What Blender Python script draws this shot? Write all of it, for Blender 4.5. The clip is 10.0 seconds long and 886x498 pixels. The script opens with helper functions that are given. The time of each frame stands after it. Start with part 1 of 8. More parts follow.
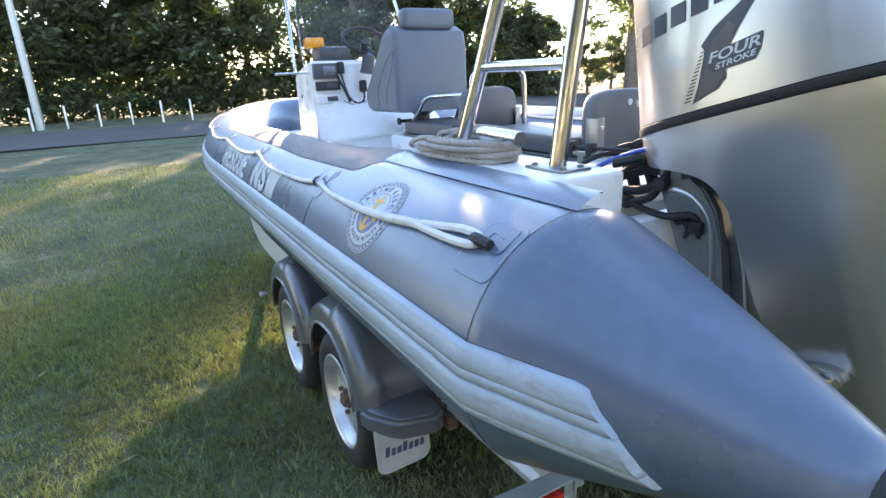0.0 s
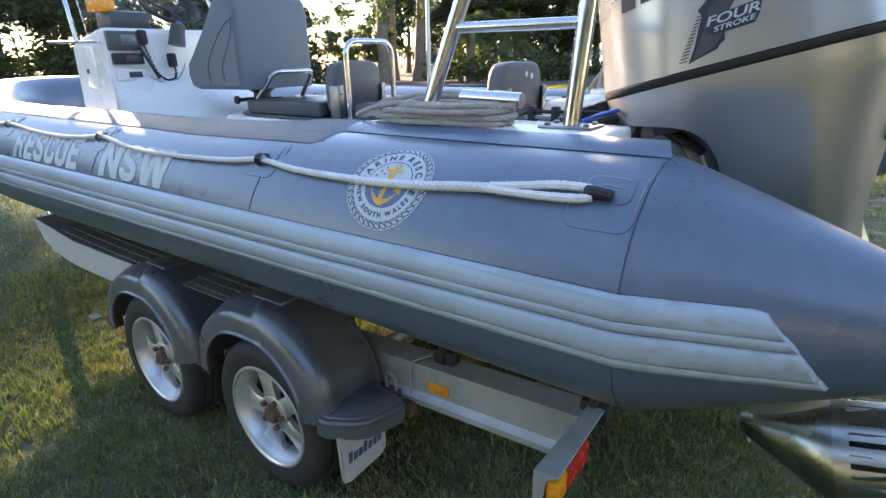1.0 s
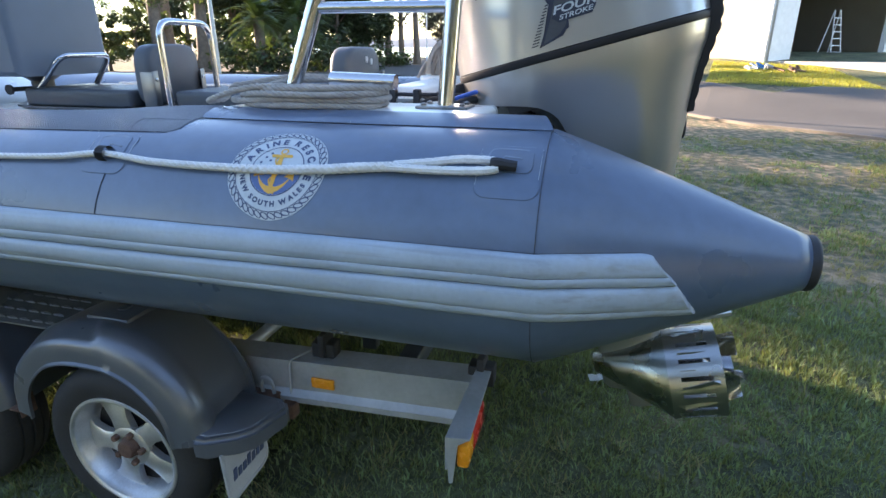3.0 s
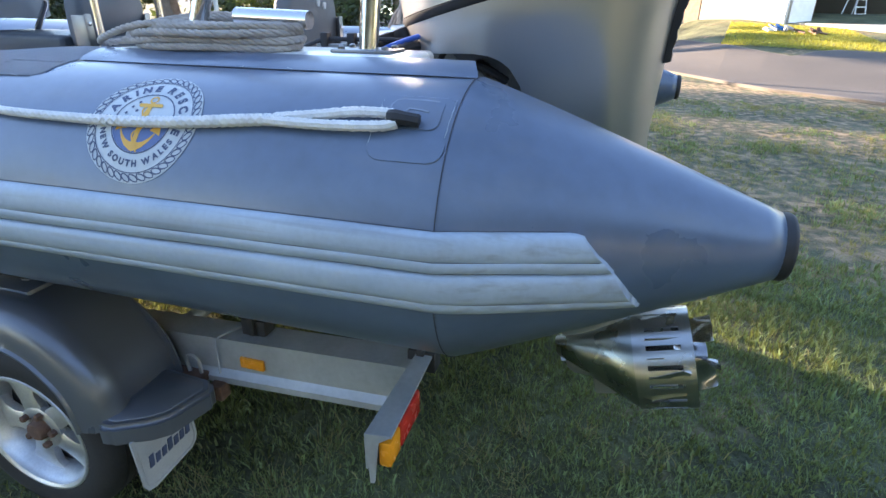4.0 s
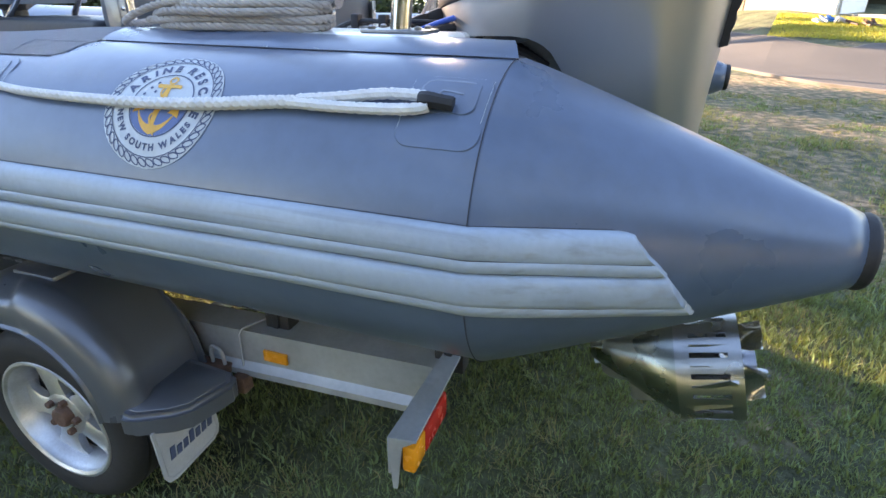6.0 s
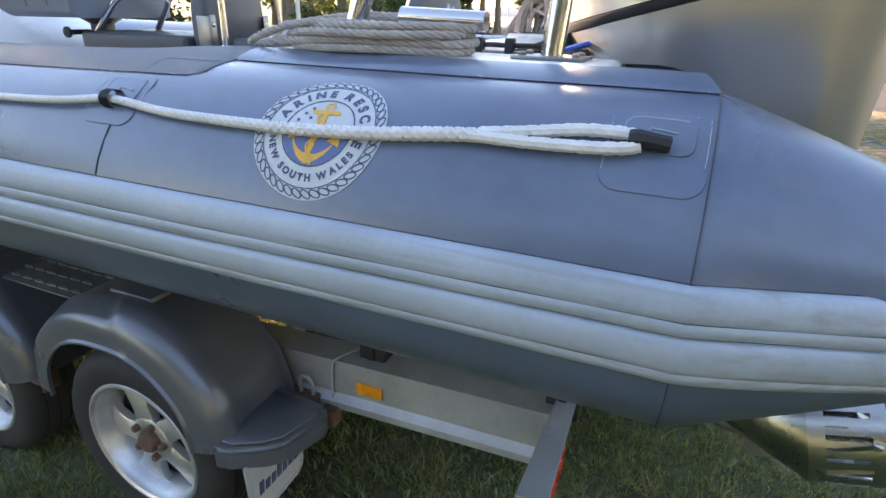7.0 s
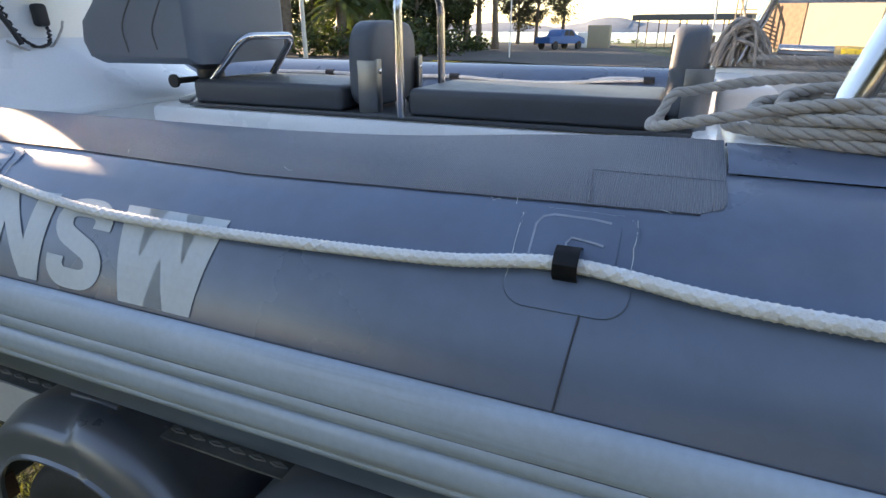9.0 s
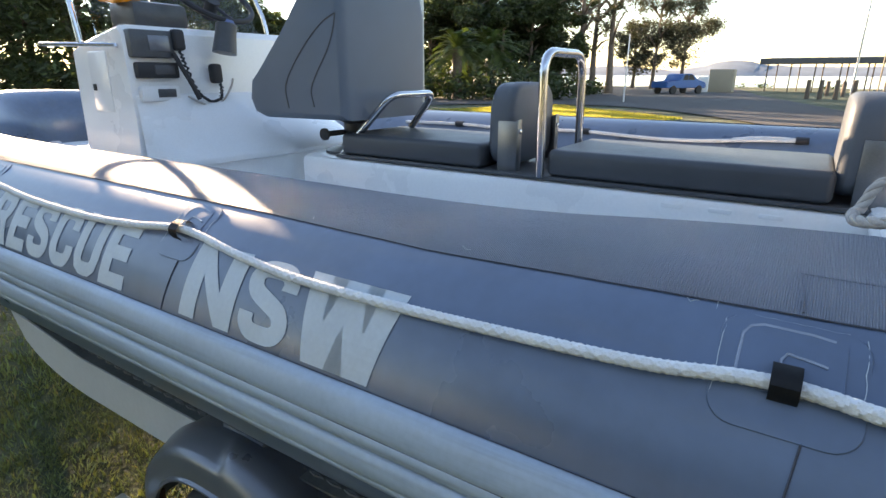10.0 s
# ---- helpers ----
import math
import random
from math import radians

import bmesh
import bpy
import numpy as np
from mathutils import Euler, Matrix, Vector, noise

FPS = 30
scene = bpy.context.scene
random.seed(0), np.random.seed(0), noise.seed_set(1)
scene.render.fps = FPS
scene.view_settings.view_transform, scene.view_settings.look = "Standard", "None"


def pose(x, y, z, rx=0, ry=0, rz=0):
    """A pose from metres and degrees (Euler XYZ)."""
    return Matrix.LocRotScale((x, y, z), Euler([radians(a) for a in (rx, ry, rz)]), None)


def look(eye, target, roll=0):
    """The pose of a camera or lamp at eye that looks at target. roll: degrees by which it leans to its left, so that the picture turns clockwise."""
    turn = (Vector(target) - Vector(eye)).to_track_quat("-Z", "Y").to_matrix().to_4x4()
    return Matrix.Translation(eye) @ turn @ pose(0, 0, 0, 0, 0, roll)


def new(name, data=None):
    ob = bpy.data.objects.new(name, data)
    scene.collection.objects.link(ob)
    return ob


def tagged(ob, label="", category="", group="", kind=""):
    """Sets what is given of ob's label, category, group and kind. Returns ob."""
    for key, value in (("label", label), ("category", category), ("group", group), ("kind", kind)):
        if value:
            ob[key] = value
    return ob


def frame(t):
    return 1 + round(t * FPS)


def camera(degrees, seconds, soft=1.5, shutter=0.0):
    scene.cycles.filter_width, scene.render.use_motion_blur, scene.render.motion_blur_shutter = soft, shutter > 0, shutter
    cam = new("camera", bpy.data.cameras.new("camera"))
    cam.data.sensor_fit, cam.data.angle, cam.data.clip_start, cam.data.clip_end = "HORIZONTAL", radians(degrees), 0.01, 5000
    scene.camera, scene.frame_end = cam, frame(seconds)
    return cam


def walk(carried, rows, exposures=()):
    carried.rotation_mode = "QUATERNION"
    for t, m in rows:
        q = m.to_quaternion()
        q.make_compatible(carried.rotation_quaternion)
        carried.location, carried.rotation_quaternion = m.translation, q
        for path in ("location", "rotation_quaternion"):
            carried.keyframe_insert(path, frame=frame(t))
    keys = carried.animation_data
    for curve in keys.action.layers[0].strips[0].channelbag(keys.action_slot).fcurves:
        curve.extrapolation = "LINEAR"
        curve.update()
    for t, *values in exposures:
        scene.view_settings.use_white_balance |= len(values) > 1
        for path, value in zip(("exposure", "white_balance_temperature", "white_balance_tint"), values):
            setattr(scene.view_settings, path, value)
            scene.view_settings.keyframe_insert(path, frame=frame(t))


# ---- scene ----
cam = camera(77.6, 10.0)
PATH = [
    (0, (-1.711, -0.803, 1.723), (-0.796, 0.872, 1.127), -2.6),
    (0.5, (-1.943, -0.521, 1.667), (-0.686, 0.899, 1.032), -1.3),
    (1, (-2.166, -0.288, 1.663), (-0.642, 0.829, 1.006), -1.1),
    (1.5, (-2.203, -0.155, 1.674), (-0.534, 0.730, 1.017), -0.6),
    (2, (-2.275, -0.076, 1.681), (-0.503, 0.595, 1.041), -0.3),
    (2.5, (-2.303, -0.064, 1.669), (-0.493, 0.478, 1.012), -0.1),
    (3, (-2.280, -0.102, 1.641), (-0.473, 0.405, 0.950), -0.1),
    (3.2, (-2.218, -0.146, 1.610), (-0.421, 0.376, 0.903), 0.0),
    (4.3, (-1.980, -0.254, 1.572), (-0.237, 0.265, 0.738), 0.4),
    (4.5, (-1.961, -0.246, 1.561), (-0.223, 0.282, 0.724), 0.0),
    (5, (-1.949, -0.252, 1.572), (-0.221, 0.286, 0.721), 0.1),
    (6.3, (-1.945, -0.197, 1.543), (-0.242, 0.452, 0.720), 0.9),
    (6.5, (-1.958, -0.171, 1.537), (-0.254, 0.494, 0.728), 1.4),
    (7, (-1.941, 0.050, 1.559), (-0.245, 0.762, 0.775), 1.6),
    (7.5, (-1.872, 0.358, 1.627), (-0.192, 1.116, 0.850), 2.0),
    (8, (-1.711, 0.581, 1.603), (-0.024, 1.321, 0.826), 1.3),
    (8.5, (-1.706, 0.881, 1.611), (0.014, 1.556, 0.846), 0.5),
    (9, (-1.719, 1.034, 1.621), (0.002, 1.737, 0.884), 0.2),
    (9.5, (-1.739, 1.097, 1.625), (-0.071, 1.966, 0.946), 0.1),
    (10, (-1.753, 1.140, 1.682), (-0.158, 2.182, 1.076), 0.2),
]
EXPOSURES = [(t, e + 1.36, k + 430, g + 4) for t, e, k, g in ((0, 2.12, 7350, 19), (0.5, 1.96, 7250, 19), (1, 1.7, 7400, 19), (1.5, 1.52, 7600, 19), (2.5, 1.56, 7050, 19), (3, 1.6, 6800, 18), (4.5, 1.97, 6850, 19), (5.2, 2.0, 6900, 19), (6.5, 2.02, 8100, 23), (7.5, 1.66, 8350, 22), (8, 1.46, 8300, 21), (9, 1.28, 8150, 20), (10, 1.32, 8000, 17))]
walk(cam, [(t, look(eye, target, roll)) for t, eye, target, roll in PATH], EXPOSURES)

# ---- world, sun, exposure ----
SUN_AZ, SUN_EL = 20.0, 14.0          # degrees from +y towards +x, and above the horizon
world = bpy.data.worlds.new("world")
scene.world = world
world.use_nodes = True
wn = world.node_tree.nodes
sky = wn.new("ShaderNodeTexSky")
sky.sky_type = "NISHITA"
sky.sun_disc = False
sky.sun_elevation = radians(SUN_EL)
sky.sun_rotation = radians(SUN_AZ)
sky.air_density, sky.dust_density, sky.ozone_density = 1.1, 0.0, 3.0
world.node_tree.links.new(sky.outputs[0], wn["Background"].inputs[0])
wn["Background"].inputs[1].default_value = 0.09
sun = new("sun", bpy.data.lights.new("sun", "SUN"))
sun.data.energy, sun.data.angle, sun.data.color = 3.7, radians(0.6), (1.0, 0.87, 0.68)
az, el = radians(SUN_AZ), radians(SUN_EL)
to_sun = Vector((math.sin(az) * math.cos(el), math.cos(az) * math.cos(el), math.sin(el)))
sun.matrix_world = look(to_sun * 50, (0, 0, 0))


# ---- materials ----
def material(name, base, rough=0.6, metal=0.0, vary=0.15, scale=6.0, fine=120.0, bump=0.15, tint=None, spec=0.5, coat=0.0, bump_distance=0.002):
    """Base colour broken up at two scales, with a fine relief."""
    m = bpy.data.materials.new(name)
    m.use_nodes = True
    n, l = m.node_tree.nodes, m.node_tree.links
    b = n["Principled BSDF"]
    tc = n.new("ShaderNodeTexCoord")
    big, small = n.new("ShaderNodeTexNoise"), n.new("ShaderNodeTexNoise")
    big.inputs["Scale"].default_value, big.inputs["Detail"].default_value = scale, 6
    small.inputs["Scale"].default_value, small.inputs["Detail"].default_value = fine, 4
    l.new(tc.outputs["Object"], big.inputs[0]); l.new(tc.outputs["Object"], small.inputs[0])
    ramp = n.new("ShaderNodeValToRGB")
    t = tint or base
    ramp.color_ramp.elements[0].position, ramp.color_ramp.elements[1].position = 0.3, 0.7
    ramp.color_ramp.elements[0].color = (*[c * (1 - vary) for c in t], 1)
    ramp.color_ramp.elements[1].color = (*[min(1, c * (1 + vary)) for c in base], 1)
    mix = n.new("ShaderNodeMath"); mix.operation = "MULTIPLY_ADD"
    mix.inputs[1].default_value, mix.inputs[2].default_value = 0.35, 0.0
    add = n.new("ShaderNodeMath"); add.operation = "MULTIPLY_ADD"; add.inputs[1].default_value = 0.7
    l.new(small.outputs[0], mix.inputs[0]); l.new(big.outputs[0], add.inputs[0]); l.new(mix.outputs[0], add.inputs[2])
    l.new(add.outputs[0], ramp.inputs[0]); l.new(ramp.outputs[0], b.inputs["Base Color"])
    rr = n.new("ShaderNodeMapRange")
    rr.inputs["To Min"].default_value, rr.inputs["To Max"].default_value = max(0.02, rough - 0.08), min(1, rough + 0.1)
    l.new(big.outputs[0], rr.inputs[0]); l.new(rr.outputs[0], b.inputs["Roughness"])
    b.inputs["Metallic"].default_value = metal
    b.inputs["Specular IOR Level"].default_value = spec
    b.inputs["Coat Weight"].default_value = coat
    b.inputs["Coat Roughness"].default_value = 0.12
    if bump:
        bp = n.new("ShaderNodeBump"); bp.inputs["Strength"].default_value = bump; bp.inputs["Distance"].default_value = bump_distance
        l.new(small.outputs[0], bp.inputs["Height"]); l.new(bp.outputs[0], b.inputs["Normal"])
    return m


TUBE = material("tube_fabric", (0.088, 0.130, 0.196), 0.29, vary=0.2, scale=4.5, fine=30, bump=0.06, spec=0.85)
STRAKE = material("strake_rubber", (0.345, 0.42, 0.485), 0.38, vary=0.14, scale=5.0, fine=90, bump=0.15)
PAD = material("ribbed_pad", (0.22, 0.236, 0.275), 0.58, vary=0.15, scale=5, fine=300, bump=0.4, spec=0.2)
BLACK = material("black_rubber", (0.02, 0.02, 0.022), 0.6, vary=0.3, fine=150)
SEAM = material("seam_glue", (0.05, 0.055, 0.07), 0.7, vary=0.3)
LETTER = material("letter_white", (0.52, 0.56, 0.57), 0.55, vary=0.1, scale=8)
GEL = material("white_gelcoat", (0.82, 0.82, 0.80), 0.28, vary=0.06, scale=3, bump=0.05, coat=0.3)
STEEL = material("polished_stainless", (0.62, 0.62, 0.63), 0.16, metal=1.0, vary=0.06, scale=12, bump=0.03)
WHEELAL = material("wheel_alloy", (0.62, 0.63, 0.64), 0.40, metal=0.8, vary=0.18, scale=14, fine=140, bump=0.2)
BRUSHED = material("brushed_stainless", (0.24, 0.24, 0.24), 0.34, metal=0.9, vary=0.15, scale=10, fine=200, bump=0.1)
ALLOY = material("cast_alloy", (0.55, 0.55, 0.54), 0.32, metal=1.0, vary=0.2, scale=14, fine=140, bump=0.2)
GALV = material("galvanised_steel", (0.46, 0.48, 0.49), 0.5, metal=0.55, vary=0.15, scale=9, fine=60, bump=0.12)
TYRE = material("tyre_rubber", (0.022, 0.022, 0.022), 0.75, vary=0.35, scale=9, fine=90, bump=0.3)
GUARD = material("guard_plastic", (0.155, 0.17, 0.195), 0.30, vary=0.03, scale=7, fine=400, bump=0.1, metal=0.45)
FLAP = material("mudflap_rubber", (0.40, 0.41, 0.42), 0.6, vary=0.12, scale=10)
RUST = material("rusty_steel", (0.12, 0.065, 0.045), 0.85, vary=0.5, scale=40, fine=200, bump=0.6)
VINYL = material("seat_vinyl", (0.085, 0.098, 0.112), 0.5, vary=0.12, scale=8, fine=500, bump=0.35)
ROPE_W = material("white_rope", (0.74, 0.74, 0.72), 0.8, vary=0.12, scale=30, fine=400, bump=0.6)
ROPE_T = material("tan_rope", (0.42, 0.38, 0.34), 0.9, vary=0.2, scale=30, fine=400, bump=0.6)
COWL = material("silver_cowl", (0.46, 0.465, 0.46), 0.30, metal=0.8, vary=0.05, scale=4, fine=600, bump=0.04, coat=0.5)
CAST = material("cast_bracket", (0.20, 0.21, 0.20), 0.45, metal=0.35, vary=0.25, scale=12, fine=90, bump=0.2)
INK = material("cowl_print", (0.025, 0.032, 0.055), 0.35, vary=0.15)
POLISHED = material("polished_cone", (0.38, 0.40, 0.36), 0.27, metal=1.0, vary=0.12, scale=10, fine=120, bump=0.04)
MIRROR = material("polished_guard", (0.50, 0.50, 0.48), 0.28, metal=1.0, vary=0.08, scale=10, fine=120, bump=0.03)
SKIRT = material("pale_skirt", (0.56, 0.57, 0.57), 0.45, metal=0.15, vary=0.08, scale=5, fine=60, bump=0.08)
GLOSSGLUE = material("glossy_glued_webbing", (0.26, 0.30, 0.36), 0.16, vary=0.2, scale=20, fine=70, bump=0.5, spec=0.7)
DARKGREY = material("dark_grey_paint", (0.06, 0.065, 0.07), 0.4, vary=0.2, scale=10)
AMBER = material("amber_lens", (0.85, 0.30, 0.02), 0.25, vary=0.1, scale=40)
REDLENS = material("red_lens", (0.55, 0.03, 0.02), 0.25, vary=0.1, scale=40)
NAVY = material("navy_print", (0.055, 0.08, 0.15), 0.55, vary=0.15)
YELLOW = material("anchor_yellow", (0.78, 0.40, 0.06), 0.55, vary=0.1)
BLUEPRINT = material("badge_blue", (0.10, 0.16, 0.33), 0.55, vary=0.1)
ASPHALT = material("asphalt", (0.075, 0.069, 0.064), 0.9, vary=0.25, scale=0.35, fine=60, bump=0.5, bump_distance=0.01)
EARTH = material("sandy_edge", (0.17, 0.145, 0.115), 0.95, vary=0.3, scale=2, fine=40, bump=0.4)
TREADM = material("dull_tread_plate", (0.17, 0.175, 0.17), 0.55, metal=0.5, vary=0.25, scale=9, fine=60, bump=0.12)
CONCRETE = material("concrete", (0.45, 0.41, 0.34), 0.85, vary=0.2, scale=2, fine=40, bump=0.3)
BARK = material("bark", (0.16, 0.12, 0.09), 0.9, vary=0.4, scale=5, fine=30, bump=0.8, bump_distance=0.02)
WOOD = material("weathered_post", (0.22, 0.15, 0.10), 0.85, vary=0.3, scale=6, fine=60, bump=0.4)
WALLM = material("cream_render", (0.34, 0.295, 0.22), 0.85, vary=0.06, scale=1.5, fine=30, bump=0.1)
WHITEP = material("white_paint", (0.75, 0.75, 0.73), 0.6, vary=0.08, scale=5)
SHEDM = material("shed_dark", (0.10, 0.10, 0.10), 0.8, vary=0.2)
BLUECAR = material("blue_car_paint", (0.012, 0.11, 0.32), 0.35, vary=0.06, spec=0.3)
# distance haze is put into the hills' blue-grey base colour
HAZED_HILL = material("hill", (0.16, 0.20, 0.24), 0.95, vary=0.2, scale=0.05)
WATER = material("water", (0.22, 0.32, 0.42), 0.12, vary=0.1, scale=0.3, fine=6, bump=0.3, bump_distance=0.05)
BLUEROPE = material("blue_cord", (0.03, 0.11, 0.45), 0.7, vary=0.2, scale=40)


def glass(name, colour=(1, 1, 1), rough=0.02):
    m = bpy.data.materials.new(name)
    m.use_nodes = True
    b = m.node_tree.nodes["Principled BSDF"]
    b.inputs["Base Color"].default_value = (*colour, 1)
    b.inputs["Roughness"].default_value = rough
    b.inputs["Transmission Weight"].default_value = 1
    b.inputs["IOR"].default_value = 1.3
    return m


CUSHION = material("cushion_vinyl", (0.055, 0.060, 0.066), 0.42, vary=0.12, scale=8, fine=500, bump=0.35)
COVERM = material("cover_vinyl", (0.115, 0.145, 0.178), 0.5, vary=0.10, scale=5, fine=500, bump=0.35)
CLEAR = glass("clear_acrylic", (0.93, 0.95, 0.95))


def foliage(name, a, b_, scale=1.2, through_=None, weight=0.35):
    m = material(name, a, 0.55, vary=0.35, scale=scale, fine=9, bump=0, tint=b_)
    n, l = m.node_tree.nodes, m.node_tree.links
    bs = n["Principled BSDF"]
    tr = n.new("ShaderNodeBsdfTranslucent")
    tr.inputs[0].default_value = (*(through_ or (a[0] * 1.6, a[1] * 1.7, a[2] * 0.9)), 1)
    mx = n.new("ShaderNodeMixShader"); mx.inputs[0].default_value = weight
    l.new(bs.outputs[0], mx.inputs[1]); l.new(tr.outputs[0], mx.inputs[2])
    l.new(mx.outputs[0], n["Material Output"].inputs[0])
    return m


LEAF = foliage("gum_leaf", (0.07, 0.09, 0.035), (0.045, 0.06, 0.025))
LEAF_B = foliage("brown_gum_leaf", (0.052, 0.052, 0.030), (0.034, 0.034, 0.020), weight=0.25)
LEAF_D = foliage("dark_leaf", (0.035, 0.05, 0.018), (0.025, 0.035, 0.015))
PALM = foliage("palm_leaf", (0.07, 0.10, 0.03), (0.04, 0.06, 0.02))
BLADE = foliage("grass_blade", (0.165, 0.225, 0.105), (0.10, 0.145, 0.066), 0.8, (0.25, 0.27, 0.05), 0.40)
def by_blade(m):
    n, l = m.node_tree.nodes, m.node_tree.links
    b = n["Principled BSDF"]
    old = b.inputs["Base Color"].links[0].from_socket
    geo, hsv = n.new("ShaderNodeNewGeometry"), n.new("ShaderNodeHueSaturation")
    rng = n.new("ShaderNodeMapRange"); rng.inputs["To Min"].default_value, rng.inputs["To Max"].default_value = 0.4, 2.1
    hue = n.new("ShaderNodeMapRange"); hue.inputs["To Min"].default_value, hue.inputs["To Max"].default_value = 0.46, 0.51
    l.new(geo.outputs["Random Per Island"], rng.inputs[0]); l.new(geo.outputs["Random Per Island"], hue.inputs[0])
    l.new(rng.outputs[0], hsv.inputs["Value"]); l.new(hue.outputs[0], hsv.inputs["Hue"])
    l.new(old, hsv.inputs["Color"]); l.new(hsv.outputs[0], b.inputs["Base Color"])
    return m


by_blade(BLADE); by_blade(LEAF); by_blade(LEAF_D); by_blade(LEAF_B)
# brighter and yellower than BLADE: sunlight put into the verge's colour
SUNLIT_VERGE = by_blade(foliage("sunlit_colour_verge_blade", (0.20, 0.22, 0.055), (0.14, 0.16, 0.04), 0.8, (0.50, 0.46, 0.06), 0.5))
DRYBLADE = foliage("dry_blade", (0.30, 0.25, 0.12), (0.20, 0.16, 0.08), 0.8)


def ribs(m, period, depth):
    """Fine ribs across the boat's length."""
    n, l = m.node_tree.nodes, m.node_tree.links
    b = n["Principled BSDF"]
    tc, wv, bp = n.new("ShaderNodeTexCoord"), n.new("ShaderNodeTexWave"), n.new("ShaderNodeBump")
    wv.bands_direction = "Y"
    wv.inputs["Scale"].default_value = 2 * math.pi / (20 * period)
    wv.inputs["Distortion"].default_value = 0.0
    bp.inputs["Strength"].default_value, bp.inputs["Distance"].default_value = 0.8, depth
    l.new(tc.outputs["Object"], wv.inputs[0]); l.new(wv.outputs["Fac"], bp.inputs["Height"])
    l.new(b.inputs["Normal"].links[0].from_socket, bp.inputs["Normal"]); l.new(bp.outputs[0], b.inputs["Normal"])


ribs(PAD, 0.0027, 0.0030)


def streaks(m, along, across, amount, dirt):
    """Long stains drawn out along the boat."""
    n, l = m.node_tree.nodes, m.node_tree.links
    b = n["Principled BSDF"]
    old = b.inputs["Base Color"].links[0].from_socket
    tc, mp, nz = n.new("ShaderNodeTexCoord"), n.new("ShaderNodeMapping"), n.new("ShaderNodeTexNoise")
    mp.inputs["Scale"].default_value = (across, along, across)
    nz.inputs["Scale"].default_value, nz.inputs["Detail"].default_value = 1.0, 5
    rp = n.new("ShaderNodeMapRange")
    rp.inputs["From Min"].default_value, rp.inputs["From Max"].default_value = 0.52, 0.72
    rp.inputs["To Max"].default_value = amount
    mx = n.new("ShaderNodeMix"); mx.data_type = "RGBA"
    l.new(tc.outputs["Object"], mp.inputs[0]); l.new(mp.outputs[0], nz.inputs[0]); l.new(nz.outputs[0], rp.inputs[0])
    l.new(rp.outputs[0], mx.inputs["Factor"]); l.new(old, mx.inputs[6]); mx.inputs[7].default_value = (*dirt, 1)
    l.new(mx.outputs[2], b.inputs["Base Color"])


streaks(STRAKE, 2.0, 55.0, 0.5, (0.20, 0.20, 0.19))
streaks(TUBE, 3.0, 14.0, 0.28, (0.17, 0.175, 0.18))


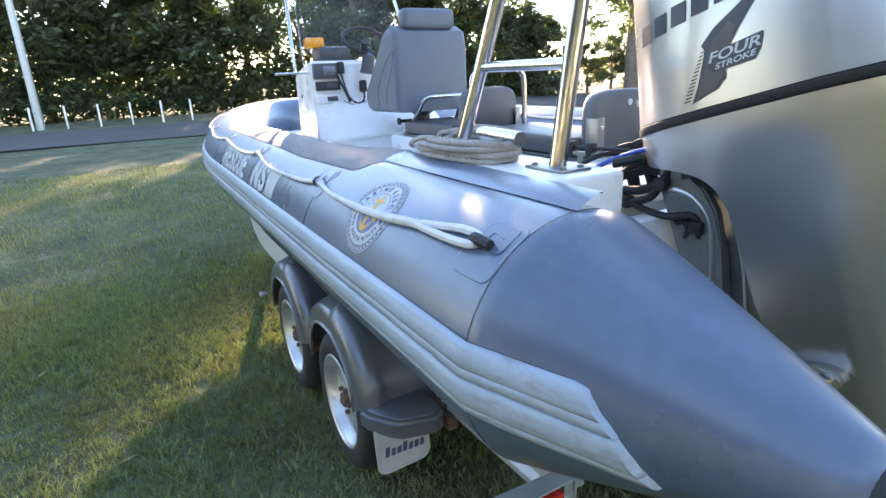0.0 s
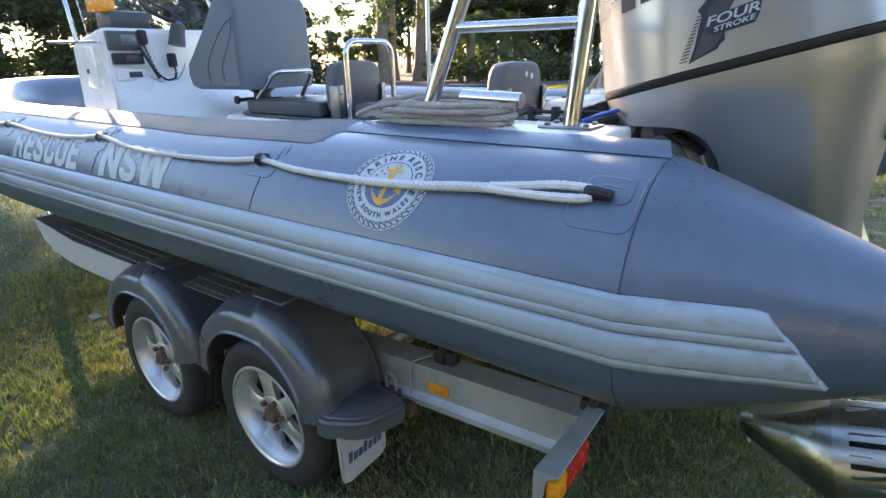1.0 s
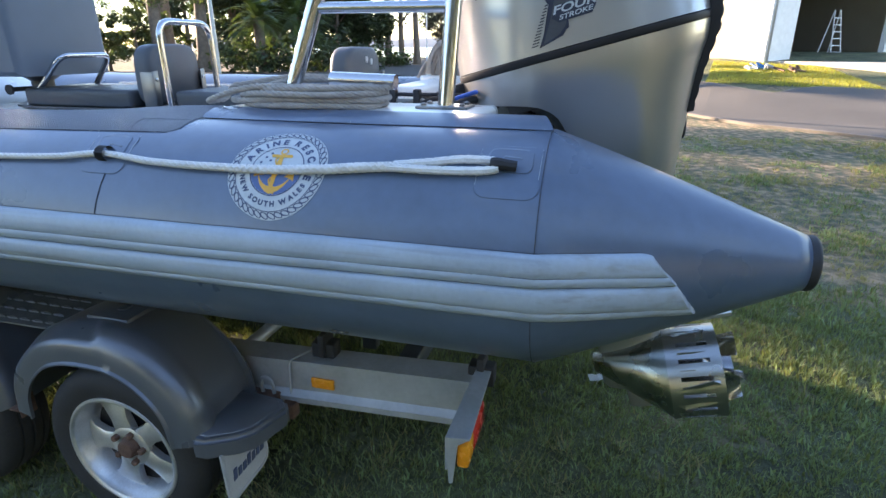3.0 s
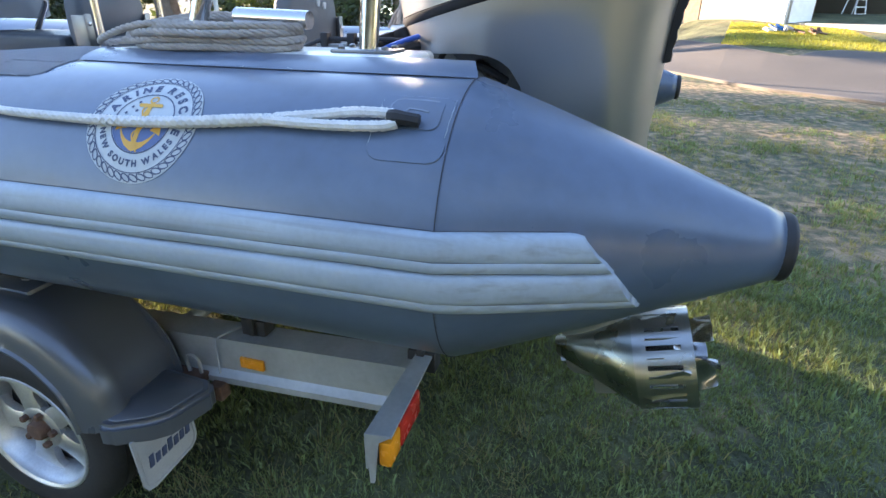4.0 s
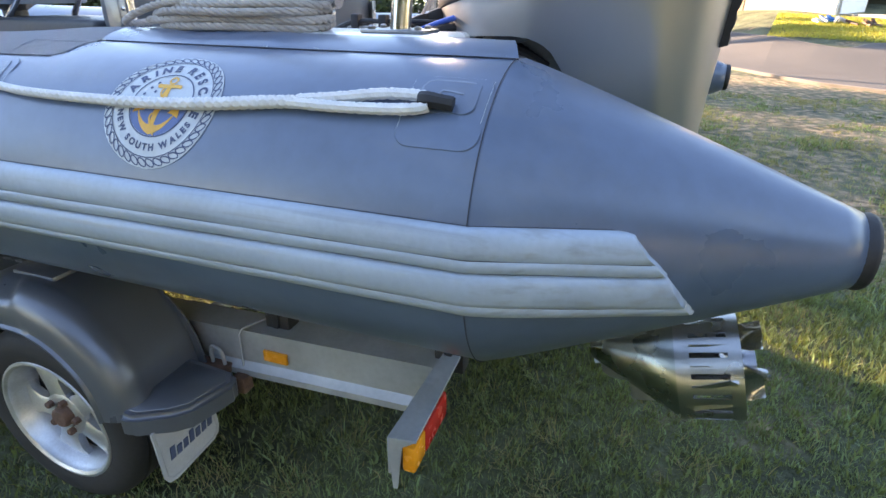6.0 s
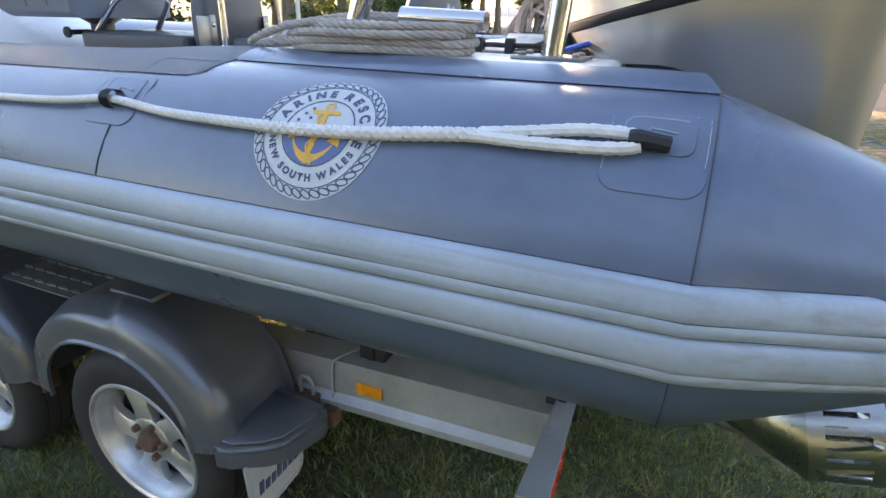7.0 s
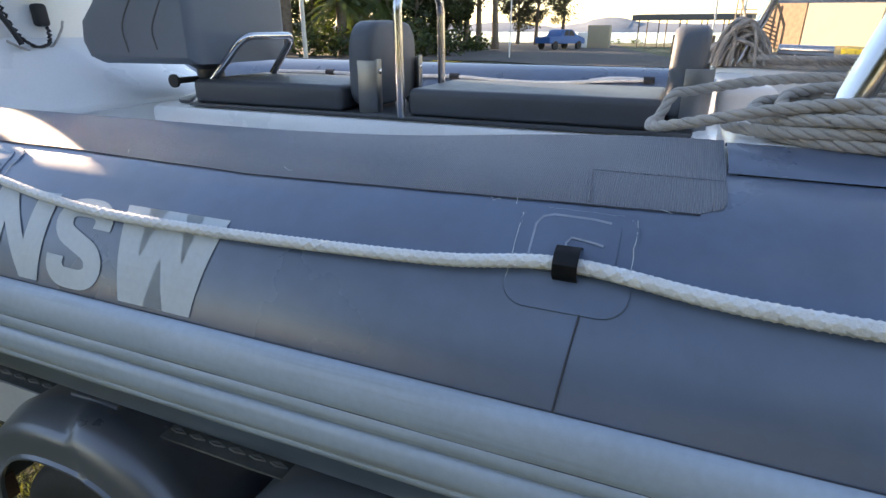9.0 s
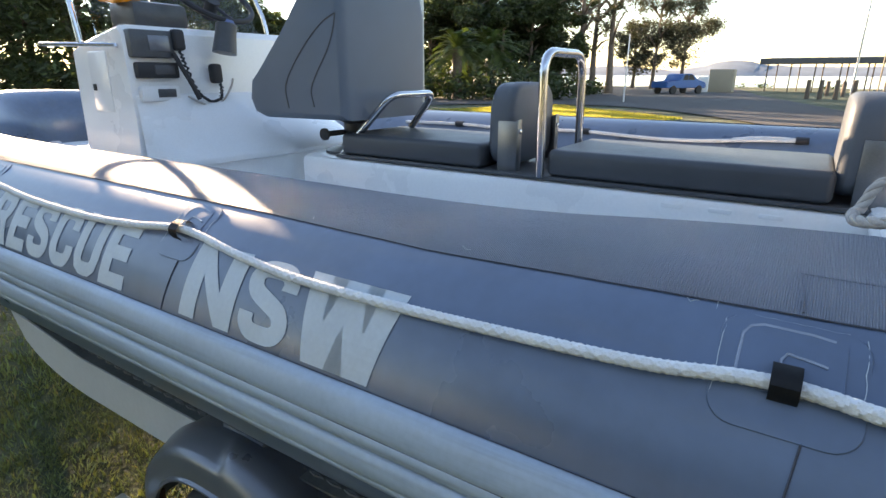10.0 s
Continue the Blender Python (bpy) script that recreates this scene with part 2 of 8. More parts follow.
def lawn():
    m = material("lawn", (0.105, 0.115, 0.058), 0.95, vary=0.6, scale=1.3, fine=40, bump=1.0, bump_distance=0.03, tint=(0.045, 0.055, 0.026))
    n, l = m.node_tree.nodes, m.node_tree.links
    b = n["Principled BSDF"]
    old = b.inputs["Base Color"].links[0].from_socket
    tc = n.new("ShaderNodeTexCoord")
    nz = n.new("ShaderNodeTexNoise"); nz.inputs["Scale"].default_value = 0.55; nz.inputs["Detail"].default_value = 7
    l.new(tc.outputs["Object"], nz.inputs[0])
    rp = n.new("ShaderNodeValToRGB"); rp.color_ramp.elements[0].position, rp.color_ramp.elements[1].position = 0.55, 0.64
    # bare earth shows more towards the road
    sep, mr, sm = n.new("ShaderNodeSeparateXYZ"), n.new("ShaderNodeMapRange"), n.new("ShaderNodeMath")
    mr.inputs["From Min"].default_value, mr.inputs["From Max"].default_value = 0.4, 2.6
    mr.inputs["To Min"].default_value, mr.inputs["To Max"].default_value = -0.05, 0.22
    l.new(tc.outputs["Object"], sep.inputs[0]); l.new(sep.outputs[0], mr.inputs[0])
    m2, s2 = n.new("ShaderNodeMapRange"), n.new("ShaderNodeMath")
    m2.inputs["From Min"].default_value, m2.inputs["From Max"].default_value = 11.0, 15.0
    m2.inputs["To Min"].default_value, m2.inputs["To Max"].default_value = 0.0, -0.24
    l.new(sep.outputs[0], m2.inputs[0]); l.new(mr.outputs[0], s2.inputs[0]); l.new(m2.outputs[0], s2.inputs[1])
    l.new(nz.outputs[0], sm.inputs[0]); l.new(s2.outputs[0], sm.inputs[1]); l.new(sm.outputs[0], rp.inputs[0])
    fz = n.new("ShaderNodeTexNoise"); fz.inputs["Scale"].default_value = 7.0; fz.inputs["Detail"].default_value = 8
    fr = n.new("ShaderNodeMapRange"); fr.inputs["From Min"].default_value, fr.inputs["From Max"].default_value = 0.36, 0.60
    cut = n.new("ShaderNodeMath"); cut.operation = "MULTIPLY"
    l.new(tc.outputs["Object"], fz.inputs[0]); l.new(fz.outputs[0], fr.inputs[0]); l.new(fr.outputs[0], cut.inputs[0]); l.new(rp.outputs[0], cut.inputs[1])
    mx = n.new("ShaderNodeMix"); mx.data_type = "RGBA"
    l.new(cut.outputs[0], mx.inputs["Factor"]); l.new(old, mx.inputs[6]); ec = n.new("ShaderNodeValToRGB")
    ec.color_ramp.elements[0].position, ec.color_ramp.elements[1].position = 0.34, 0.62
    ec.color_ramp.elements[0].color, ec.color_ramp.elements[1].color = (0.085, 0.056, 0.035, 1), (0.36, 0.255, 0.15, 1)
    l.new(fz.outputs[0], ec.inputs[0]); l.new(ec.outputs[0], mx.inputs[7])
    lump = n.new("ShaderNodeBump"); lump.inputs["Strength"].default_value, lump.inputs["Distance"].default_value = 1.0, 0.06
    l.new(fz.outputs[0], lump.inputs["Height"]); l.new(b.inputs["Normal"].links[0].from_socket, lump.inputs["Normal"]); l.new(lump.outputs[0], b.inputs["Normal"])
    l.new(mx.outputs[2], b.inputs["Base Color"])
    return m


LAWN = lawn()

# ---- mesh helpers ----
def mesh_object(name, bm, mat, smooth=True, angle=40):
    me = bpy.data.meshes.new(name)
    bmesh.ops.recalc_face_normals(bm, faces=bm.faces)
    if smooth:
        for f in bm.faces:
            f.smooth = True
        for e in bm.edges:
            if len(e.link_faces) == 2 and e.calc_face_angle(0) > radians(angle):
                e.smooth = False
    bm.to_mesh(me)
    bm.free()
    if mat:
        me.materials.append(mat)
    return new(name, me)


def thing(name, label, category, loc=(0, 0, 0), group="", kind=""):
    ob = new(name)
    ob.empty_display_size = 0.1
    ob.location = loc
    bpy.context.view_layer.update()
    return tagged(ob, label, category, group, kind)


def adopt(ob, parent):
    m = Matrix.Translation(parent.location) if parent.parent is None else Matrix.Identity(4)
    ob.parent = parent
    ob.matrix_parent_inverse = m.inverted() if parent.parent is None else Matrix.Identity(4)
    return ob


def part(name, bm, mat, parent, label="", smooth=True, angle=40):
    ob = adopt(mesh_object(name, bm, mat, smooth, angle), parent)
    if label:
        ob["label"] = label
    return ob


def single(name, bm, mat, label, category, group="", kind="", smooth=True, angle=40):
    return tagged(mesh_object(name, bm, mat, smooth, angle), label, category, group, kind)


def box(bm, lo, hi, bevel=0.0, m=None, seg=2):
    lo, hi = Vector(lo), Vector(hi)
    r = bmesh.ops.create_cube(bm, size=1)
    vs = r["verts"]
    for v in vs:
        v.co = Vector([(lo[i] + hi[i]) / 2 + v.co[i] * (hi[i] - lo[i]) for i in range(3)])
    if m:
        bmesh.ops.transform(bm, matrix=m, verts=vs)
    if bevel:
        es = list({e for v in vs for e in v.link_edges})
        bmesh.ops.bevel(bm, geom=es, offset=bevel, segments=seg, profile=0.5, affect="EDGES")
    return bm


def ring_loft(bm, rings, closed=True, cap=True):
    """Joins rings of equally many points into a skin."""
    vs = [[bm.verts.new(p) for p in r] for r in rings]
    n = len(vs[0])
    for a, b in zip(vs, vs[1:]):
        for i in range(n if closed else n - 1):
            j = (i + 1) % n
            bm.faces.new((a[i], a[j], b[j], b[i]))
    if cap and closed:
        bm.faces.new(list(reversed(vs[0])))
        bm.faces.new(vs[-1])
    return bm


def sweep(bm, pts, radius, seg=10, cap=True):
    """A round bar along pts; radius a number or one for each point."""
    pts = [Vector(p) for p in pts]
    n = len(pts)
    rad = radius if isinstance(radius, (list, tuple)) else [radius] * n
    tang = []
    for i in range(n):
        d = pts[min(i + 1, n - 1)] - pts[max(i - 1, 0)]
        tang.append(d.normalized() if d.length > 1e-9 else Vector((0, 0, 1)))
    u = tang[0].orthogonal().normalized()
    rings = []
    for p, t, r in zip(pts, tang, rad):
        u = (u - t * u.dot(t)).normalized()
        w = t.cross(u)
        rings.append([p + (u * math.cos(2 * math.pi * k / seg) + w * math.sin(2 * math.pi * k / seg)) * r for k in range(seg)])
    return ring_loft(bm, rings, cap=cap)


def smooth_path(pts, steps=8):
    """Catmull-Rom through pts."""
    p = [Vector(q) for q in pts]
    p = [p[0] * 2 - p[1]] + p + [p[-1] * 2 - p[-2]]
    out = []
    for i in range(1, len(p) - 2):
        for k in range(steps):
            t = k / steps
            out.append(0.5 * ((2 * p[i]) + (p[i + 1] - p[i - 1]) * t + (2 * p[i - 1] - 5 * p[i] + 4 * p[i + 1] - p[i + 2]) * t * t + (3 * p[i] - p[i - 1] - 3 * p[i + 1] + p[i + 2]) * t ** 3))
    out.append(p[-2])
    return out


def rounded(pts, r, steps=5):
    """A polyline with its inner corners rounded by r."""
    p = [Vector(q) for q in pts]
    out = [p[0]]
    for a, b, c in zip(p, p[1:], p[2:]):
        d0, d1 = (a - b), (c - b)
        k = min(r, d0.length * 0.49, d1.length * 0.49)
        s, e = b + d0.normalized() * k, b + d1.normalized() * k
        for i in range(steps + 1):
            t = i / steps
            out.append(s * (1 - t) ** 2 + b * 2 * t * (1 - t) + e * t * t)
    out.append(p[-1])
    return out


def lathe(bm, profile, m, seg=32, cap=False):
    """profile: (radius, along) pairs turned about local z, then placed by m."""
    rings = [[m @ Vector((r * math.cos(2 * math.pi * k / seg), r * math.sin(2 * math.pi * k / seg), h)) for k in range(seg)] for r, h in profile]
    return ring_loft(bm, rings, cap=cap)


def prism(bm, outline, depth_vec, m=None):
    """A plate: outline of 3D points pushed along depth_vec."""
    d = Vector(depth_vec)
    a = [bm.verts.new(Vector(p)) for p in outline]
    b = [bm.verts.new(Vector(p) + d) for p in outline]
    n = len(a)
    bm.faces.new(a); bm.faces.new(list(reversed(b)))
    for i in range(n):
        bm.faces.new((a[i], b[i], b[(i + 1) % n], a[(i + 1) % n]))
    if m:
        bmesh.ops.transform(bm, matrix=m, verts=a + b)
    return bm


def linspace_(a, b, n):
    return [a + (b - a) * i / (n - 1) for i in range(n)]


XC = 0.18                              # the boat's centreline


# ---- ground, road, kerbs ----
def ease(a, b, x):
    t = min(1.0, max(0.0, (x - a) / (b - a)))
    return t * t * (3 - 2 * t)


def ground_z(x, y):
    """The lawn is level; beyond the near kerb the ground climbs towards the garage."""
    d = 0.974 * (x + 2.3) - 0.225 * y
    w = ease(-0.5, -4.5, y)
    return w * 0.085 * min(16.0, max(0.0, d - 15.0)) * ease(48.0, 36.0, x)


bm = bmesh.new()
FAR = 1500
xs = [-FAR, -200, -80, -40] + [-30 + i * 1.5 for i in range(56)] + [80, 200, FAR]
ys = [-FAR, -200, -80, -45] + [-32 + i * 1.5 for i in range(46)] + [45, 80, 200, FAR]


def ground_at(x, y):
    rough = 0.035 * noise.noise(Vector((x * 0.35, y * 0.35, 0))) - 0.02
    near = max(abs(x + 1), abs(y)) < 3.0 or max(abs(x), abs(y)) > 40
    return ground_z(x, y) + (-0.012 if near else rough)


grid = [[bm.verts.new((x, y, ground_at(x, y))) for x in xs] for y in ys]
for j in range(len(ys) - 1):
    for i in range(len(xs) - 1):
        bm.faces.new((grid[j][i], grid[j][i + 1], grid[j + 1][i + 1], grid[j + 1][i]))
single("ground", bm, LAWN, "patchy green lawn worn to bare dirt by the road", "lawn", kind="structure")

INNER = [(-90, 22.0), (5, 22), (18, 21.2), (26, 18), (29.5, 13), (28.6, 9), (24, 4.6), (12.7, -2.5), (10.1, -5), (0, -17), (-14, -40)]
OUTER = [(-90, 32.5), (6, 31.5), (22, 34), (36, 34), (60, 40), (84, 14), (50, 4.5), (18.6, -3.6), (16.9, -7.5), (8, -22), (-4, -45)]
road_in = smooth_path([(x, y, 0) for x, y in INNER], 6)
road_out = smooth_path([(x, y, 0) for x, y in OUTER], 6)
bm = bmesh.new()
lanes = []
for f in linspace_(0, 1, 9):
    lanes.append([])
    for p, q in zip(road_in, road_out):
        v = p.lerp(q, f)
        lanes[-1].append(bm.verts.new((v.x, v.y, ground_z(v.x, v.y) + 0.03)))
for a, b in zip(lanes, lanes[1:]):
    for i in range(len(a) - 1):
        bm.faces.new((a[i], a[i + 1], b[i + 1], b[i]))
single("road", bm, ASPHALT, "worn grey asphalt road bending round the lawn", "road", kind="structure", smooth=False)


def strip(path, width, height, mat, name, label):
    bm = bmesh.new()
    rings = []
    for i, p in enumerate(path):
        d = (path[min(i + 1, len(path) - 1)] - path[max(i - 1, 0)]).normalized()
        nrm = Vector((-d.y, d.x, 0))
        a, b = p - nrm * width / 2, p + nrm * width / 2
        g = ground_z(p.x, p.y)
        rings.append([Vector((a.x, a.y, g - 0.05)), Vector((a.x, a.y, g + height - 0.01)), Vector((a.x, a.y, g + height)) + nrm * 0.015, Vector((b.x, b.y, g + height)) - nrm * 0.015, Vector((b.x, b.y, g + height - 0.01)), Vector((b.x, b.y, g - 0.05))])
    ring_loft(bm, rings)
    return single(name, bm, mat, label, "kerb", kind="structure")


strip(road_in[38:], 0.10, 0.035, EARTH, "kerb", "low earthy edge between lawn and road")
strip(road_out[38:], 0.10, 0.03, EARTH, "kerb", "low earthy edge across the road")

# ---- the boat ----
XT, ZT, RT = -0.952, 1.167, 0.288      # port tube: its axis and radius
Y_BEND, BOW = 3.3, 2.9                 # where the bow begins to close, and its length


def axis_points():
    pts = [Vector((XT, -0.6 + 0.05 * i, ZT)) for i in range(int((Y_BEND + 0.6) / 0.05))]
    n = 60
    for i in range(n + 1):
        th = math.pi / 2 * i / n
        x = XC - (XC - XT) * max(0.0, math.cos(th)) ** 0.85
        y = Y_BEND + BOW * math.sin(th) ** 1.0
        pts.append(Vector((x, y, ZT + 0.10 * (max(0, y - 3.2) / 3.0) ** 2)))
    return pts


AXIS = axis_points()
ARC = [-0.6]
for p0, p1 in zip(AXIS, AXIS[1:]):
    ARC.append(ARC[-1] + (p1 - p0).length)
S_BOW = ARC[-1]


def tube_radius(s):
    if s >= 0:
        return RT
    u = min(1.0, -s / 0.575)
    return RT - 0.229 * u ** 1.06


def axis_at(s):
    s = min(max(s, -0.65), S_BOW)
    i = min(max(int(np.searchsorted(ARC, s)) - 1, 0), len(AXIS) - 2)
    t = (s - ARC[i]) / max(1e-9, ARC[i + 1] - ARC[i])
    p = AXIS[i].lerp(AXIS[i + 1], t)
    d = (AXIS[min(i + 2, len(AXIS) - 1)] - AXIS[max(i - 1, 0)])
    d.z = 0
    d.normalize()
    return p, Vector((-d.y, d.x, 0))


def surf(s, a, off=0.0, side=-1):
    """A point of the tube: s along it from the tail seam, a degrees above the outer side, off the skin."""
    p, nrm = axis_at(s)
    r = tube_radius(s) + off
    q = p + nrm * (r * math.cos(radians(a))) + Vector((0, 0, r * math.sin(radians(a))))
    if s < 0:
        q.z += 0.016 * min(1, -s / 0.575)
    if side > 0:
        q.x = 2 * XC - q.x
    return q


def skin(bm, s_list, a_list, off, side=-1, thick=0.004, edge=True):
    """A sheet glued on the tube, with a thin bevelled rim. s_list and a_list may be functions of the other's fraction."""
    nu, nv = len(s_list), len(a_list)
    top = [[bm.verts.new(surf(s, a, off, side)) for s in s_list] for a in a_list]
    for j in range(nv - 1):
        for i in range(nu - 1):
            bm.faces.new((top[j][i], top[j][i + 1], top[j + 1][i + 1], top[j + 1][i]))
    return bm


def linspace(a, b, n):
    return [a + (b - a) * i / (n - 1) for i in range(n)]


def glued_patch(bm, s0, s1, a0, a1, corner, thick, side=-1, n=14):
    """A rounded rectangle of fabric glued on the tube, thick in the middle, with a rim."""
    arc = radians(1) * RT
    cs, ca = (s0 + s1) / 2, (a0 + a1) / 2
    hs, ha = (s1 - s0) / 2, (a1 - a0) / 2 * arc
    outline = []
    for cx, cy, q in ((1, 1, 0), (-1, 1, 1), (-1, -1, 2), (1, -1, 3)):
        for k in range(6):
            th = math.pi / 2 * (q + k / 5)
            outline.append((cx * (hs - corner) + corner * math.cos(th), cy * (ha - corner) + corner * math.sin(th)))
    rings = []
    for f, o in ((1.0, 0.0003), (0.985, thick), (0.75, thick), (0.5, thick), (0.25, thick)):
        rings.append([bm.verts.new(surf(cs + x * f, ca + y * f / arc, o, side)) for x, y in outline])
    for r0, r1 in zip(rings, rings[1:]):
        for i in range(len(r0)):
            j = (i + 1) % len(r0)
            bm.faces.new((r0[i], r0[j], r1[j], r1[i]))
    c = bm.verts.new(surf(cs, ca, thick, side))
    for i in range(len(outline)):
        bm.faces.new((rings[-1][i], rings[-1][(i + 1) % len(outline)], c))
    return bm


def glued_line(bm, path, width, off, side=-1, jitter=0.0):
    """A thin raised bead along (s, a) pairs."""
    pts = [surf(s, a + (random.uniform(-1, 1) * jitter), off, side) for s, a in path]
    return sweep(bm, pts, width / 2, 5)


boat = thing("inflatable_boat", "grey-blue rigid inflatable rescue boat with pale rubbing strakes on a trailer", "boat", (XC, 2.0, 0.95))

bm = bmesh.new()
SEG = 48
rings = []
for side, order in ((-1, linspace(0, S_BOW, 110)), (1, list(reversed(linspace(0, S_BOW - 0.03, 110))))):
    for s in order:
        ring = [surf(s, 360 * k / SEG, 0, side) for k in range(SEG)]
        rings.append(ring)
ring_loft(bm, rings)
part("tube", bm, TUBE, boat, "faded grey-blue rubberised fabric tube", angle=80)
for side in (-1, 1):
    bm = bmesh.new()
    ss = [0.004, -0.003, -0.03] + linspace(-0.06, -0.575, 14)
    ring_loft(bm, [[surf(s, 360 * k / SEG, 0.0016 if s < 0.003 else 0, side) for k in range(SEG)] for s in ss])
    part("tail_cone", bm, TUBE, boat, "tapered tail cone of the tube", angle=80)
    bm = bmesh.new()
    ring_loft(bm, [[surf(-0.575, 360 * k / 32, o, side) + Vector((0, -d, 0)) for k in range(32)] for d, o in ((-0.032, 0.0035), (0.006, 0.005), (0.013, 0.002), (0.016, -0.006), (0.016, -0.045))])
    part("end_cap", bm, BLACK, boat, "black rubber end cap", angle=50)
    # seams
    bm = bmesh.new()
    glued_line(bm, [(0.002, a) for a in linspace(-80, 100, 44)], 0.0022, 0.0020, side, 0.0)
    part("seam", bm, SEAM, boat)
    bm = bmesh.new()
    glued_line(bm, [(s, 88 + 0.8 * math.sin(s * 9)) for s in linspace(0.0, 0.95, 60)], 0.0030, 0.001, side, 0.25)
    part("seam", bm, SEAM, boat, "dark glued seam with lifting edge")
    for s_at in (1.108, 2.135, 3.3):
        bm = bmesh.new()
        glued_line(bm, [(s_at - 0.012 * f, a) for f, a in zip(linspace(0, 1, 9), linspace(15.5, 37, 9))], 0.0025, 0.0006, side)
        part("seam", bm, SEAM, boat)

# rubbing strake: two rounded bands of ribbed rubber
PROFILE = [(15.5, 0.0), (15.1, 0.006), (14.2, 0.0115), (12.5, 0.0155), (10.0, 0.0175), (7.5, 0.0172), (5.6, 0.0155), (5.1, 0.0128), (4.6, 0.0152), (3.0, 0.0148), (1.2, 0.0125), (0.8, 0.009), (0.5, 0.003), (0.2, 0.009),
           (-0.3, 0.0135), (-2.5, 0.0178), (-6.0, 0.0192), (-9.0, 0.0178), (-10.6, 0.0155), (-11.1, 0.0128), (-11.6, 0.0150), (-13.5, 0.0142), (-15.2, 0.0115), (-16.2, 0.007), (-16.8, 0.0)]
STRAKE_S = (-0.36, -0.237, -0.124, 0.0, 0.35, 0.9, 1.6, 7.0)
STRAKE_TOP = (20.6, 19.6, 17.6, 16.0, 15.8, 15.4, 15.4, 15.4)
STRAKE_MID = (-2.4, -0.6, 1.0, 2.1, 1.0, -0.6, -1.2, -1.2)
STRAKE_LOW = (-33.0, -23.4, -18.2, -13.8, -14.4, -15.0, -15.6, -15.6)


def strake_angle(a, s):
    """The strake keeps its height where the tail tapers."""
    hi, mid, lo = (float(np.interp(s, STRAKE_S, q)) for q in (STRAKE_TOP, STRAKE_MID, STRAKE_LOW))
    return mid + (hi - mid) * (a - 0.5) / 15.0 if a > 0.5 else mid + (lo - mid) * (0.5 - a) / 17.3


rnd = random.Random(71)
for side in (-1, 1):
    bm = bmesh.new()
    rows = []
    for a, o in PROFILE:
        f = (15.5 - a) / 32.3
        # a rounded upper corner, then a slanting, slightly ragged cut
        s0 = float(np.interp(f, (0, 0.01, 0.03, 0.08, 0.46, 1.0), (-0.205, -0.219, -0.229, -0.238, -0.288, -0.343))) + rnd.uniform(-0.002, 0.002)
        ss = [s0, s0 + 0.003] + linspace(s0 + 0.02, 0.0, 10) + linspace(0.05, S_BOW - (0.02 if side > 0 else 0), 100)
        rows.append([bm.verts.new(surf(s, strake_angle(a, s), 0.0005 if i == 0 else o + 0.0006 * math.sin(s * 23 + a), side)) for i, s in enumerate(ss)])
    for r0, r1 in zip(rows, rows[1:]):
        for i in range(len(r0) - 1):
            bm.faces.new((r0[i], r0[i + 1], r1[i + 1], r1[i]))
    part("rubbing_strake", bm, STRAKE, boat, "pale grey ribbed rubber rubbing strake", angle=60)
    # dark groove between the bands, and fainter lines along them
    for a_, o_, w_, from_ in ((0.5, 0.0045, 0.003, -0.284), (5.1, 0.0126, 0.002, -0.262), (-11.1, 0.0126, 0.0016, -0.31), (-16.9, 0.001, 0.0022, -0.33), (15.6, 0.001, 0.0018, -0.2)):
        bm = bmesh.new()
        glued_line(bm, [(s, strake_angle(a_, s)) for s in linspace(from_, 0.0, 10) + linspace(0.05, S_BOW - 0.02, 90)], w_, o_, side)
        part("groove", bm, SEAM, boat, "dark line in the strake")

# ribbed non-skid pad on the top of the tube
def pad_edge(s):
    return 66.3 - 4.0 * min(1.0, max(0, (s - 1.0) / 0.6)) + 2.0 * min(1.0, max(0, (s - 1.6) / 0.4))


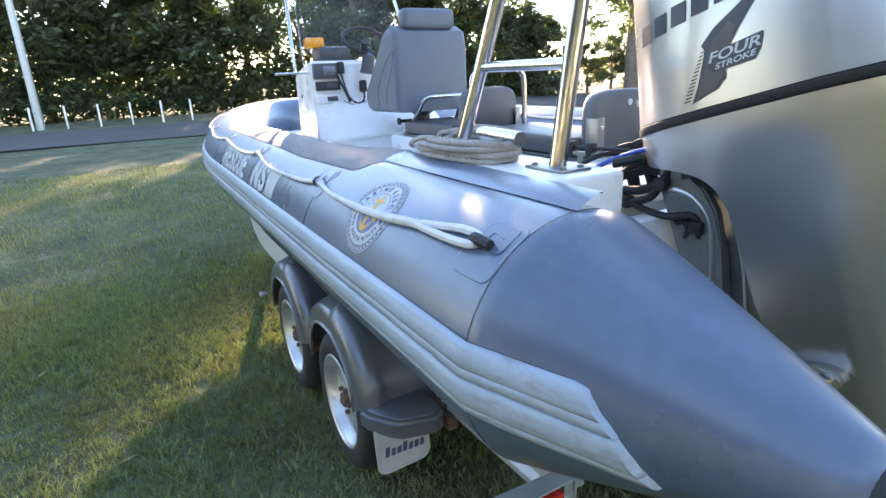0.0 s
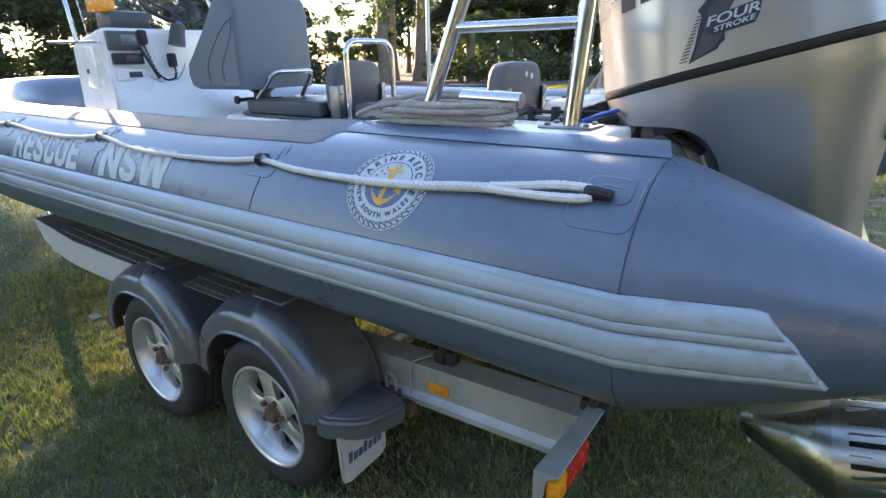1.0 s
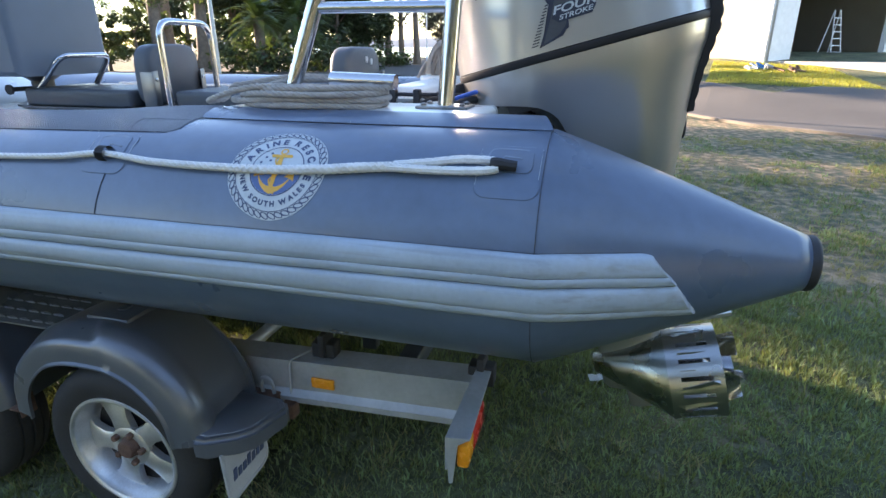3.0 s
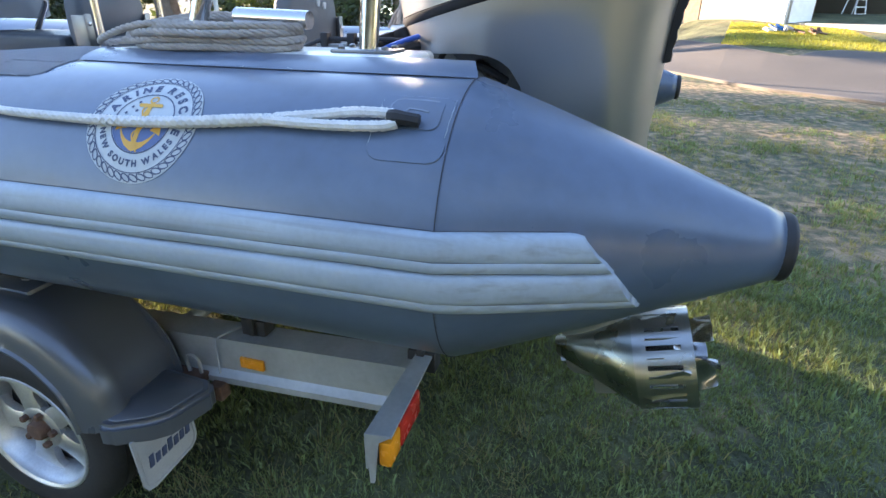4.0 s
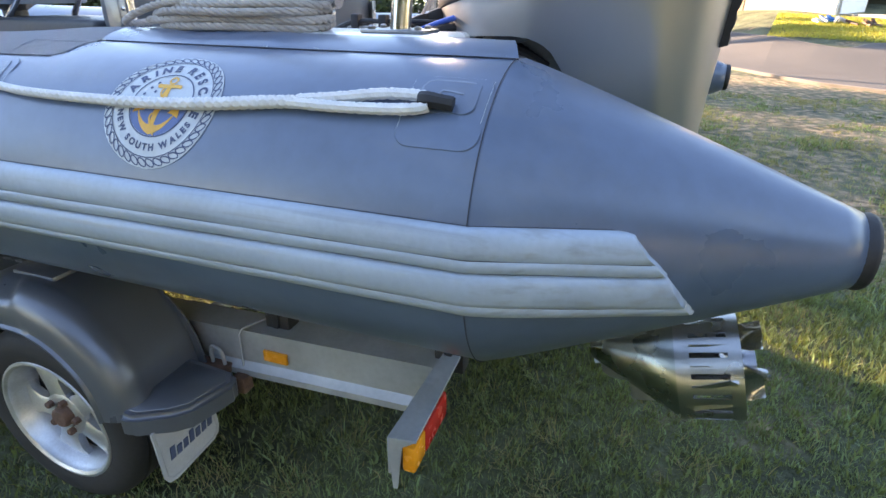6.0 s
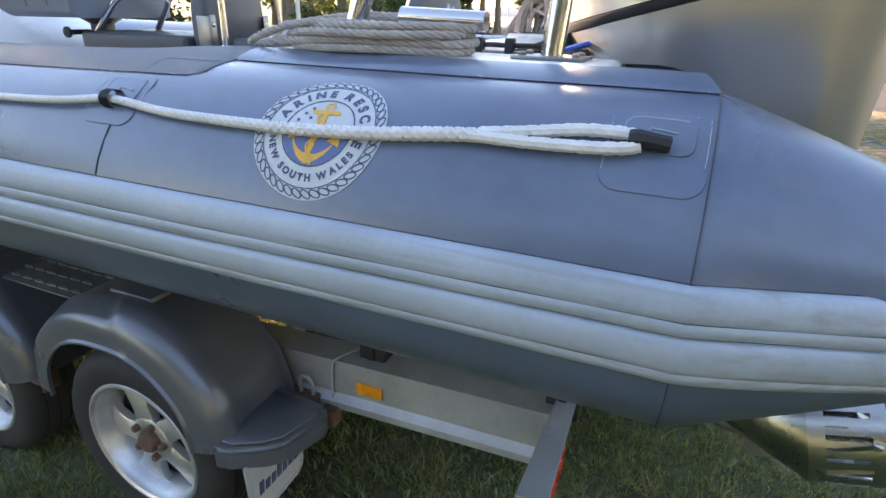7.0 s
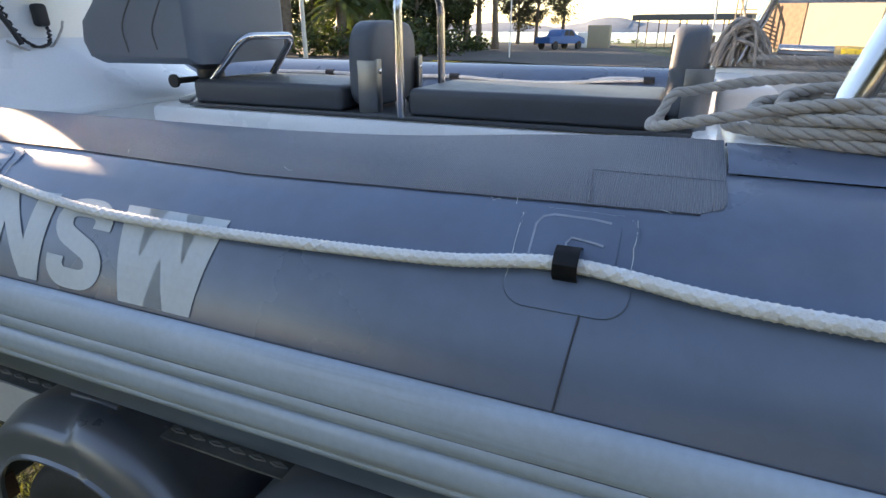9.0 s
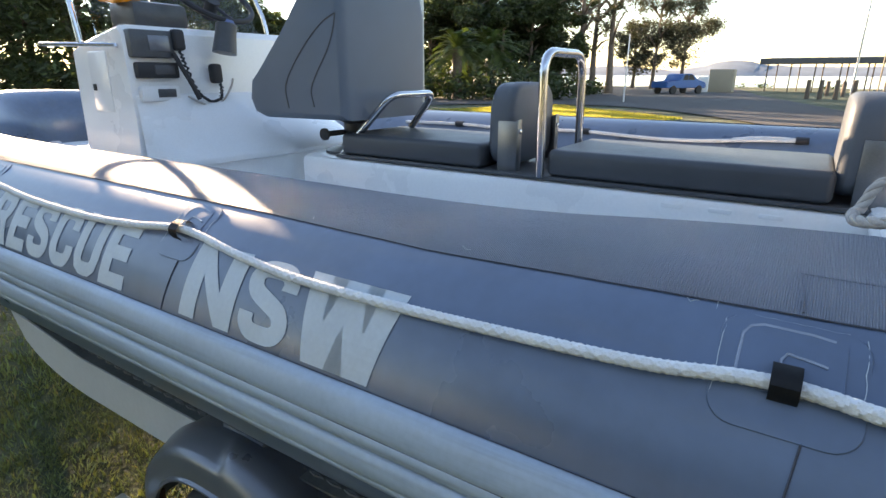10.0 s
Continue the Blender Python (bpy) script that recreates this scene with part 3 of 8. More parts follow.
for side in (-1, 1):
    bm = bmesh.new()
    arc = radians(1) * RT
    cr = 0.03
    rows = []
    for f in linspace(0, 1, 22):
        d = f * 51.7 * arc
        cut = cr - math.sqrt(max(0, cr * cr - (cr - d) ** 2)) if d < cr else 0.0
        s0 = 0.962 + cut
        ss = [s0, s0 + 0.001] + linspace(s0 + 0.002, 1.25, 60) + linspace(1.26, 3.6, 90)
        row = []
        for i, s in enumerate(ss):
            a_ = pad_edge(s) + ((118 if side < 0 else 90) - pad_edge(s)) * f
            q = surf(s, a_, 0.0002 if (i == 0 or f == 0) else 0.0022)
            if a_ > 86 and side < 0:
                # at its aft end the pad runs on over the flat deck edge
                shelf = surf(s, 86, 0.0022).lerp(Vector((-0.846, s, 1.4780)), (a_ - 86) / 32)
                q = shelf.lerp(q, ease(0.98, 1.85, s))
            row.append(bm.verts.new((2 * XC - q.x, q.y, q.z) if side > 0 else q))
        rows.append(row)
    for r0, r1 in zip(rows, rows[1:]):
        for i in range(len(r0) - 1):
            bm.faces.new((r0[i], r0[i + 1], r1[i + 1], r1[i]))
    part("ribbed_pad", bm, PAD, boat, "grey ribbed non-skid pad glued on the tube", angle=75)
    bm = bmesh.new()
    glued_line(bm, [(s, pad_edge(s) - 0.2) for s in linspace(0.99, 3.6, 90)], 0.0022, 0.0008, side, 0.08)
    part("seam", bm, SEAM, boat)
    # joint between two lengths of the pad
    bm = bmesh.new()
    glued_line(bm, [(1.112 + 0.010 * f, 66.3 + 15.2 * f) for f in linspace(0, 1, 8)], 0.003, 0.0024, side)
    glued_line(bm, [(s, 81.5) for s in linspace(1.12, 0.966, 10)], 0.0022, 0.0024, side)
    part("pad_joint", bm, PAD, boat)
    # flat flap of the deck edge, aft of the pad
    bm = bmesh.new()
    rows = []
    for f, dz in ((0.0, 0.001), (0.15, 0.006), (0.5, 0.008), (0.85, 0.007), (1.0, 0.002), (1.0, -0.004)):
        row = []
        for y in linspace(0.0, 0.960, 30):
            p0, p1 = surf(y, 88, 0.0015), Vector((-0.868, y + 0.03 * (1 - y), 1.4775))
            q = p0.lerp(p1, f) + Vector((0, 0, dz * (0.7 + 0.3 * math.sin(y * 14))))
            if side > 0:
                q.x = 2 * XC - q.x
            row.append(bm.verts.new(q))
        rows.append(row)
    for r0, r1 in zip(rows, rows[1:]):
        for i in range(29):
            bm.faces.new((r0[i], r0[i + 1], r1[i + 1], r1[i]))
    part("edge_flap", bm, TUBE, boat)

# patches under the rope clips
CLIPS = [(0.085, 52, 0.006, 0.145, 37.5, 67), (1.118, 47, 1.048, 1.186, 36.5, 63), (2.155, 47, 2.09, 2.205, 35.5, 62), (3.15, 47, 3.08, 3.22, 35, 62), (4.1, 47, 4.03, 4.17, 35, 62), (5.2, 47, 5.13, 5.27, 35, 62)]
for side in (-1, 1):
    for s, a, s0, s1, a0, a1 in CLIPS:
        bm = bmesh.new()
        glued_patch(bm, s0, s1, a0, a1, 0.028, 0.0018, side)
        part("patch", bm, TUBE, boat, "rounded fabric patch with frayed glue edge")
        bm = bmesh.new()
        glued_patch(bm, s0 + 0.020, s1 - 0.020, a - 2, a1 - 2.0, 0.018, 0.0034, side)
        part("webbing_tab", bm, TUBE, boat, "tube fabric tab over the webbing")
        bm = bmesh.new()
        q0, q1 = s0 + 0.022, s1 - 0.022
        glued_line(bm, [(q1, a + 1), (q1, a1 - 6), (q1 - 0.006, a1 - 3.6), (q1 - 0.018, a1 - 2.6), (q0 + 0.03, a1 - 2.8), (q0 + 0.010, a1 - 3.4)], 0.0045, 0.0022, side)
        glued_line(bm, [(s + 0.006, a + 3.5), (s + 0.007, a + 5.5), (s + 0.002, a + 7.2), (s - 0.020, a + 6.6), (s - 0.034, a + 6.0)], 0.004, 0.0036, side)
        part("glue_bead", bm, GLOSSGLUE, boat, "glossy bead of glue round the tab")


def clip(s, a, side):
    bm = bmesh.new()
    w = 0.0135
    prof = [(4.6, 0.001), (4.2, 0.010), (3.0, 0.021), (0.6, 0.0265), (-1.8, 0.0255), (-3.3, 0.016), (-3.5, 0.002)]
    grid_ = [[bm.verts.new(surf(s + ds, a + da, o, side)) for ds in (-w, -w * 0.8, 0, w * 0.8, w)] for da, o in prof]
    for r0, r1 in zip(grid_, grid_[1:]):
        for i in range(4):
            bm.faces.new((r0[i], r0[i + 1], r1[i + 1], r1[i]))
    bmesh.ops.solidify(bm, geom=bm.faces[:], thickness=0.003)
    return bm


def braid(bm, pts, r, strands=4, turns=60.0, seg=6):
    """One rope: laid of three strands, or braided where strands is 4. turns for each metre."""
    pts = [Vector(p) for p in pts]
    n = len(pts)
    length = [0.0]
    for p0, p1 in zip(pts, pts[1:]):
        length.append(length[-1] + (p1 - p0).length)
    tang = [(pts[min(i + 1, n - 1)] - pts[max(i - 1, 0)]).normalized() for i in range(n)]
    u = tang[0].orthogonal().normalized()
    rings = []
    m = 24 if strands == 3 else 16
    size = r if callable(r) else (lambda d: r)
    for p, t, ln in zip(pts, tang, length):
        u = (u - t * u.dot(t)).normalized()
        w = t.cross(u)
        tw = 2 * math.pi * ln * turns
        ring = []
        for k in range(m):
            ph = 2 * math.pi * k / m
            if strands == 3:
                rr = size(ln) * (0.64 + 0.38 * abs(math.cos(1.5 * ph)) ** 0.5)
                a = ph + tw
            else:
                rr = size(ln) * (0.72 + 0.32 * max(abs(math.cos(2 * (ph - tw))), abs(math.cos(2 * (ph + tw)))) ** 4)
                a = ph
            ring.append(p + (u * math.cos(a) + w * math.sin(a)) * rr)
        rings.append(ring)
    return ring_loft(bm, rings)


def resample(pts, step):
    pts = [Vector(p) for p in pts]
    out, carry = [pts[0]], 0.0
    for p0, p1 in zip(pts, pts[1:]):
        d = (p1 - p0).length
        if d < 1e-9:
            continue
        x = step - carry
        while x <= d:
            out.append(p0.lerp(p1, x / d))
            x += step
        carry = (carry + d) % step
    return out


ROPE_R = 0.0087
line_pts = [(0.315, 48.9), (0.40, 47.2), (0.5, 45.0), (0.62, 43.4), (0.76, 43.0), (0.95, 43.6), (1.117, 46.6), (1.25, 43.6), (1.4, 42.0), (1.6, 40.8), (1.8, 40.8), (1.95, 43.0), (2.14, 47.3), (2.3, 44.3), (2.5, 42.3), (2.8, 43.3), (3.15, 47.6), (3.4, 44.1), (3.7, 43.1), (4.1, 47.6), (4.6, 43.1), (5.2, 47.6), (5.8, 45.1), (6.3, 47.1)]
path = smooth_path([surf(s, a, 0.012) for s, a in line_pts if s < S_BOW], 10)
bm = bmesh.new()
# the splice makes the rope thicker towards its end
braid(bm, resample(path, 0.003), lambda d: float(np.interp(d, (0, 0.1, 0.28, 0.55, 0.8, 1.0), (0.0112, 0.0122, 0.0112, 0.0098, 0.0085, 0.0082))), 4, 14.0, 5)
lifeline = part("lifeline", bm, ROPE_W, boat, "white braided rope lifeline")
bm = bmesh.new()
loop = smooth_path([surf(s, a, 0.012) for s, a in ((0.33, 49.4), (0.25, 51.8), (0.18, 54.3), (0.12, 54.6), (0.095, 53.5))], 8)
braid(bm, resample(loop, 0.005), ROPE_R * 1.12, 4, 14.0, 5)
part("rope_eye", bm, ROPE_W, boat)
bm = bmesh.new()
tail = smooth_path([surf(s, a, 0.014) for s, a in ((0.34, 47.8), (0.26, 47.6), (0.18, 48.0), (0.12, 48.9), (0.095, 50.5))], 8)
braid(bm, resample(tail, 0.005), ROPE_R * 1.12, 4, 14.0, 5)
part("rope_eye", bm, ROPE_W, boat)
for side in (-1,):
    for s, a, *_ in CLIPS:
        if s < 0.5:
            bm = bmesh.new()
            pts = smooth_path([surf(q, 52.2, o, side) for q, o in ((0.112, 0.016), (0.095, 0.017), (0.07, 0.013), (0.058, 0.011))], 4)
            sweep(bm, pts, [0.0125, 0.0135, 0.0135, 0.0135, 0.013, 0.0125, 0.012, 0.012, 0.012, 0.012, 0.012, 0.012, 0.0115][:len(pts)], 8)
            part("rope_clip", bm, BLACK, boat, "black webbing tag at the rope's end")
        else:
            part("rope_clip", clip(s, a, side), BLACK, boat, "black webbing rope clip")
# the starboard lifeline runs along the inner side of its tube
inner_pts = [(1.175, 127), (1.35, 129), (1.55, 133), (1.75, 134), (1.95, 132), (2.13, 130), (2.4, 131), (2.65, 132), (2.9, 130), (3.3, 131)]
path = smooth_path([surf(s, a, 0.012, 1) for s, a in inner_pts], 8)
bm = bmesh.new()
braid(bm, resample(path, 0.006), ROPE_R, 4, 14.0, 5)
part("lifeline", bm, ROPE_W, boat, "white braided rope lifeline")
bm = bmesh.new()
path = smooth_path([surf(s, a, 0.012, 1) for s, a in ((1.185, 126), (1.25, 125), (1.35, 126), (1.44, 130))], 8)
braid(bm, resample(path, 0.006), ROPE_R, 4, 14.0, 5)
part("rope_eye", bm, ROPE_W, boat)
for s, a in ((1.16, 126.5), (2.13, 130), (2.9, 130)):
    bm = bmesh.new()
    sweep(bm, [surf(s - 0.025, a, 0.012, 1), surf(s + 0.025, a, 0.012, 1)], 0.016, 8)
    part("rope_clip", bm, BLACK, boat)


# writing on the tube
def text_mesh(body, size, offset=0.0, shear=0.0, spacing=1.0):
    cu = bpy.data.curves.new("writing", "FONT")
    cu.body, cu.size, cu.offset, cu.shear, cu.space_character = body, size, offset, shear, spacing
    cu.resolution_u = 5
    ob = bpy.data.objects.new("writing", cu)
    scene.collection.objects.link(ob)
    dg = bpy.context.evaluated_depsgraph_get()
    me = bpy.data.meshes.new_from_object(ob.evaluated_get(dg))
    b = bmesh.new()
    b.from_mesh(me)
    bpy.data.objects.remove(ob)
    bpy.data.meshes.remove(me)
    return b


def extent(b):
    xs_ = [v.co.x for v in b.verts]
    ys_ = [v.co.y for v in b.verts]
    return min(xs_), max(xs_), min(ys_), max(ys_)


def slice_y(b, step):
    x0, x1, y0, y1 = extent(b)
    y = y0 + step
    while y < y1:
        bmesh.ops.bisect_plane(b, geom=b.verts[:] + b.edges[:] + b.faces[:], plane_co=(0, y, 0), plane_no=(0, 1, 0))
        y += step


def slice_x(b, step):
    x0, x1, y0, y1 = extent(b)
    x = x0 + step
    while x < x1:
        bmesh.ops.bisect_plane(b, geom=b.verts[:] + b.edges[:] + b.faces[:], plane_co=(x, 0, 0), plane_no=(1, 0, 0))
        x += step


def stroke_strip(b, pts, wx=0.155, wy=0.108):
    """A bold stroke along pts, in a unit square."""
    rows = []
    if len(pts) > 9:
        pts = [(p.x, p.y) for p in smooth_path([Vector((x, y, 0)) for x, y in pts], 3)]
    for i_, p in enumerate(pts):
        q0, q1 = pts[max(i_ - 1, 0)], pts[min(i_ + 1, len(pts) - 1)]
        d = Vector((q1[0] - q0[0], q1[1] - q0[1])).normalized()
        o = Vector((-d.y * wx, d.x * wy))
        rows.append((b.verts.new((p[0] + o.x, p[1] + o.y, 0)), b.verts.new((p[0] - o.x, p[1] - o.y, 0))))
    for r0, r1 in zip(rows, rows[1:]):
        b.faces.new((r0[0], r0[1], r1[1], r1[0]))


def glyph(ch):
    """A heavy capital in a unit square."""
    b = bmesh.new()
    shapes = {
        "N": [[(0, 0), (0, 1), (.29, 1), (.69, .42), (.69, 1), (1, 1), (1, 0), (.71, 0), (.31, .58), (.31, 0)]],
        "W": [[(0, 1), (.15, 0), (.40, 0), (.5, .52), (.60, 0), (.85, 0), (1, 1), (.77, 1), (.71, .42), (.60, 1), (.40, 1), (.29, .42), (.23, 1)]],
        "E": [[(0, 0), (0, 1), (1, 1), (1, .79), (.38, .79), (.38, .62), (.94, .62), (.94, .41), (.38, .41), (.38, .21), (1, .21), (1, 0)]],
        "M": [[(0, 0), (0, 1), (.31, 1), (.5, .48), (.69, 1), (1, 1), (1, 0), (.75, 0), (.75, .62), (.57, 0), (.43, 0), (.25, .62), (.25, 0)]],
        "I": [[(0, 0), (0, 1), (1, 1), (1, 0)]],
        "A": [[(0, 0), (.34, 1), (.5, 1), (.5, .76), (.41, .38), (.5, .38), (.5, .19), (.36, .19), (.29, 0)], [(1, 0), (.66, 1), (.5, 1), (.5, .76), (.59, .38), (.5, .38), (.5, .19), (.64, .19), (.71, 0)]],
        "R": [[(0, 0), (0, 1), (.33, 1), (.33, 0)], [(.55, .40), (.82, .47), (1.03, 0), (.70, 0)]],
    }
    for poly in shapes.get(ch, []):
        b.faces.new([b.verts.new((x, y, 0)) for x, y in poly])
    if ch == "R":
        outer = [(.33, 1), (.66, 1), (.9, .94), (1, .73), (.94, .56), (.82, .47), (.55, .40), (.33, .40)]
        inner = [(.33, .80), (.55, .80), (.64, .78), (.68, .70), (.64, .62), (.60, .60), (.50, .60), (.33, .60)]
        vo, vi = [b.verts.new((*p, 0)) for p in outer], [b.verts.new((*p, 0)) for p in inner]
        for i_ in range(7):
            b.faces.new((vo[i_], vo[i_ + 1], vi[i_ + 1], vi[i_]))
    if ch == "S":
        stroke_strip(b, [(.85, .67), (.84, .78), (.72, .875), (.5, .892), (.28, .875), (.16, .79), (.16, .68), (.26, .58), (.5, .5), (.74, .42), (.84, .32), (.84, .21), (.72, .125), (.5, .108), (.28, .125), (.16, .22), (.15, .33)])
    if ch == "C":
        stroke_strip(b, [(.85, .63), (.84, .76), (.71, .875), (.5, .892), (.29, .875), (.165, .74), (.155, .5), (.165, .26), (.29, .125), (.5, .108), (.71, .125), (.84, .24), (.85, .37)])
    if ch == "U":
        stroke_strip(b, [(.155, 1), (.155, .3), (.2, .18), (.34, .115), (.5, .108), (.66, .115), (.8, .18), (.845, .3), (.845, 1)])
    bmesh.ops.triangulate(b, faces=b.faces)
    return b


def tube_word(letters, a0, a1):
    """Letters, each fitted between two places along the tube, in one word."""
    made = bmesh.new()
    for ch, s_l, s_r in letters:
        b = glyph(ch)
        slice_y(b, 1 / 8)
        slice_x(b, 1 / 5)
        for v in b.verts:
            v.co = surf(s_l + (s_r - s_l) * v.co.x, a0 + (a1 - a0) * v.co.y, 0.0012)
        tmp = bpy.data.meshes.new("t")
        b.to_mesh(tmp)
        b.free()
        made.from_mesh(tmp)
        bpy.data.meshes.remove(tmp)
    return made


def spread_word(word, s_l, s_r, gap=0.022):
    wide = {"I": 0.34, "M": 1.25, "E": 0.92, "R": 1.04}
    total = sum(wide.get(c, 1.0) for c in word)
    unit = (s_l - s_r - gap * (len(word) - 1)) / total
    out, at = [], s_l
    for c in word:
        w = unit * wide.get(c, 1.0)
        out.append((c, at, at - w))
        at -= w + gap
    return out


for word, letters in (("NSW", (("N", 2.078, 1.930), ("S", 1.913, 1.795), ("W", 1.780, 1.585))), ("RESCUE", spread_word("RESCUE", 2.972, 2.279, 0.013))):
    part("lettering", tube_word(letters, 16.8, 45.4), LETTER, boat, "bold white letters %s" % word, smooth=False)

# round badge
BS, BA, BR = 0.617, 44.9, 0.1255


def on_badge(x, y, off):
    """x to the right in the badge (towards the stern), y up."""
    tilt = radians(3)
    xx, yy = x * math.cos(tilt) + y * math.sin(tilt), -x * math.sin(tilt) + y * math.cos(tilt)
    return surf(BS - xx, BA + yy / (RT * radians(1)), off)


def badge_disc(r0, r1, off, half=None, seg=64):
    b = bmesh.new()
    rr = linspace(r0, r1, 8)
    ang = linspace(0, 2 * math.pi, seg + 1)[:-1] if half is None else linspace(half[0], half[1], seg)
    g = [[b.verts.new(on_badge(r * math.cos(t), r * math.sin(t), off)) for t in ang] for r in rr if r > 0]
    if r0 == 0:
        c = b.verts.new(on_badge(0, 0, off))
        for i in range(len(ang) - (0 if half is None else 1)):
            b.faces.new((c, g[0][i], g[0][(i + 1) % len(ang)]))
    for a_, b_ in zip(g, g[1:]):
        for i in range(len(ang) - (0 if half is None else 1)):
            b.faces.new((a_[i], a_[(i + 1) % len(ang)], b_[(i + 1) % len(ang)], b_[i]))
    return b


badge = part("badge", badge_disc(0, BR, 0.0010), LETTER, boat, "round white sticker badge with a yellow anchor and navy rope border")
part("badge_field", badge_disc(0, BR * 0.52, 0.0016, (math.pi, 2 * math.pi)), BLUEPRINT, badge)
part("badge_ring", badge_disc(BR * 0.525, BR * 0.545, 0.0018), NAVY, badge)
part("badge_ring", badge_disc(BR * 0.83, BR * 0.845, 0.0018), NAVY, badge)
bm = bmesh.new()
loops = 40
for k in range(loops):
    th = 2 * math.pi * k / loops
    b = []
    rot = th + radians(52)
    cx, cy = BR * 0.915 * math.cos(th), BR * 0.915 * math.sin(th)
    for q in range(14):
        ph = 2 * math.pi * q / 14
        b.append((math.cos(ph), math.sin(ph)))
    rows = []
    for hx, hy in ((0.0122, 0.0068), (0.0095, 0.0042)):
        loop_ = [(hx * x, hy * (y + 0.30 * x * abs(y))) for x, y in b]
        rows.append([bm.verts.new(on_badge(cx + x * math.cos(rot) - y * math.sin(rot), cy + x * math.sin(rot) + y * math.cos(rot), 0.0018 + 0.00004 * (k % 2))) for x, y in loop_])
    for i in range(14):
        bm.faces.new((rows[0][i], rows[0][(i + 1) % 14], rows[1][(i + 1) % 14], rows[1][i]))
part("rope_border", bm, NAVY, badge, smooth=False)


def ring_word(word, r, size, centre_deg, flip, gap=0.16):
    made = bmesh.new()
    widths = []
    for ch in word:
        if ch == " ":
            widths.append((None, 0.45 * size))
        else:
            b = text_mesh(ch, size, size * 0.055)
            x0, x1, _, _ = extent(b)
            for v in b.verts:
                v.co.x -= (x0 + x1) / 2
            widths.append((b, (x1 - x0) + gap * size))
    total = sum(w for _, w in widths)
    pos = -total / 2
    for b, w in widths:
        mid = pos + w / 2
        pos += w
        if b is None:
            continue
        th = radians(centre_deg) + (mid / r) * (1 if flip else -1)
        for v in b.verts:
            x, y = v.co.x, v.co.y - size * 0.35
            if flip:
                ux, uy = -math.sin(th), math.cos(th)
                rx, ry = -math.cos(th), -math.sin(th)
            else:
                ux, uy = math.sin(th), -math.cos(th)
                rx, ry = math.cos(th), math.sin(th)
            v.co = on_badge(r * math.cos(th) + ux * x + rx * y, r * math.sin(th) + uy * x + ry * y, 0.0018)
        tmp = bpy.data.meshes.new("t")
        b.to_mesh(tmp)
        b.free()
        made.from_mesh(tmp)
        bpy.data.meshes.remove(tmp)
    return made


part("lettering", ring_word("MARINE RESCUE", BR * 0.685, 0.0250, 88, False, 0.40), NAVY, badge, "navy letters MARINE RESCUE", smooth=False)
part("lettering", ring_word("NEW SOUTH WALES", BR * 0.69, 0.0172, 268, True, 0.19), NAVY, badge, "navy letters NEW SOUTH WALES", smooth=False)


def flat_on_badge(b, pts, off=0.0022):
    t = bmesh.new()
    t.faces.new([t.verts.new((x, y, 0)) for x, y in pts])
    slice_y(t, 0.008)
    for v in t.verts:
        v.co = on_badge(v.co.x, v.co.y, off)
    tmp = bpy.data.meshes.new("t")
    t.to_mesh(tmp)
    t.free()
    b.from_mesh(tmp)
    bpy.data.meshes.remove(tmp)


bm = bmesh.new()
shank = [(0.046, 0.0042), (0.034, 0.0048), (0.018, 0.0066), (0.004, 0.0088), (-0.004, 0.0080), (-0.014, 0.0060), (-0.050, 0.0052)]
for (ya, wa), (yb, wb) in zip(shank, shank[1:]):
    flat_on_badge(bm, [(-wa, ya), (wa, ya), (wb, yb), (-wb, yb)])


def printed(name, b, label=""):
    bmesh.ops.remove_doubles(b, verts=b.verts, dist=0.0004)
    return part(name, b, YELLOW, badge, label, smooth=False)


printed("anchor_shank", bm, "yellow printed anchor")
bm = bmesh.new()
flat_on_badge(bm, [(-0.027, 0.0335), (-0.023, 0.0315), (0.022, 0.0355), (0.026, 0.0345), (0.028, 0.0385), (0.026, 0.0430), (0.022, 0.0440), (-0.023, 0.0405), (-0.027, 0.0405), (-0.029, 0.0370)], 0.0024)
printed("anchor_stock", bm)
bm = bmesh.new()
arms = [(0.000, -0.0640, -0.0440), (0.012, -0.0590, -0.0445), (0.022, -0.0520, -0.0400), (0.032, -0.0410, -0.0320), (0.039, -0.0290, -0.0230), (0.043, -0.0190, -0.0150)]
for sgn in (-1, 1):
    for (xa, la, ha), (xb, lb, hb) in zip(arms, arms[1:]):
        flat_on_badge(bm, [(sgn * xa, la), (sgn * xb, lb), (sgn * xb, hb), (sgn * xa, ha)], 0.0020)
printed("anchor_arm", bm)
for sgn in (-1, 1):
    bm = bmesh.new()
    flat_on_badge(bm, [(sgn * 0.053, -0.026), (sgn * 0.050, -0.010), (sgn * 0.044, 0.006), (sgn * 0.036, -0.006), (sgn * 0.027, -0.018), (sgn * 0.038, -0.020)], 0.0024)
    printed("anchor_fluke", bm)
bm = bmesh.new()
snake = smooth_path([Vector((x, y, 0)) for x, y in ((-0.007, 0.036), (-0.012, 0.026), (-0.008, 0.016), (0.002, 0.006), (0.010, -0.006), (0.004, -0.018), (-0.009, -0.026), (-0.006, -0.040), (0.006, -0.052), (0.011, -0.064))], 3)
for p0, p1 in zip(snake, snake[1:]):
    d_ = (p1 - p0).normalized()
    o_ = Vector((-d_.y, d_.x, 0)) * 0.0019
    flat_on_badge(bm, [(p.x, p.y) for p in (p0 - o_, p1 - o_, p1 + o_, p0 + o_)], 0.0027)
printed("anchor_rope", bm)

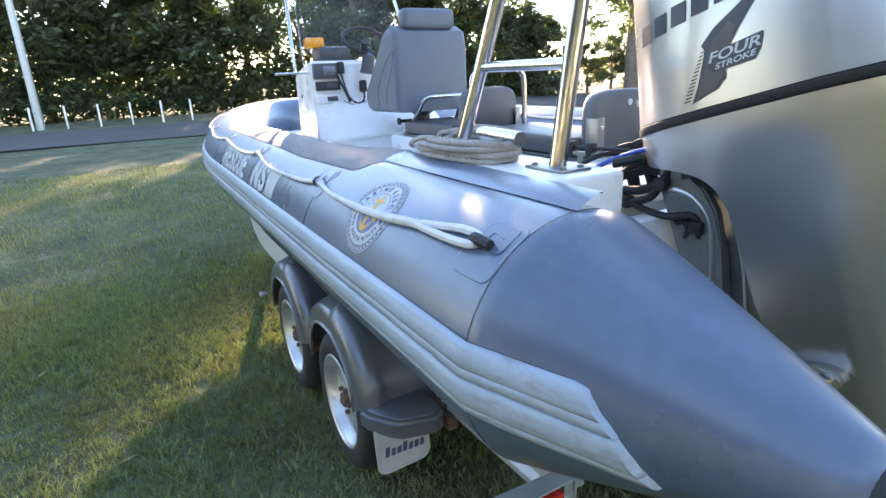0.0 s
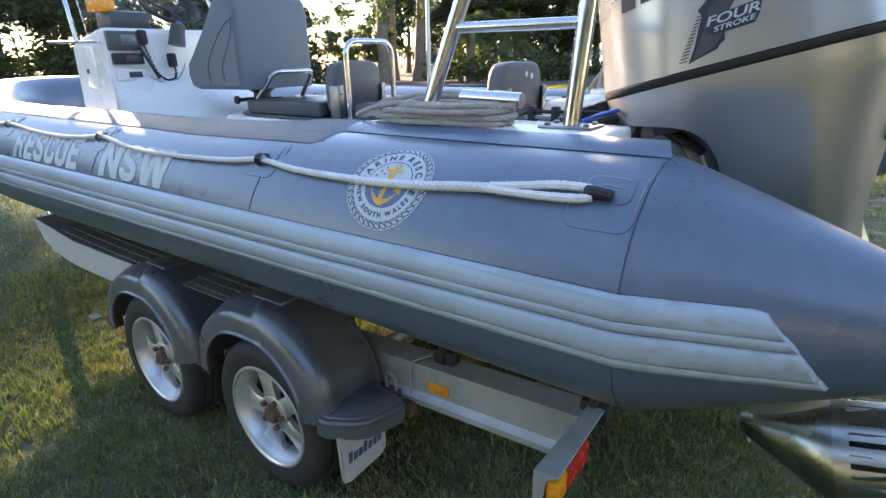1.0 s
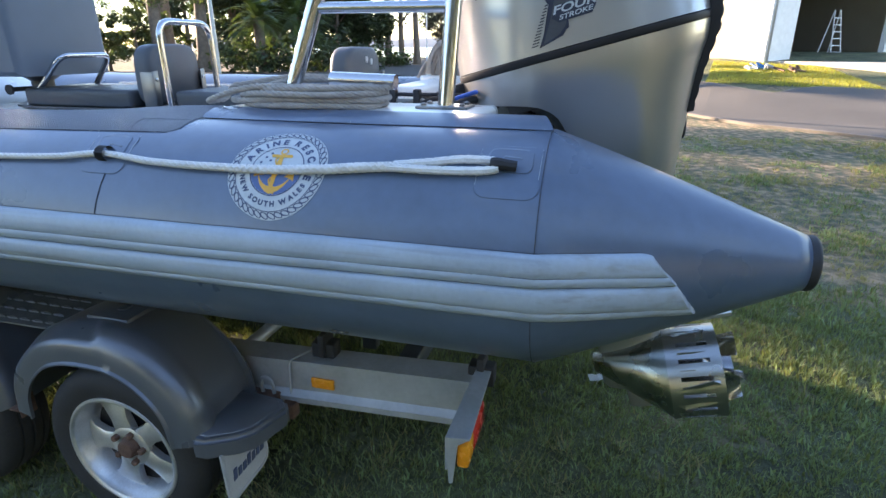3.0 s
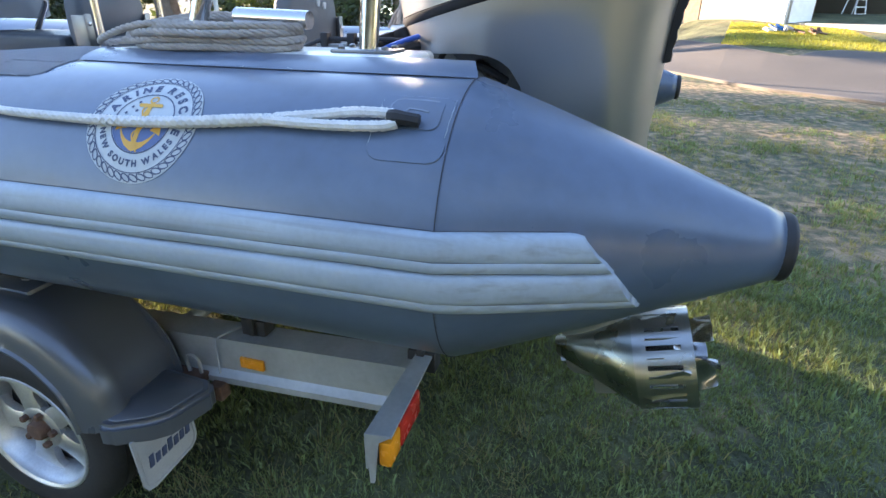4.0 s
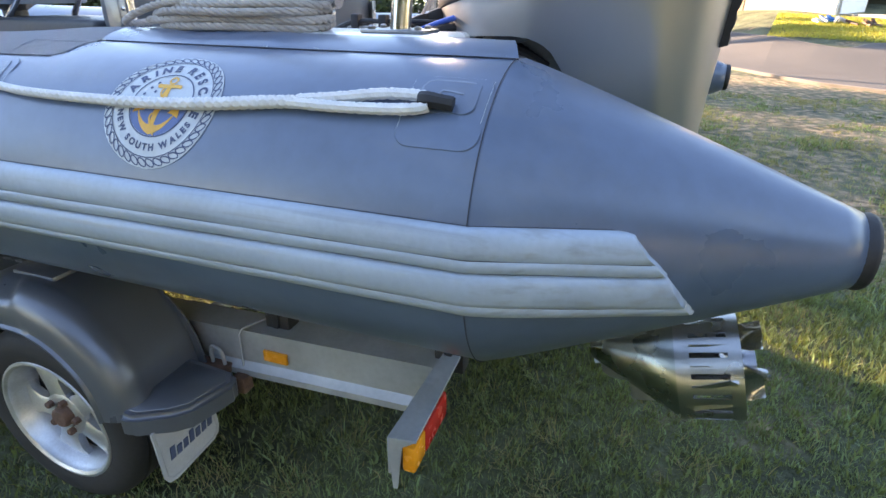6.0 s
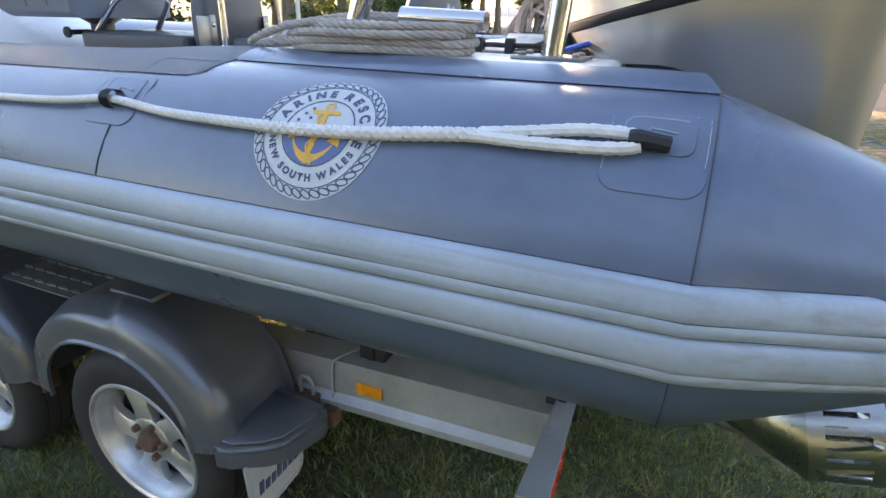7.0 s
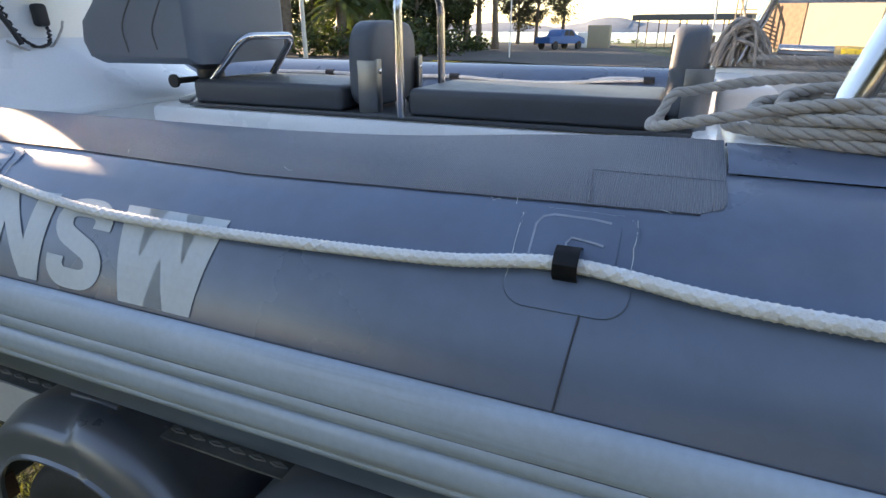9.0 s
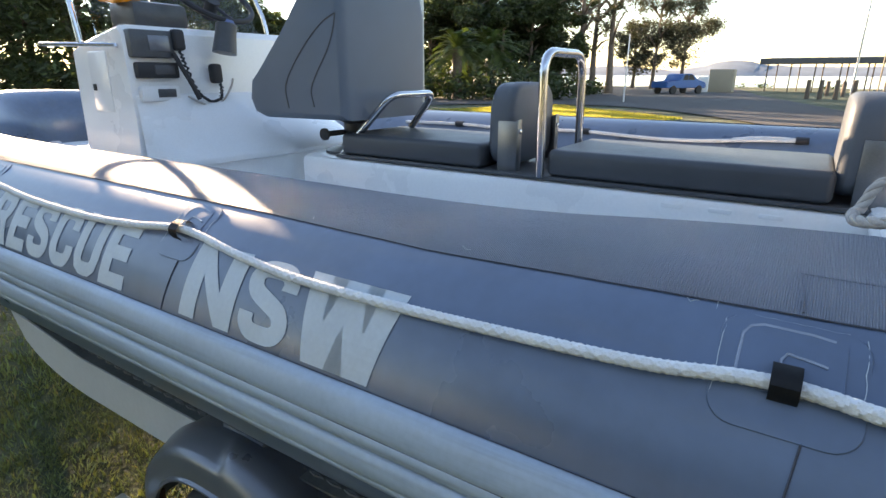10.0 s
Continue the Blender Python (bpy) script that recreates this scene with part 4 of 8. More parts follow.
bm = bmesh.new()
for t0, t1 in zip(linspace(0, 2 * math.pi, 15), linspace(0, 2 * math.pi, 15)[1:]):
    flat_on_badge(bm, [(r_ * math.cos(t_), 0.052 + r_ * math.sin(t_)) for r_, t_ in ((0.010, t0), (0.010, t1), (0.006, t1), (0.006, t0))], 0.0024)
part("anchor_ring", bm, YELLOW, badge, smooth=False)
bm = bmesh.new()
for x, y in ((-0.040, 0.030), (-0.030, 0.043), (-0.026, 0.022), (-0.048, 0.014)):
    flat_on_badge(bm, [(x + 0.0035 * math.cos(t), y + 0.0035 * math.sin(t)) for t in linspace(0, 2 * math.pi * 0.83, 6)], 0.0022)
part("stars", bm, NAVY, badge, smooth=False)

# pale glue smears and loose threads round the patches
rnd = random.Random(17)
for s, a, s0, s1, a0, a1 in CLIPS[:4]:
    arc = radians(1) * RT
    for k in range(3):
        bm = bmesh.new()
        f0 = rnd.uniform(0.0, 0.6)
        if k == 0:
            path_ = [(s0 + 0.004, a0 + (a1 - a0) * f) for f in linspace(0.35, 0.95, 9)]
        elif k == 1:
            path_ = [(s1 - 0.003, a0 + (a1 - a0) * f) for f in linspace(0.2, 0.9, 9)]
        else:
            path_ = [(s0 + (s1 - s0) * f, a1 - 0.3) for f in linspace(0.15, 0.8, 9)]
        path_ = [(q + rnd.gauss(0, 0.0006), w + rnd.gauss(0, 0.12)) for q, w in path_]
        glued_line(bm, path_, 0.0009, 0.0014)
        part("glue_edge", bm, LETTER, boat)
for k in range(11):
    bm = bmesh.new()
    q, w = rnd.uniform(0.02, 3.0), rnd.choice((87.5, 65.5, 63.5)) if rnd.random() < 0.8 else rnd.uniform(20, 60)
    if w == 87.5:
        q = rnd.uniform(0.02, 0.93)
    elif w > 60:
        q = rnd.uniform(1.0, 2.6)
    d = rnd.uniform(-1, 1)
    pts = [surf(q + 0.006 * i * d, w + 0.5 * rnd.gauss(0, 1), 0.002 + 0.0015 * i) for i in range(4)]
    sweep(bm, pts, 0.0004, 4)
    part("loose_thread", bm, LETTER, boat)

# specks of dried glue along the flap's seam
bm = bmesh.new()
for k in range(70):
    q, w = rnd.uniform(0.01, 0.94), 87.4 + rnd.gauss(0, 0.5)
    l_, h_ = rnd.uniform(0.001, 0.006), rnd.uniform(0.15, 0.35)
    bm.faces.new([bm.verts.new(surf(q + dq, w + dw, 0.0032 + 0.0006 * (k % 3))) for dq, dw in ((0, 0), (l_, 0.1), (l_ * 0.9, h_), (0.0003, h_ * 0.8))])
tagged(part("glue_specks", bm, LETTER, boat, "white specks of dried glue", smooth=False), kind="stuff")

# hull under the tubes: a deep vee, white
def hull():
    b = bmesh.new()
    rings = []
    for i in range(40):
        f = i / 39
        y = 0.08 + 5.9 * f
        half = 1.0 if y < 3.3 else 1.0 * math.cos(min(1, (y - 3.3) / 2.75) * math.pi / 2) ** 0.8 + 0.01
        rise = max(0, (y - 3.2) / 2.8) ** 2.2
        keel = 0.60 + 0.62 * rise
        chine = 0.86 + 0.30 * rise
        top = 1.0 + 0.16 * rise
        sect = [(-half * 0.92, top), (-half * 0.90, chine), (-half * 0.80, chine - 0.02), (-half * 0.45, (keel + chine) / 2 - 0.01), (-0.03, keel), (0.03, keel), (half * 0.45, (keel + chine) / 2 - 0.01), (half * 0.80, chine - 0.02), (half * 0.90, chine), (half * 0.92, top)]
        rings.append([Vector((XC + x, y, z)) for x, z in sect])
    ring_loft(b, rings)
    return b


part("hull", hull(), GEL, boat, "white fibreglass vee hull", angle=30)
# inner deck and quarter boxes
bm = bmesh.new()
deck = [[Vector((XC - w, y, 1.02)), Vector((XC - w, y, 1.05)), Vector((XC + w, y, 1.05)), Vector((XC + w, y, 1.02))] for y, w in [(0.3, 0.9), (3.3, 0.9), (4.5, 0.75), (5.3, 0.45), (5.7, 0.15)]]
ring_loft(bm, deck)
part("deck", bm, GEL, boat, "white fibreglass deck")
bm = bmesh.new()
box(bm, (XC - 0.98, 0.24, 1.0), (XC + 0.98, 0.32, 1.31), 0.02)
part("transom", bm, GEL, boat, "white fibreglass transom")
for side in (-1, 1):
    bm = bmesh.new()
    x0, x1 = -0.875, -0.628
    if side > 0:
        x0, x1 = 2 * XC - x1, 2 * XC - x0
    box(bm, (x0, 0.19, 1.03), (x1, 0.958, 1.478), 0.014, seg=3)
    part("quarter_box", bm, GEL, boat, "white fibreglass quarter locker carrying the frame", angle=50)

# ---- outboard motors ----
def oval(hw, y0, y1, z, n=40, p=2.6, front=1.0):
    """A rounded outline at height z: half width hw, from y0 (aft) to y1 (ahead)."""
    out = []
    for k in range(n):
        t = 2 * math.pi * k / n
        c, s = math.cos(t), math.sin(t)
        x = hw * math.copysign(abs(c) ** (2 / p), c)
        y = (y0 + y1) / 2 + (y1 - y0) / 2 * math.copysign(abs(s) ** (2 / p), s)
        if s > 0:
            x *= 1 - (1 - front) * abs(s) ** 2
        out.append(Vector((x, y, z)))
    return out


def spline(keys, z):
    zs = [k[0] for k in keys]
    return [float(np.interp(-z, [-q for q in zs], [k[i] for k in keys])) for i in range(1, len(keys[0]))]


# height, half width and reach aft and ahead of the upper cowl; then those of the lower one, with its crease
UPPER = [(0.58, 0.14, -0.30, 0.28), (0.565, 0.185, -0.345, 0.325), (0.53, 0.215, -0.37, 0.355), (0.45, 0.235, -0.39, 0.378), (0.30, 0.25, -0.402, 0.392), (0.15, 0.262, -0.408, 0.403), (0.012, 0.268, -0.408, 0.418)]
LOWER = [(-0.014, 0.266, -0.406, -0.18, 0.416), (-0.05, 0.265, -0.396, -0.175, 0.404), (-0.070, 0.2625, -0.388, -0.172, 0.390), (-0.085, 0.260, -0.380, -0.170, 0.368), (-0.098, 0.257, -0.372, -0.168, 0.330), (-0.108, 0.255, -0.367, -0.166, 0.285), (-0.118, 0.253, -0.363, -0.165, 0.235), (-0.130, 0.250, -0.357, -0.163, 0.185), (-0.145, 0.247, -0.350, -0.161, 0.145), (-0.165, 0.243, -0.341, -0.158, 0.116), (-0.19, 0.238, -0.331, -0.155, 0.097), (-0.24, 0.228, -0.312, -0.148, 0.080), (-0.36, 0.203, -0.268, -0.130, 0.078), (-0.485, 0.172, -0.226, -0.118, 0.082), (-0.60, 0.132, -0.21, -0.11, 0.08), (-0.70, 0.098, -0.20, -0.11, 0.08), (-0.98, 0.055, -0.24, -0.11, 0.10)]


def side_x(y, hw, y0, y1):
    """Half width of a rounded outline at y, narrower ahead."""
    s = max(-1.0, min(1.0, (y - (y0 + y1) / 2) / ((y1 - y0) / 2)))
    sn = abs(s) ** 1.5
    x = hw * math.sqrt(max(0.0, 1 - sn * sn)) ** (2 / 3.0)
    return x * (1 - 0.20 * sn ** 2) if s > 0 else x


def shell(z, hw, side, y0, yc, yf, kink=0.33):
    """Outline of a cowl: a flat side, a crease at yc with a facet to the rear y0, an end cut at yf."""
    half = []
    xc = side_x(yc, hw, *side)
    for v in [1.0, 0.985, 0.96, 0.93, 0.89, 0.84, 0.78, 0.7, 0.6, 0.5, 0.4, 0.3, 0.2, 0.1]:
        half.append((xc * (1 - kink * v - (1 - kink) * v ** 5), yc + (y0 - yc) * v))
    for q in linspace(0, 1, 22):
        y = yc + (yf - yc) * (1 - (1 - q) ** 2.2)
        half.append((side_x(y, hw, *side), y))
    xe = half[-1][0]
    half += [(xe * 0.9, yf), (xe * 0.5, yf)]
    return [Vector((x, y, z)) for x, y in half] + [Vector((-x, y, z)) for x, y in reversed(half)]


TILT_M = Matrix.Translation((0, -0.02, 1.636)) @ Matrix.Rotation(radians(-15), 4, "X")


def outboard(x):
    root = thing("outboard_motor", "silver four-stroke outboard motor tilted on the transom", "outboard motor", (x, 0.1, 1.0), group="twin outboards")
    m = Matrix.Translation((x, 0, 0)) @ TILT_M

    def add(name, b, mat, label="", angle=40, parent=None):
        bmesh.ops.transform(b, matrix=m, verts=b.verts)
        return part(name, b, mat, parent or root, label, angle=angle)

    # upper cowl
    b = bmesh.new()
    rings = []
    for z in (0.58, 0.565, 0.53, 0.49, 0.45, 0.40, 0.36, 0.30, 0.25, 0.20, 0.15, 0.08, 0.012):
        hw, y0, y1 = spline(UPPER, z)
        rings.append(shell(z, hw, (y0, y1), y0, -0.18, y1, 0.33 - 0.12 * ease(0.2, 0.5, z)))
    ring_loft(b, rings)
    add("upper_cowl", b, COWL, "pale silver painted upper cowl", 24)
    # dark band round the joint
    b = bmesh.new()
    ring_loft(b, [shell(z, 0.268 + d, (-0.408 - d, 0.418 + d), -0.408 - d, -0.18, 0.418 + d) for z, d in ((0.013, -0.006), (0.008, 0.0025), (-0.008, 0.0025), (-0.016, -0.006))])
    add("cowl_band", b, BLACK, "black band round the cowl joint", 50)
    # lower cowl: flat flared sides, a crease towards the rear, an arch cut over the brackets
    b = bmesh.new()
    rings = []
    for z in [-0.014, -0.022, -0.03, -0.04] + linspace(-0.05, -0.16, 34) + [-0.17, -0.19, -0.215, -0.24, -0.28, -0.32, -0.36, -0.42, -0.485, -0.54, -0.6, -0.7, -0.85, -0.98]:
        near = [spline(LOWER, max(-0.98, min(-0.014, z + d_))) for d_ in linspace(-0.04, 0.04, 9)]
        hw = sum(q[0] for q in near) / 9
        y0, yc, yf = spline(LOWER, z)[1:]
        rings.append(shell(z, hw, (-0.406, 0.416), y0, yc, yf))
    ring_loft(b, rings)
    add("lower_cowl", b, COWL, "silver lower cowl sweeping down into the leg", 32)
    b = bmesh.new()
    prism(b, [Vector((sx * w, y, -1.0)) for sx, seq in ((-1, ((0.03, 0.22), (0.09, 0.10), (0.11, -0.15), (0.09, -0.34))), (1, ((0.09, -0.34), (0.11, -0.15), (0.09, 0.10), (0.03, 0.22)))) for w, y in seq], (0, 0, 0.012))
    add("cavitation_plate", b, COWL)
    # gear case
    b = bmesh.new()
    lathe(b, [(0.005, 0.145), (0.025, 0.14), (0.042, 0.12), (0.052, 0.08), (0.056, 0.0), (0.05, -0.08)], Matrix.Translation((0, 0, -1.26)) @ Matrix.Rotation(radians(-90), 4, "X"), 20, cap=True)
    sec = [oval(0.022, -0.10, 0.14, z, p=2) for z in (-1.22, -1.0)]
    ring_loft(b, sec)
    sec = [oval(0.012, -0.06, 0.06, z, p=2) for z in (-1.30, -1.40)]
    ring_loft(b, sec)
    add("gear_case", b, COWL)
    # propeller guard: slotted ring with a cone of bars before it
    ax = Matrix.Translation((0, 0, -1.26)) @ Matrix.Rotation(radians(90), 4, "X")   # local z points aft
    b = bmesh.new()
    R0, y0, y1, slots = 0.174, 0.100, 0.284, 17
    for k in range(slots):
        t0, t1 = 2 * math.pi * k / slots, 2 * math.pi * (k + 1) / slots
        def pt(t, h, r=R0):
            return ax @ Vector((r * math.cos(t), r * math.sin(t), h))
        g = (t1 - t0)
        for (ta, tb, ha, hb) in ((t0, t1, y0, y0 + 0.042), (t0, t1, y1 - 0.036, y1), (t0, t0 + g * 0.37, y0 + 0.042, y1 - 0.036), (t1 - g * 0.37, t1, y0 + 0.042, y1 - 0.036)):
            n = 3
            for q in range(n):
                u0, u1 = ta + (tb - ta) * q / n, ta + (tb - ta) * (q + 1) / n
                b.faces.new([b.verts.new(p) for p in (pt(u0, ha), pt(u1, ha), pt(u1, hb), pt(u0, hb))])
    bmesh.ops.remove_doubles(b, verts=b.verts, dist=0.0004)
    bmesh.ops.solidify(b, geom=b.faces[:], thickness=0.004)
    guard = add("propeller_guard", b, MIRROR, "slotted stainless propeller guard ring", 35)
    b = bmesh.new()
    lathe(b, [(0.170, 0.108), (0.172, 0.100), (0.120, 0.0), (0.078, -0.08), (0.036, -0.165), (0.030, -0.165), (0.072, -0.075), (0.164, 0.108)], ax, 36)
    for v in b.verts:
        v.co.z += 0.28 * max(0, v.co.y + 0.09)
    add("guard_cone", b, POLISHED, "plain metal cone ahead of the guard ring", 70)
    # propeller
    b = bmesh.new()
    lathe(b, [(0.045, 0.06), (0.05, 0.10), (0.05, 0.28), (0.044, 0.33)], ax, 20, cap=True)
    for k in range(3):
        t0 = 2 * math.pi * k / 3 + 0.5
        g = []
        for i in range(7):
            r = 0.045 + 0.100 * i / 6
            w = 0.62 * math.sin(math.pi * (0.22 + 0.70 * i / 6)) ** 0.8
            row = []
            for j in range(5):
                f = j / 4 - 0.5
                t = t0 + f * w * 1.7
                row.append(b.verts.new(ax @ Vector((r * math.cos(t), r * math.sin(t), 0.292 + f * 0.13))))
            g.append(row)
        for r0_, r1_ in zip(g, g[1:]):
            for j in range(4):
                b.faces.new((r0_[j], r0_[j + 1], r1_[j + 1], r1_[j]))
    bmesh.ops.solidify(b, geom=b.faces[:], thickness=0.004)
    add("propeller", b, STEEL, "three-bladed polished propeller", 50)
    # clamp and swivel bracket
    for sx in (-0.13, 0.13):
        b = bmesh.new()
        prof = [(0.335, -0.10), (0.335, -0.17), (0.27, -0.62), (0.22, -0.66), (0.195, -0.56), (0.172, -0.36), (0.172, -0.25), (0.20, -0.18), (0.26, -0.12)]
        prism(b, [Vector((sx - 0.016, y, z)) for y, z in prof], (0.032, 0, 0))
        bmesh.ops.bevel(b, geom=b.edges[:], offset=0.006, segments=2, affect="EDGES")
        add("clamp_bracket", b, CAST, "dull silver cast clamp bracket", 40)
    b = bmesh.new()
    ring_loft(b, [oval(0.10, 0.085, 0.25, z, p=3) for z in (-0.15, -0.2, -0.5, -0.58)])
    add("swivel_bracket", b, CAST, "", 50)
    b = bmesh.new()
    ring_loft(b, [oval(0.17, 0.02, 0.30, z, p=3) for z in (-0.10, -0.15)])
    add("engine_tray", b, DARKGREY, "dark greasy engine tray and hoses", 50)
    # lower mount cover: a pointed oval with a bolt
    for sx in (-1, 1):
        b = bmesh.new()
        outl = []
        for k in range(20):
            t = 2 * math.pi * k / 20
            outl.append(Vector((sx * 0.110, -0.005 + 0.085 * math.cos(t), -0.655 + 0.028 * math.sin(t) * (1 - 0.35 * math.cos(t)))))
        prism(b, outl, (sx * 0.045, 0, 0))
        bmesh.ops.bevel(b, geom=[e for e in b.edges if abs(e.verts[0].co.x - e.verts[1].co.x) < 1e-6], offset=0.008, segments=2, affect="EDGES")
        cover = add("mount_cover", b, COWL, "silver pointed oval mount cover", 45)
        b = bmesh.new()
        lathe(b, [(0.016, 0), (0.016, 0.008), (0.010, 0.011), (0.003, 0.011)], Matrix.Translation((sx * 0.155, -0.055, -0.655)) @ Matrix.Rotation(radians(90 * sx), 4, "Y"), 14, cap=True)
        add("bolt", b, STEEL, parent=None)
    # ribbed rubber trim down the rear edge
    b = bmesh.new()
    back = [(0.16, -0.408), (0.012, -0.408), (-0.05, -0.394), (-0.085, -0.378), (-0.118, -0.363), (-0.15, -0.349), (-0.19, -0.332), (-0.24, -0.313), (-0.30, -0.291)]
    rows = []
    for i_, z in enumerate(linspace(0.15, -0.28, 30)):
        y_ = float(np.interp(-z, [-q[0] for q in back], [q[1] for q in back]))
        out = 0.006 + (0.005 if i_ % 3 else 0.0) + 0.008 * ease(-0.20, 0.0, z)
        hw = 0.085 - 0.03 * max(0.0, -z) / 0.28
        rows.append([Vector((-hw, y_ + 0.03, z)), Vector((-hw, y_ - out * 0.6, z)), Vector((-hw * 0.7, y_ - out, z)), Vector((hw * 0.7, y_ - out, z)), Vector((hw, y_ - out * 0.6, z)), Vector((hw, y_ + 0.03, z))])
    ring_loft(b, rows)
    add("rear_latch", b, BLACK, "black rubber latch and vents at the rear", 50)
    return root, m, add


def cowl_x(y, z):
    """Half width of the upper cowl at a place of its side."""
    return side_x(y, *spline(UPPER, z))


port_motor, pm, padd = outboard(-0.26)
# cast ribs of the port brackets
for name_, pts, r in (("bracket_rib", ((0.26, 1.392), (0.20, 1.392), (0.147, 1.375), (0.098, 1.32), (0.075, 1.19), (0.07, 1.02), (0.09, 0.90)), 0.008), ("bracket_rib", ((0.05, 1.376), (0.0, 1.261), (-0.03, 1.118), (-0.035, 0.98)), 0.006)):
    b = bmesh.new()
    sweep(b, smooth_path([(-0.404, y_, z_) for y_, z_ in pts], 8), r, 8)
    part(name_, b, ALLOY, port_motor, "bright cast edge of the bracket")
outboard(2 * XC + 0.26)


# the maker's name as plain slanted bars
for k in range(5):
    b = bmesh.new()
    y0_ = 0.275 - k * 0.062
    pts = [(y0_, 0.214 + 0.004 * k), (y0_ - 0.046, 0.214 + 0.004 * k), (y0_ - 0.052, 0.262 + 0.004 * k), (y0_ - 0.006, 0.262 + 0.004 * k)]
    b.faces.new([b.verts.new((-(cowl_x(y, z) + 0.0015), y, z)) for y, z in pts])
    padd("marking", b, INK)


def cowl_plate(name, pts, mat, off, label=""):
    b = bmesh.new()
    b.faces.new([b.verts.new((y, z, 0)) for y, z in pts])
    bmesh.ops.triangulate(b, faces=b.faces)
    for k in range(-10, 20):
        bmesh.ops.bisect_plane(b, geom=b.verts[:] + b.edges[:] + b.faces[:], plane_co=(k * 0.02, 0, 0), plane_no=(1, 0, 0))
    for v in b.verts:
        y, z = v.co.x, v.co.y
        v.co = Vector((-(cowl_x(y, z) + off), y, z))
    return padd(name, b, mat, label)


cowl_plate("emblem", [(0.108, 0.026), (0.088, 0.062), (0.060, 0.137), (0.068, 0.152), (0.030, 0.182), (-0.04, 0.215), (-0.085, 0.225), (-0.030, 0.165), (-0.004, 0.131), (0.012, 0.085), (0.014, 0.062), (0.022, 0.058), (0.034, 0.045)], INK, 0.0012, "dark slanted figure emblem")
cowl_plate("emblem", [(0.094, 0.034), (0.058, 0.104), (0.040, 0.150), (-0.004, 0.182), (-0.02, 0.165), (0.0, 0.125), (0.022, 0.07), (0.044, 0.05)], DARKGREY, 0.0018)
cowl_plate("emblem", [(0.058, 0.098), (0.036, 0.128), (-0.078, 0.136), (-0.070, 0.104), (-0.056, 0.084), (0.040, 0.082)], INK, 0.0022)
for k in range(14):
    z_ = 0.034 + k * 0.0078
    y_ = 0.110 - k * 0.0037
    cowl_plate("emblem_stripe", [(y_, z_), (y_ + 0.021 - k * 0.0009, z_ - 0.001), (y_ + 0.020 - k * 0.0009, z_ + 0.0022), (y_ - 0.001, z_ + 0.0032)], INK, 0.0015)


def side_word(word, y_l, y_r, z0, z1, mat, off, lean):
    b = text_mesh(word, 1.0, 0.02, 0.25)
    x0, x1, a0, a1 = extent(b)
    slice_x(b, (x1 - x0) / 12)
    for v in b.verts:
        fx, fz = (v.co.x - x0) / (x1 - x0), (v.co.y - a0) / (a1 - a0)
        y, z = y_l + (y_r - y_l) * fx, z0 + (z1 - z0) * fz + lean * fx
        v.co = Vector((-(cowl_x(y, z) + off), y, z))
    padd("lettering", b, mat, "white letters %s" % word)


side_word("FOUR", 0.052, -0.072, 0.105, 0.128, LETTER, 0.003, 0.003)
side_word("STROKE", 0.037, -0.062, 0.0875, 0.1005, LETTER, 0.003, 0.004)
# ---- trailer ----
DULLTREAD = material("tread_ridges", (0.21, 0.215, 0.21), 0.5, metal=0.5, vary=0.2, scale=9)
trailer = thing("boat_trailer", "tandem-axle boat trailer of dull galvanised steel parked on grass", "trailer", (XC, 2.0, 0.0))


def beam(lo, hi, bevel=0.006):
    b = bmesh.new()
    box(b, lo, hi, bevel)
    return b


def rail_channel(x_out, sgn):
    """A side rail with a folded lower lip, open inwards."""
    b = bmesh.new()
    t = 0.006
    prof = [(0, 0.587), (0, 0.468), (-0.006, 0.461), (-0.022, 0.447), (-0.022, 0.424), (-0.016, 0.424), (-0.016, 0.444), (t, 0.459), (t, 0.581), (0.11, 0.581), (0.11, 0.587)]
    rings = [[Vector((x_out + sgn * dx, y, z - 0.042 * (min(y, 1.6) - 0.3))) for dx, z in prof] for y in (0.21, 1.6, 4.3)]
    ring_loft(b, rings)
    return b


for sgn, x in ((1, -0.745), (-1, 2 * XC + 0.745)):
    part("side_rail", rail_channel(x, sgn), GALV, trailer, "dull folded side rail", angle=30)
    # drawbar arm
    b = bmesh.new()
    ring_loft(b, [[Vector((px + dx, py, pz)) for dx, pz in ((-0.03, 0.44), (0.03, 0.44), (0.03, 0.57), (-0.03, 0.57))] for px, py in ((x + sgn * 0.04, 4.25), (XC - sgn * 0.06, 7.1))])
    part("drawbar", b, GALV, trailer)
for y in (0.55, 1.9, 3.2, 4.25):
    part("cross_member", beam((-0.70, y - 0.04, 0.40), (2 * XC + 0.70, y + 0.04, 0.48)), DARKGREY if y < 1 else GALV, trailer)
for y in (1.386, 2.236):
    b = bmesh.new()
    sweep(b, [(-0.95, y, 0.325), (2 * XC + 0.95, y, 0.325)], 0.032, 12)
    part("axle", b, GALV, trailer)
